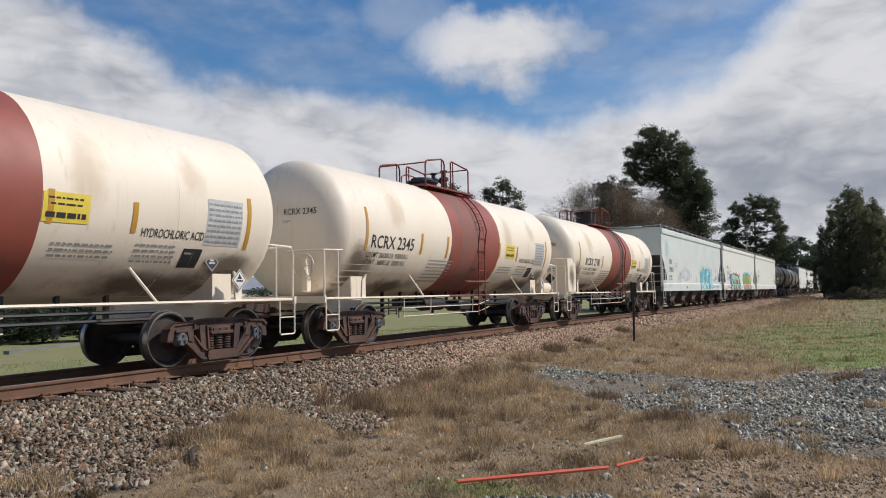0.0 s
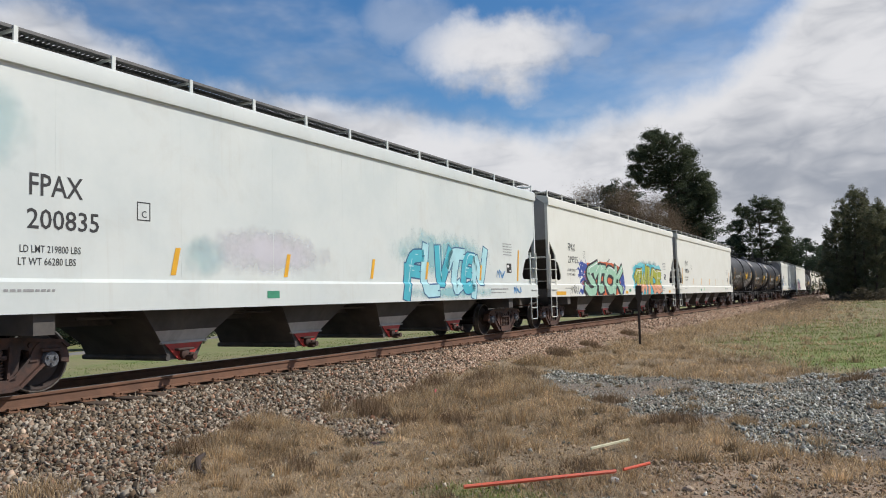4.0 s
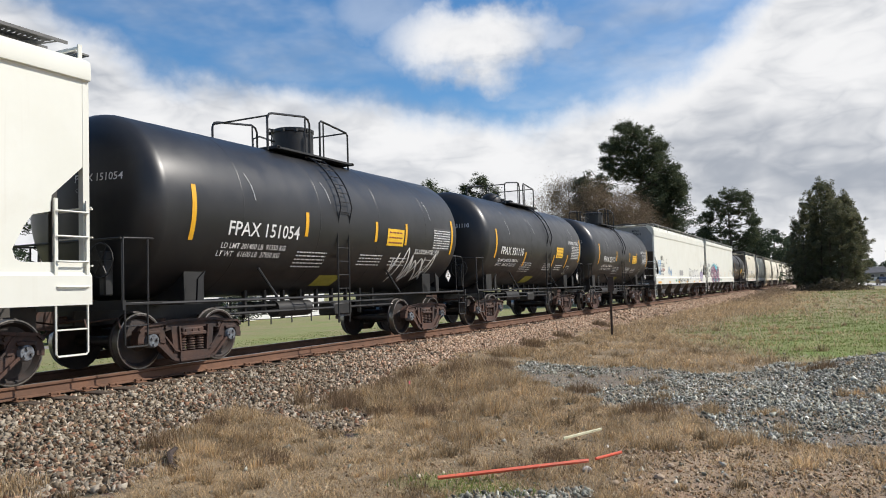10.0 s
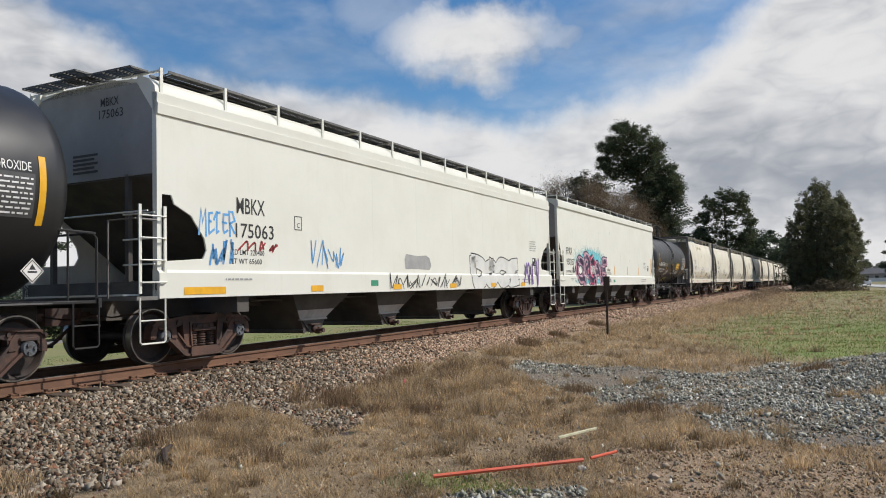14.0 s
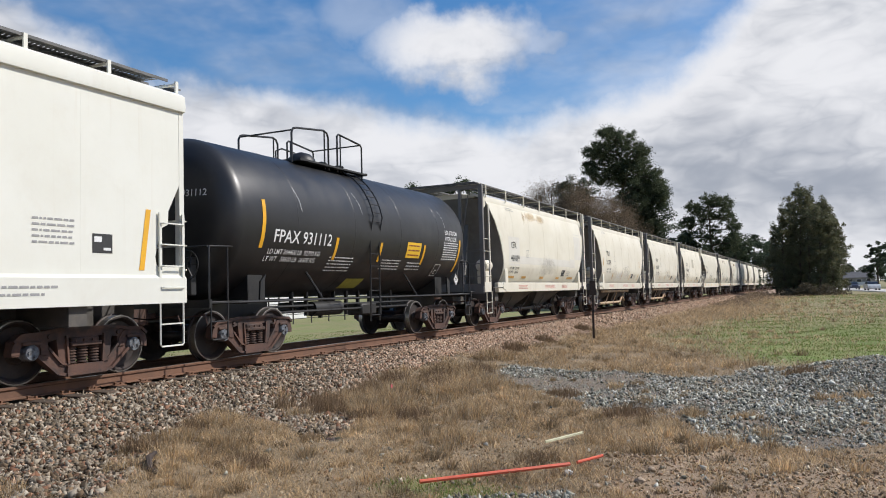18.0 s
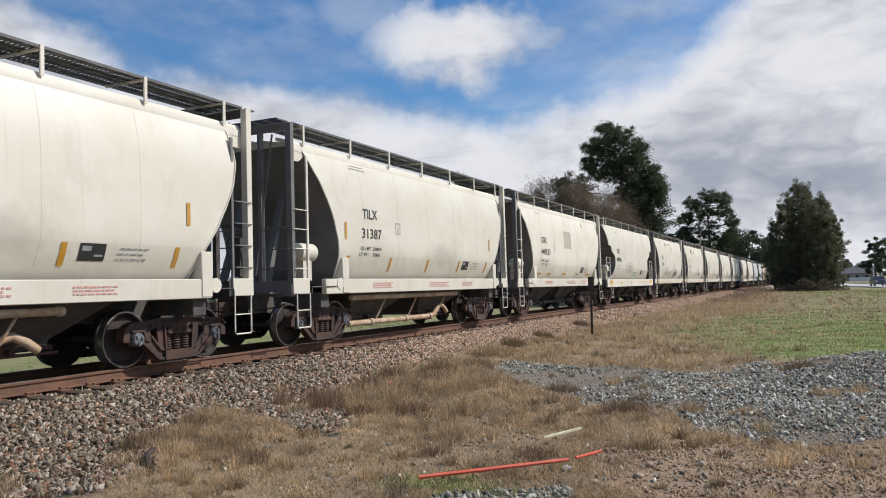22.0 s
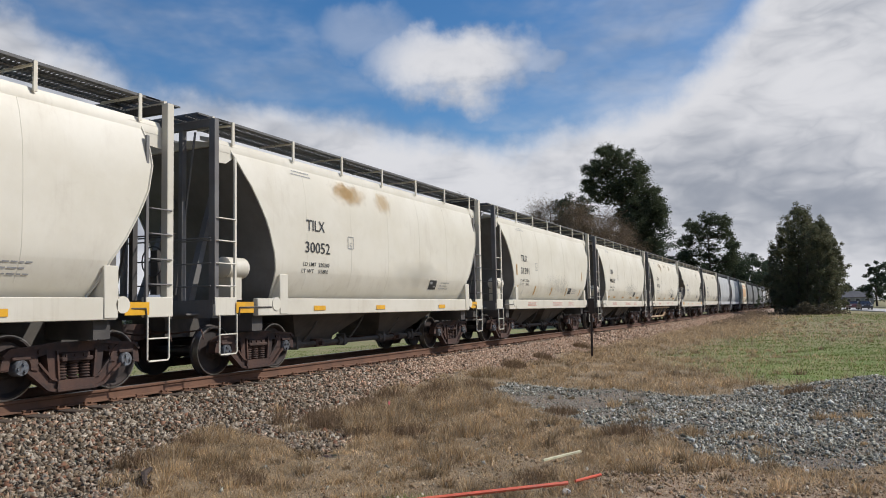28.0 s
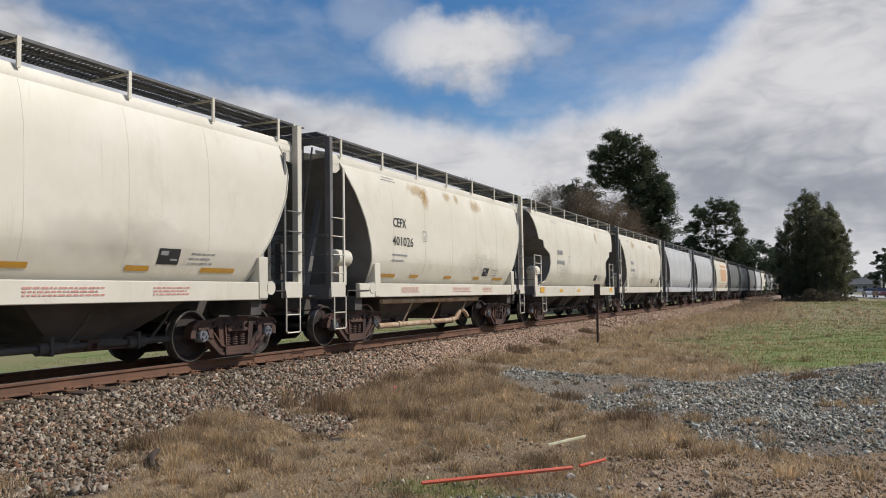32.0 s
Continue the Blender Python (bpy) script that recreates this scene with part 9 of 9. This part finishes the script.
def house(name, label, x, y, turn, wide, deep, high, wall, roof, door=None, windows=(), pitch=0.28, eaves=0.35):
    ob = thing(name, label, "building", m=pose(x, y, gz(x, y), 0, 0, turn))
    w, d = wide / 2, deep / 2
    part("wall", G().box(-w, w, -d, d, -0.3, high), wall, ob)
    rise = d * pitch
    g = G()
    for s in (-1, 1):
        g.prism([(s * (d + eaves), high - pitch * eaves), (0, high + rise), (0, high + rise + 0.12), (s * (d + eaves), high - pitch * eaves + 0.12)], -w - 0.3, w + 0.3)
    part("roof", g, roof, ob)
    for s in (-1, 1):
        part("gable", G().prism([(-d, high), (d, high), (0, high + rise)], s * w - 0.05, s * w + 0.05), wall, ob)
    for a, b, c, h in windows:
        win = part("window", G().box(a - b / 2 - 0.06, a + b / 2 + 0.06, -d - 0.05, -d - 0.005, c - 0.06, c + h + 0.06), M_WALLWHITE, ob)
        part("pane", G().box(a - b / 2, a + b / 2, -d - 0.058, -d - 0.03, c, c + h), M_DARKGLASS, win)
    if door:
        part("door", G().box(door - 0.48, door + 0.48, -d - 0.05, -d - 0.005, 0, 2.05), M_DARKGLASS, ob)
    return ob


def build_yard():
    # turned so that the long front faces the line
    house("white_shed", "long white metal-sided building across the yard", -44, 60, 90, 22, 8, 3.2, M_WALLWHITE, M_ROOFGREY, windows=((-6, 1.2, 1.0, 1.0), (2, 1.2, 1.0, 1.0)))
    house("red_barn", "small red barn-sided shed with grey roof", -45, 44.5, 78, 4.5, 4, 2.6, M_BARNRED, M_ROOFGREY, door=0.8)
    house("bungalow", "low brown and white house with a shaded porch", -49, 36.5, 72, 11, 7, 2.7, mat("brown_brick_wall", (0.19, 0.12, 0.085), (0.15, 0.095, 0.07), 2, 0.85), M_ROOFGREY, door=-1, windows=((-3.5, 1.4, 0.9, 1.2), (1.6, 1.4, 0.9, 1.2), (3.8, 1.2, 0.9, 1.2)))
    # low kerb along the yard
    g = G()
    pts = [(-22.5, 20.5), (-25.5, 26.5), (-27.6, 31.5), (-29, 36), (-31, 42)]
    rings = [[(x - 0.2, y, gz(x, y) - 0.1), (x + 0.2, y, gz(x, y) - 0.1), (x + 0.2, y, gz(x, y) + 0.13), (x - 0.2, y, gz(x, y) + 0.13)] for x, y in pts]
    tagged(new("kerb", g.loft(rings).mesh("kerb", M_ROAD)), "grey concrete kerb along the yard", "kerb", kind="structure")
    # pipe fence before the white building
    f = thing("fence", "dark pipe fence with posts and rails", "fence")
    p0, p1 = Vector((-31.5, 40.0, 0)), Vector((-30.0, 66.0, 0))
    for i in range(11):
        q = p0.lerp(p1, i / 10)
        part("post", G().tube([(q.x, q.y, gz(q.x, q.y) - 0.2), (q.x, q.y, gz(q.x, q.y) + 1.35)], 0.06, 6), M_FENCE, f)
    for h in (0.45, 0.85, 1.25):
        part("rail", G().tube([(p0.lerp(p1, i / 10).x, p0.lerp(p1, i / 10).y, gz(p0.lerp(p1, i / 10).x, p0.lerp(p1, i / 10).y) + h) for i in range(11)], 0.035, 5), M_FENCE, f)
    # clipped dark evergreens by the yard
    rng = np.random.default_rng(3)
    for x, y, r, h in ((-33.0, 21.0, 1.7, 3.0), (-34.0, 25.0, 2.0, 3.4), (-33.2, 28.4, 1.6, 2.6), (-37, 17, 2.0, 3.4), (-36, 31.5, 2.2, 3.6), (-37, 37, 2.0, 3.2), (-39, 56, 2.2, 3.4), (-42, 20, 3.0, 4.6), (-44, 27, 3.2, 5.0), (-25.6, 33.6, 1.6, 2.4), (-27.2, 31.6, 1.7, 2.7), (-28.6, 29.4, 1.8, 2.6), (-29.8, 27.2, 1.7, 2.8), (-30.6, 25.0, 1.7, 2.4)):
        b = thing("shrub", "dense dark evergreen shrub in the yard", "shrub", "yard shrubs", m=pose(x, y, gz(x, y)))
        part("stem", G().tube([(0, 0, -0.1), (0, 0, h * 0.6)], [0.09, 0.03], 6), M_BARK, b)
        n = 5200
        o = rng.normal(size=(n, 3))
        o /= np.linalg.norm(o, axis=1, keepdims=True)
        lump = 1 + 0.16 * np.sin(o[:, 0] * 6 + x) * np.sin(o[:, 2] * 7 + y)
        o *= (rng.random((n, 1)) ** 0.3) * np.array([[r, r, h / 2]]) * lump[:, None]
        o[:, 2] += h / 2
        part("foliage", leaf_mesh("foliage", o, np.full(n, 0.17), M_NEEDLE, rng), M_NEEDLE, b)


def road_x(y):
    return float(np.interp(y, [-100, 190, 240, 700], [44.3, 18.8, 18.3, 46.0]))


def road_z(y):
    x = road_x(y)
    return max(gz(x - 3.4, y), gz(x + 3.4, y), gz(x, y)) + 0.10


def build_road():
    # the road bends in towards the line beyond the pines
    ys = list(np.arange(-30, 640, 10))
    g = G()
    rings = []
    for y in ys:
        a, b, z = road_x(y) - 3.4, road_x(y) + 3.4, road_z(y)
        rings.append([(a, y, z - 0.6), (b, y, z - 0.6), (b, y, z), (a, y, z)])
    tagged(new("road", g.loft(rings).mesh("road", M_CONCRETE)), "pale concrete road beyond the grass", "road", kind="structure")
    x, y = by_angle(3.75, 330)
    house("roadside_house", "low grey-roofed house by the road", x, y, 10, 11, 7, 2.9, mat("dull_grey_wall", (0.22, 0.22, 0.21), (0.17, 0.17, 0.16), 1, 0.7), mat("dark_shingle_roof", (0.11, 0.11, 0.115), (0.08, 0.08, 0.085), 0.8, 0.8), pitch=0.6, windows=((-3.2, 1.5, 1, 1.2), (0, 1.5, 1, 1.2), (3.2, 1.5, 1, 1.2)))
    x, y = by_angle(3.3, 300)
    g = G().box(-7, 7, -0.15, 0.15, -0.5, 1.3)
    ob = tagged(new("low_wall", g.mesh("low_wall", M_WALLWHITE)), "low white wall before the roadside house", "wall")
    ob.matrix_basis = pose(x, y, gz(x, y), 0, 0, -4)


def vehicle(label, paint, tall=0.0):
    """A parked or slow car: body, cabin glass, wheels, lamps. It heads towards -y."""
    car = thing("car", label, "car", "cars on the road")
    g = G().prism([(-2.25, 0.35), (-2.28, 0.70), (-2.05, 0.92), (-1.0, 1.02), (1.7, 1.05), (2.2, 0.95), (2.26, 0.40), (1.9, 0.28), (-1.9, 0.28)], -0.9, 0.9)
    part("body", g, paint, car)
    g = G()
    g.loft([[(-0.82, -1.05, 1.0), (0.82, -1.05, 1.0), (0.82, 1.75, 1.02), (-0.82, 1.75, 1.02)], [(-0.66, -0.35, 1.48 + tall), (0.66, -0.35, 1.48 + tall), (0.66, 1.25, 1.48 + tall), (-0.66, 1.25, 1.48 + tall)]])
    cab = part("cabin", g, M_DARKGLASS, car)
    part("roof", G().box(-0.66, 0.66, -0.36, 1.26, 1.475 + tall, 1.50 + tall, 0.008), paint, cab)
    for y in (-1.4, 1.4):
        for s in (-1, 1):
            w = part("wheel", G().lathe([(s * 0.70, 0.32), (s * 0.90, 0.32)][::s], "x", 16, at=(0, y, 0.32)), M_BLACKTRIM, car)
            part("rim", G().lathe([(s * 0.90, 0.19), (s * 0.915, 0.19)][::s], "x", 12, at=(0, y, 0.32)), M_TREAD, w)
    for s in (-1, 1):
        part("headlight", G().box(s * 0.68 - 0.15, s * 0.68 + 0.15, -2.29, -2.24, 0.66, 0.80, 0.01), M_INKWHITE, car)
    return car


ROAD_CARS = []


def build_cars():
    # place along the road at the start, and speed in metres a second
    for label, c, y, v in (("dark grey car coming along the road", (0.05, 0.05, 0.055), 233.0, 8.0), ("white pickup coming along the road", (0.7, 0.7, 0.7), 258.0, 6.4), ("dark blue car coming along the road", (0.03, 0.035, 0.06), 276.6, 6.4),
                           ("black car coming along the road", (0.02, 0.02, 0.02), 288.0, 5.0), ("dark red car coming along the road", (0.12, 0.03, 0.03), 300.0, 5.0), ("silver car coming along the road", (0.5, 0.5, 0.5), 310.0, 5.0)):
        ROAD_CARS.append((vehicle(label, mat("car_paint_" + "_".join(label.split()[:2]), c, None, 3, 0.3, coat=0.5)), y, v))


build_yard()
build_road()
build_cars()
# ---- what moves ----
def gone(t):
    """Metres that the train has come since the start."""
    return 9.4 * t - 0.00375 * t * t


def stand(s):
    """The pose of a car whose middle is s metres up the line."""
    turn = math.degrees(math.atan(BEND * min(max(s, 0), BEND_END)))
    fall = math.degrees(math.atan(DIP * min(max(s, 0), DIP_END) * (1 if s < DIP_END else 0.6)))
    return pose(float(line_x(np.float64(s))) + MID, s, float(line_z(np.float64(s)))) @ pose(0, 0, 0, fall, 0, -turn)


def motions():
    for ob, s in TRAIN:
        walk(ob, [(t, stand(s - gone(t))) for t in range(0, 33)])
    for ob, y, v in ROAD_CARS:
        rows = []
        for t in range(0, 33, 2):
            q = y - v * t
            rows.append((t, pose(road_x(q) - 1.5, q, road_z(q), 0, 0, -math.degrees(math.atan((road_x(q + 1) - road_x(q - 1)) / 2)))))
        walk(ob, rows)
    walk(WHEELSETS[0], [(i / 30, pose(0, 0, 0, math.degrees(gone(i / 30) / RW), 0, 0)) for i in range(0, 961)])
    turning = WHEELSETS[0].animation_data
    for w in [o for o in bpy.data.objects if o.name.split(".")[0] == "wheelset" and o is not WHEELSETS[0]]:
        w.rotation_mode = "QUATERNION"
        w.animation_data_create()
        w.animation_data.action = turning.action
        w.animation_data.action_slot = turning.action_slot


motions()
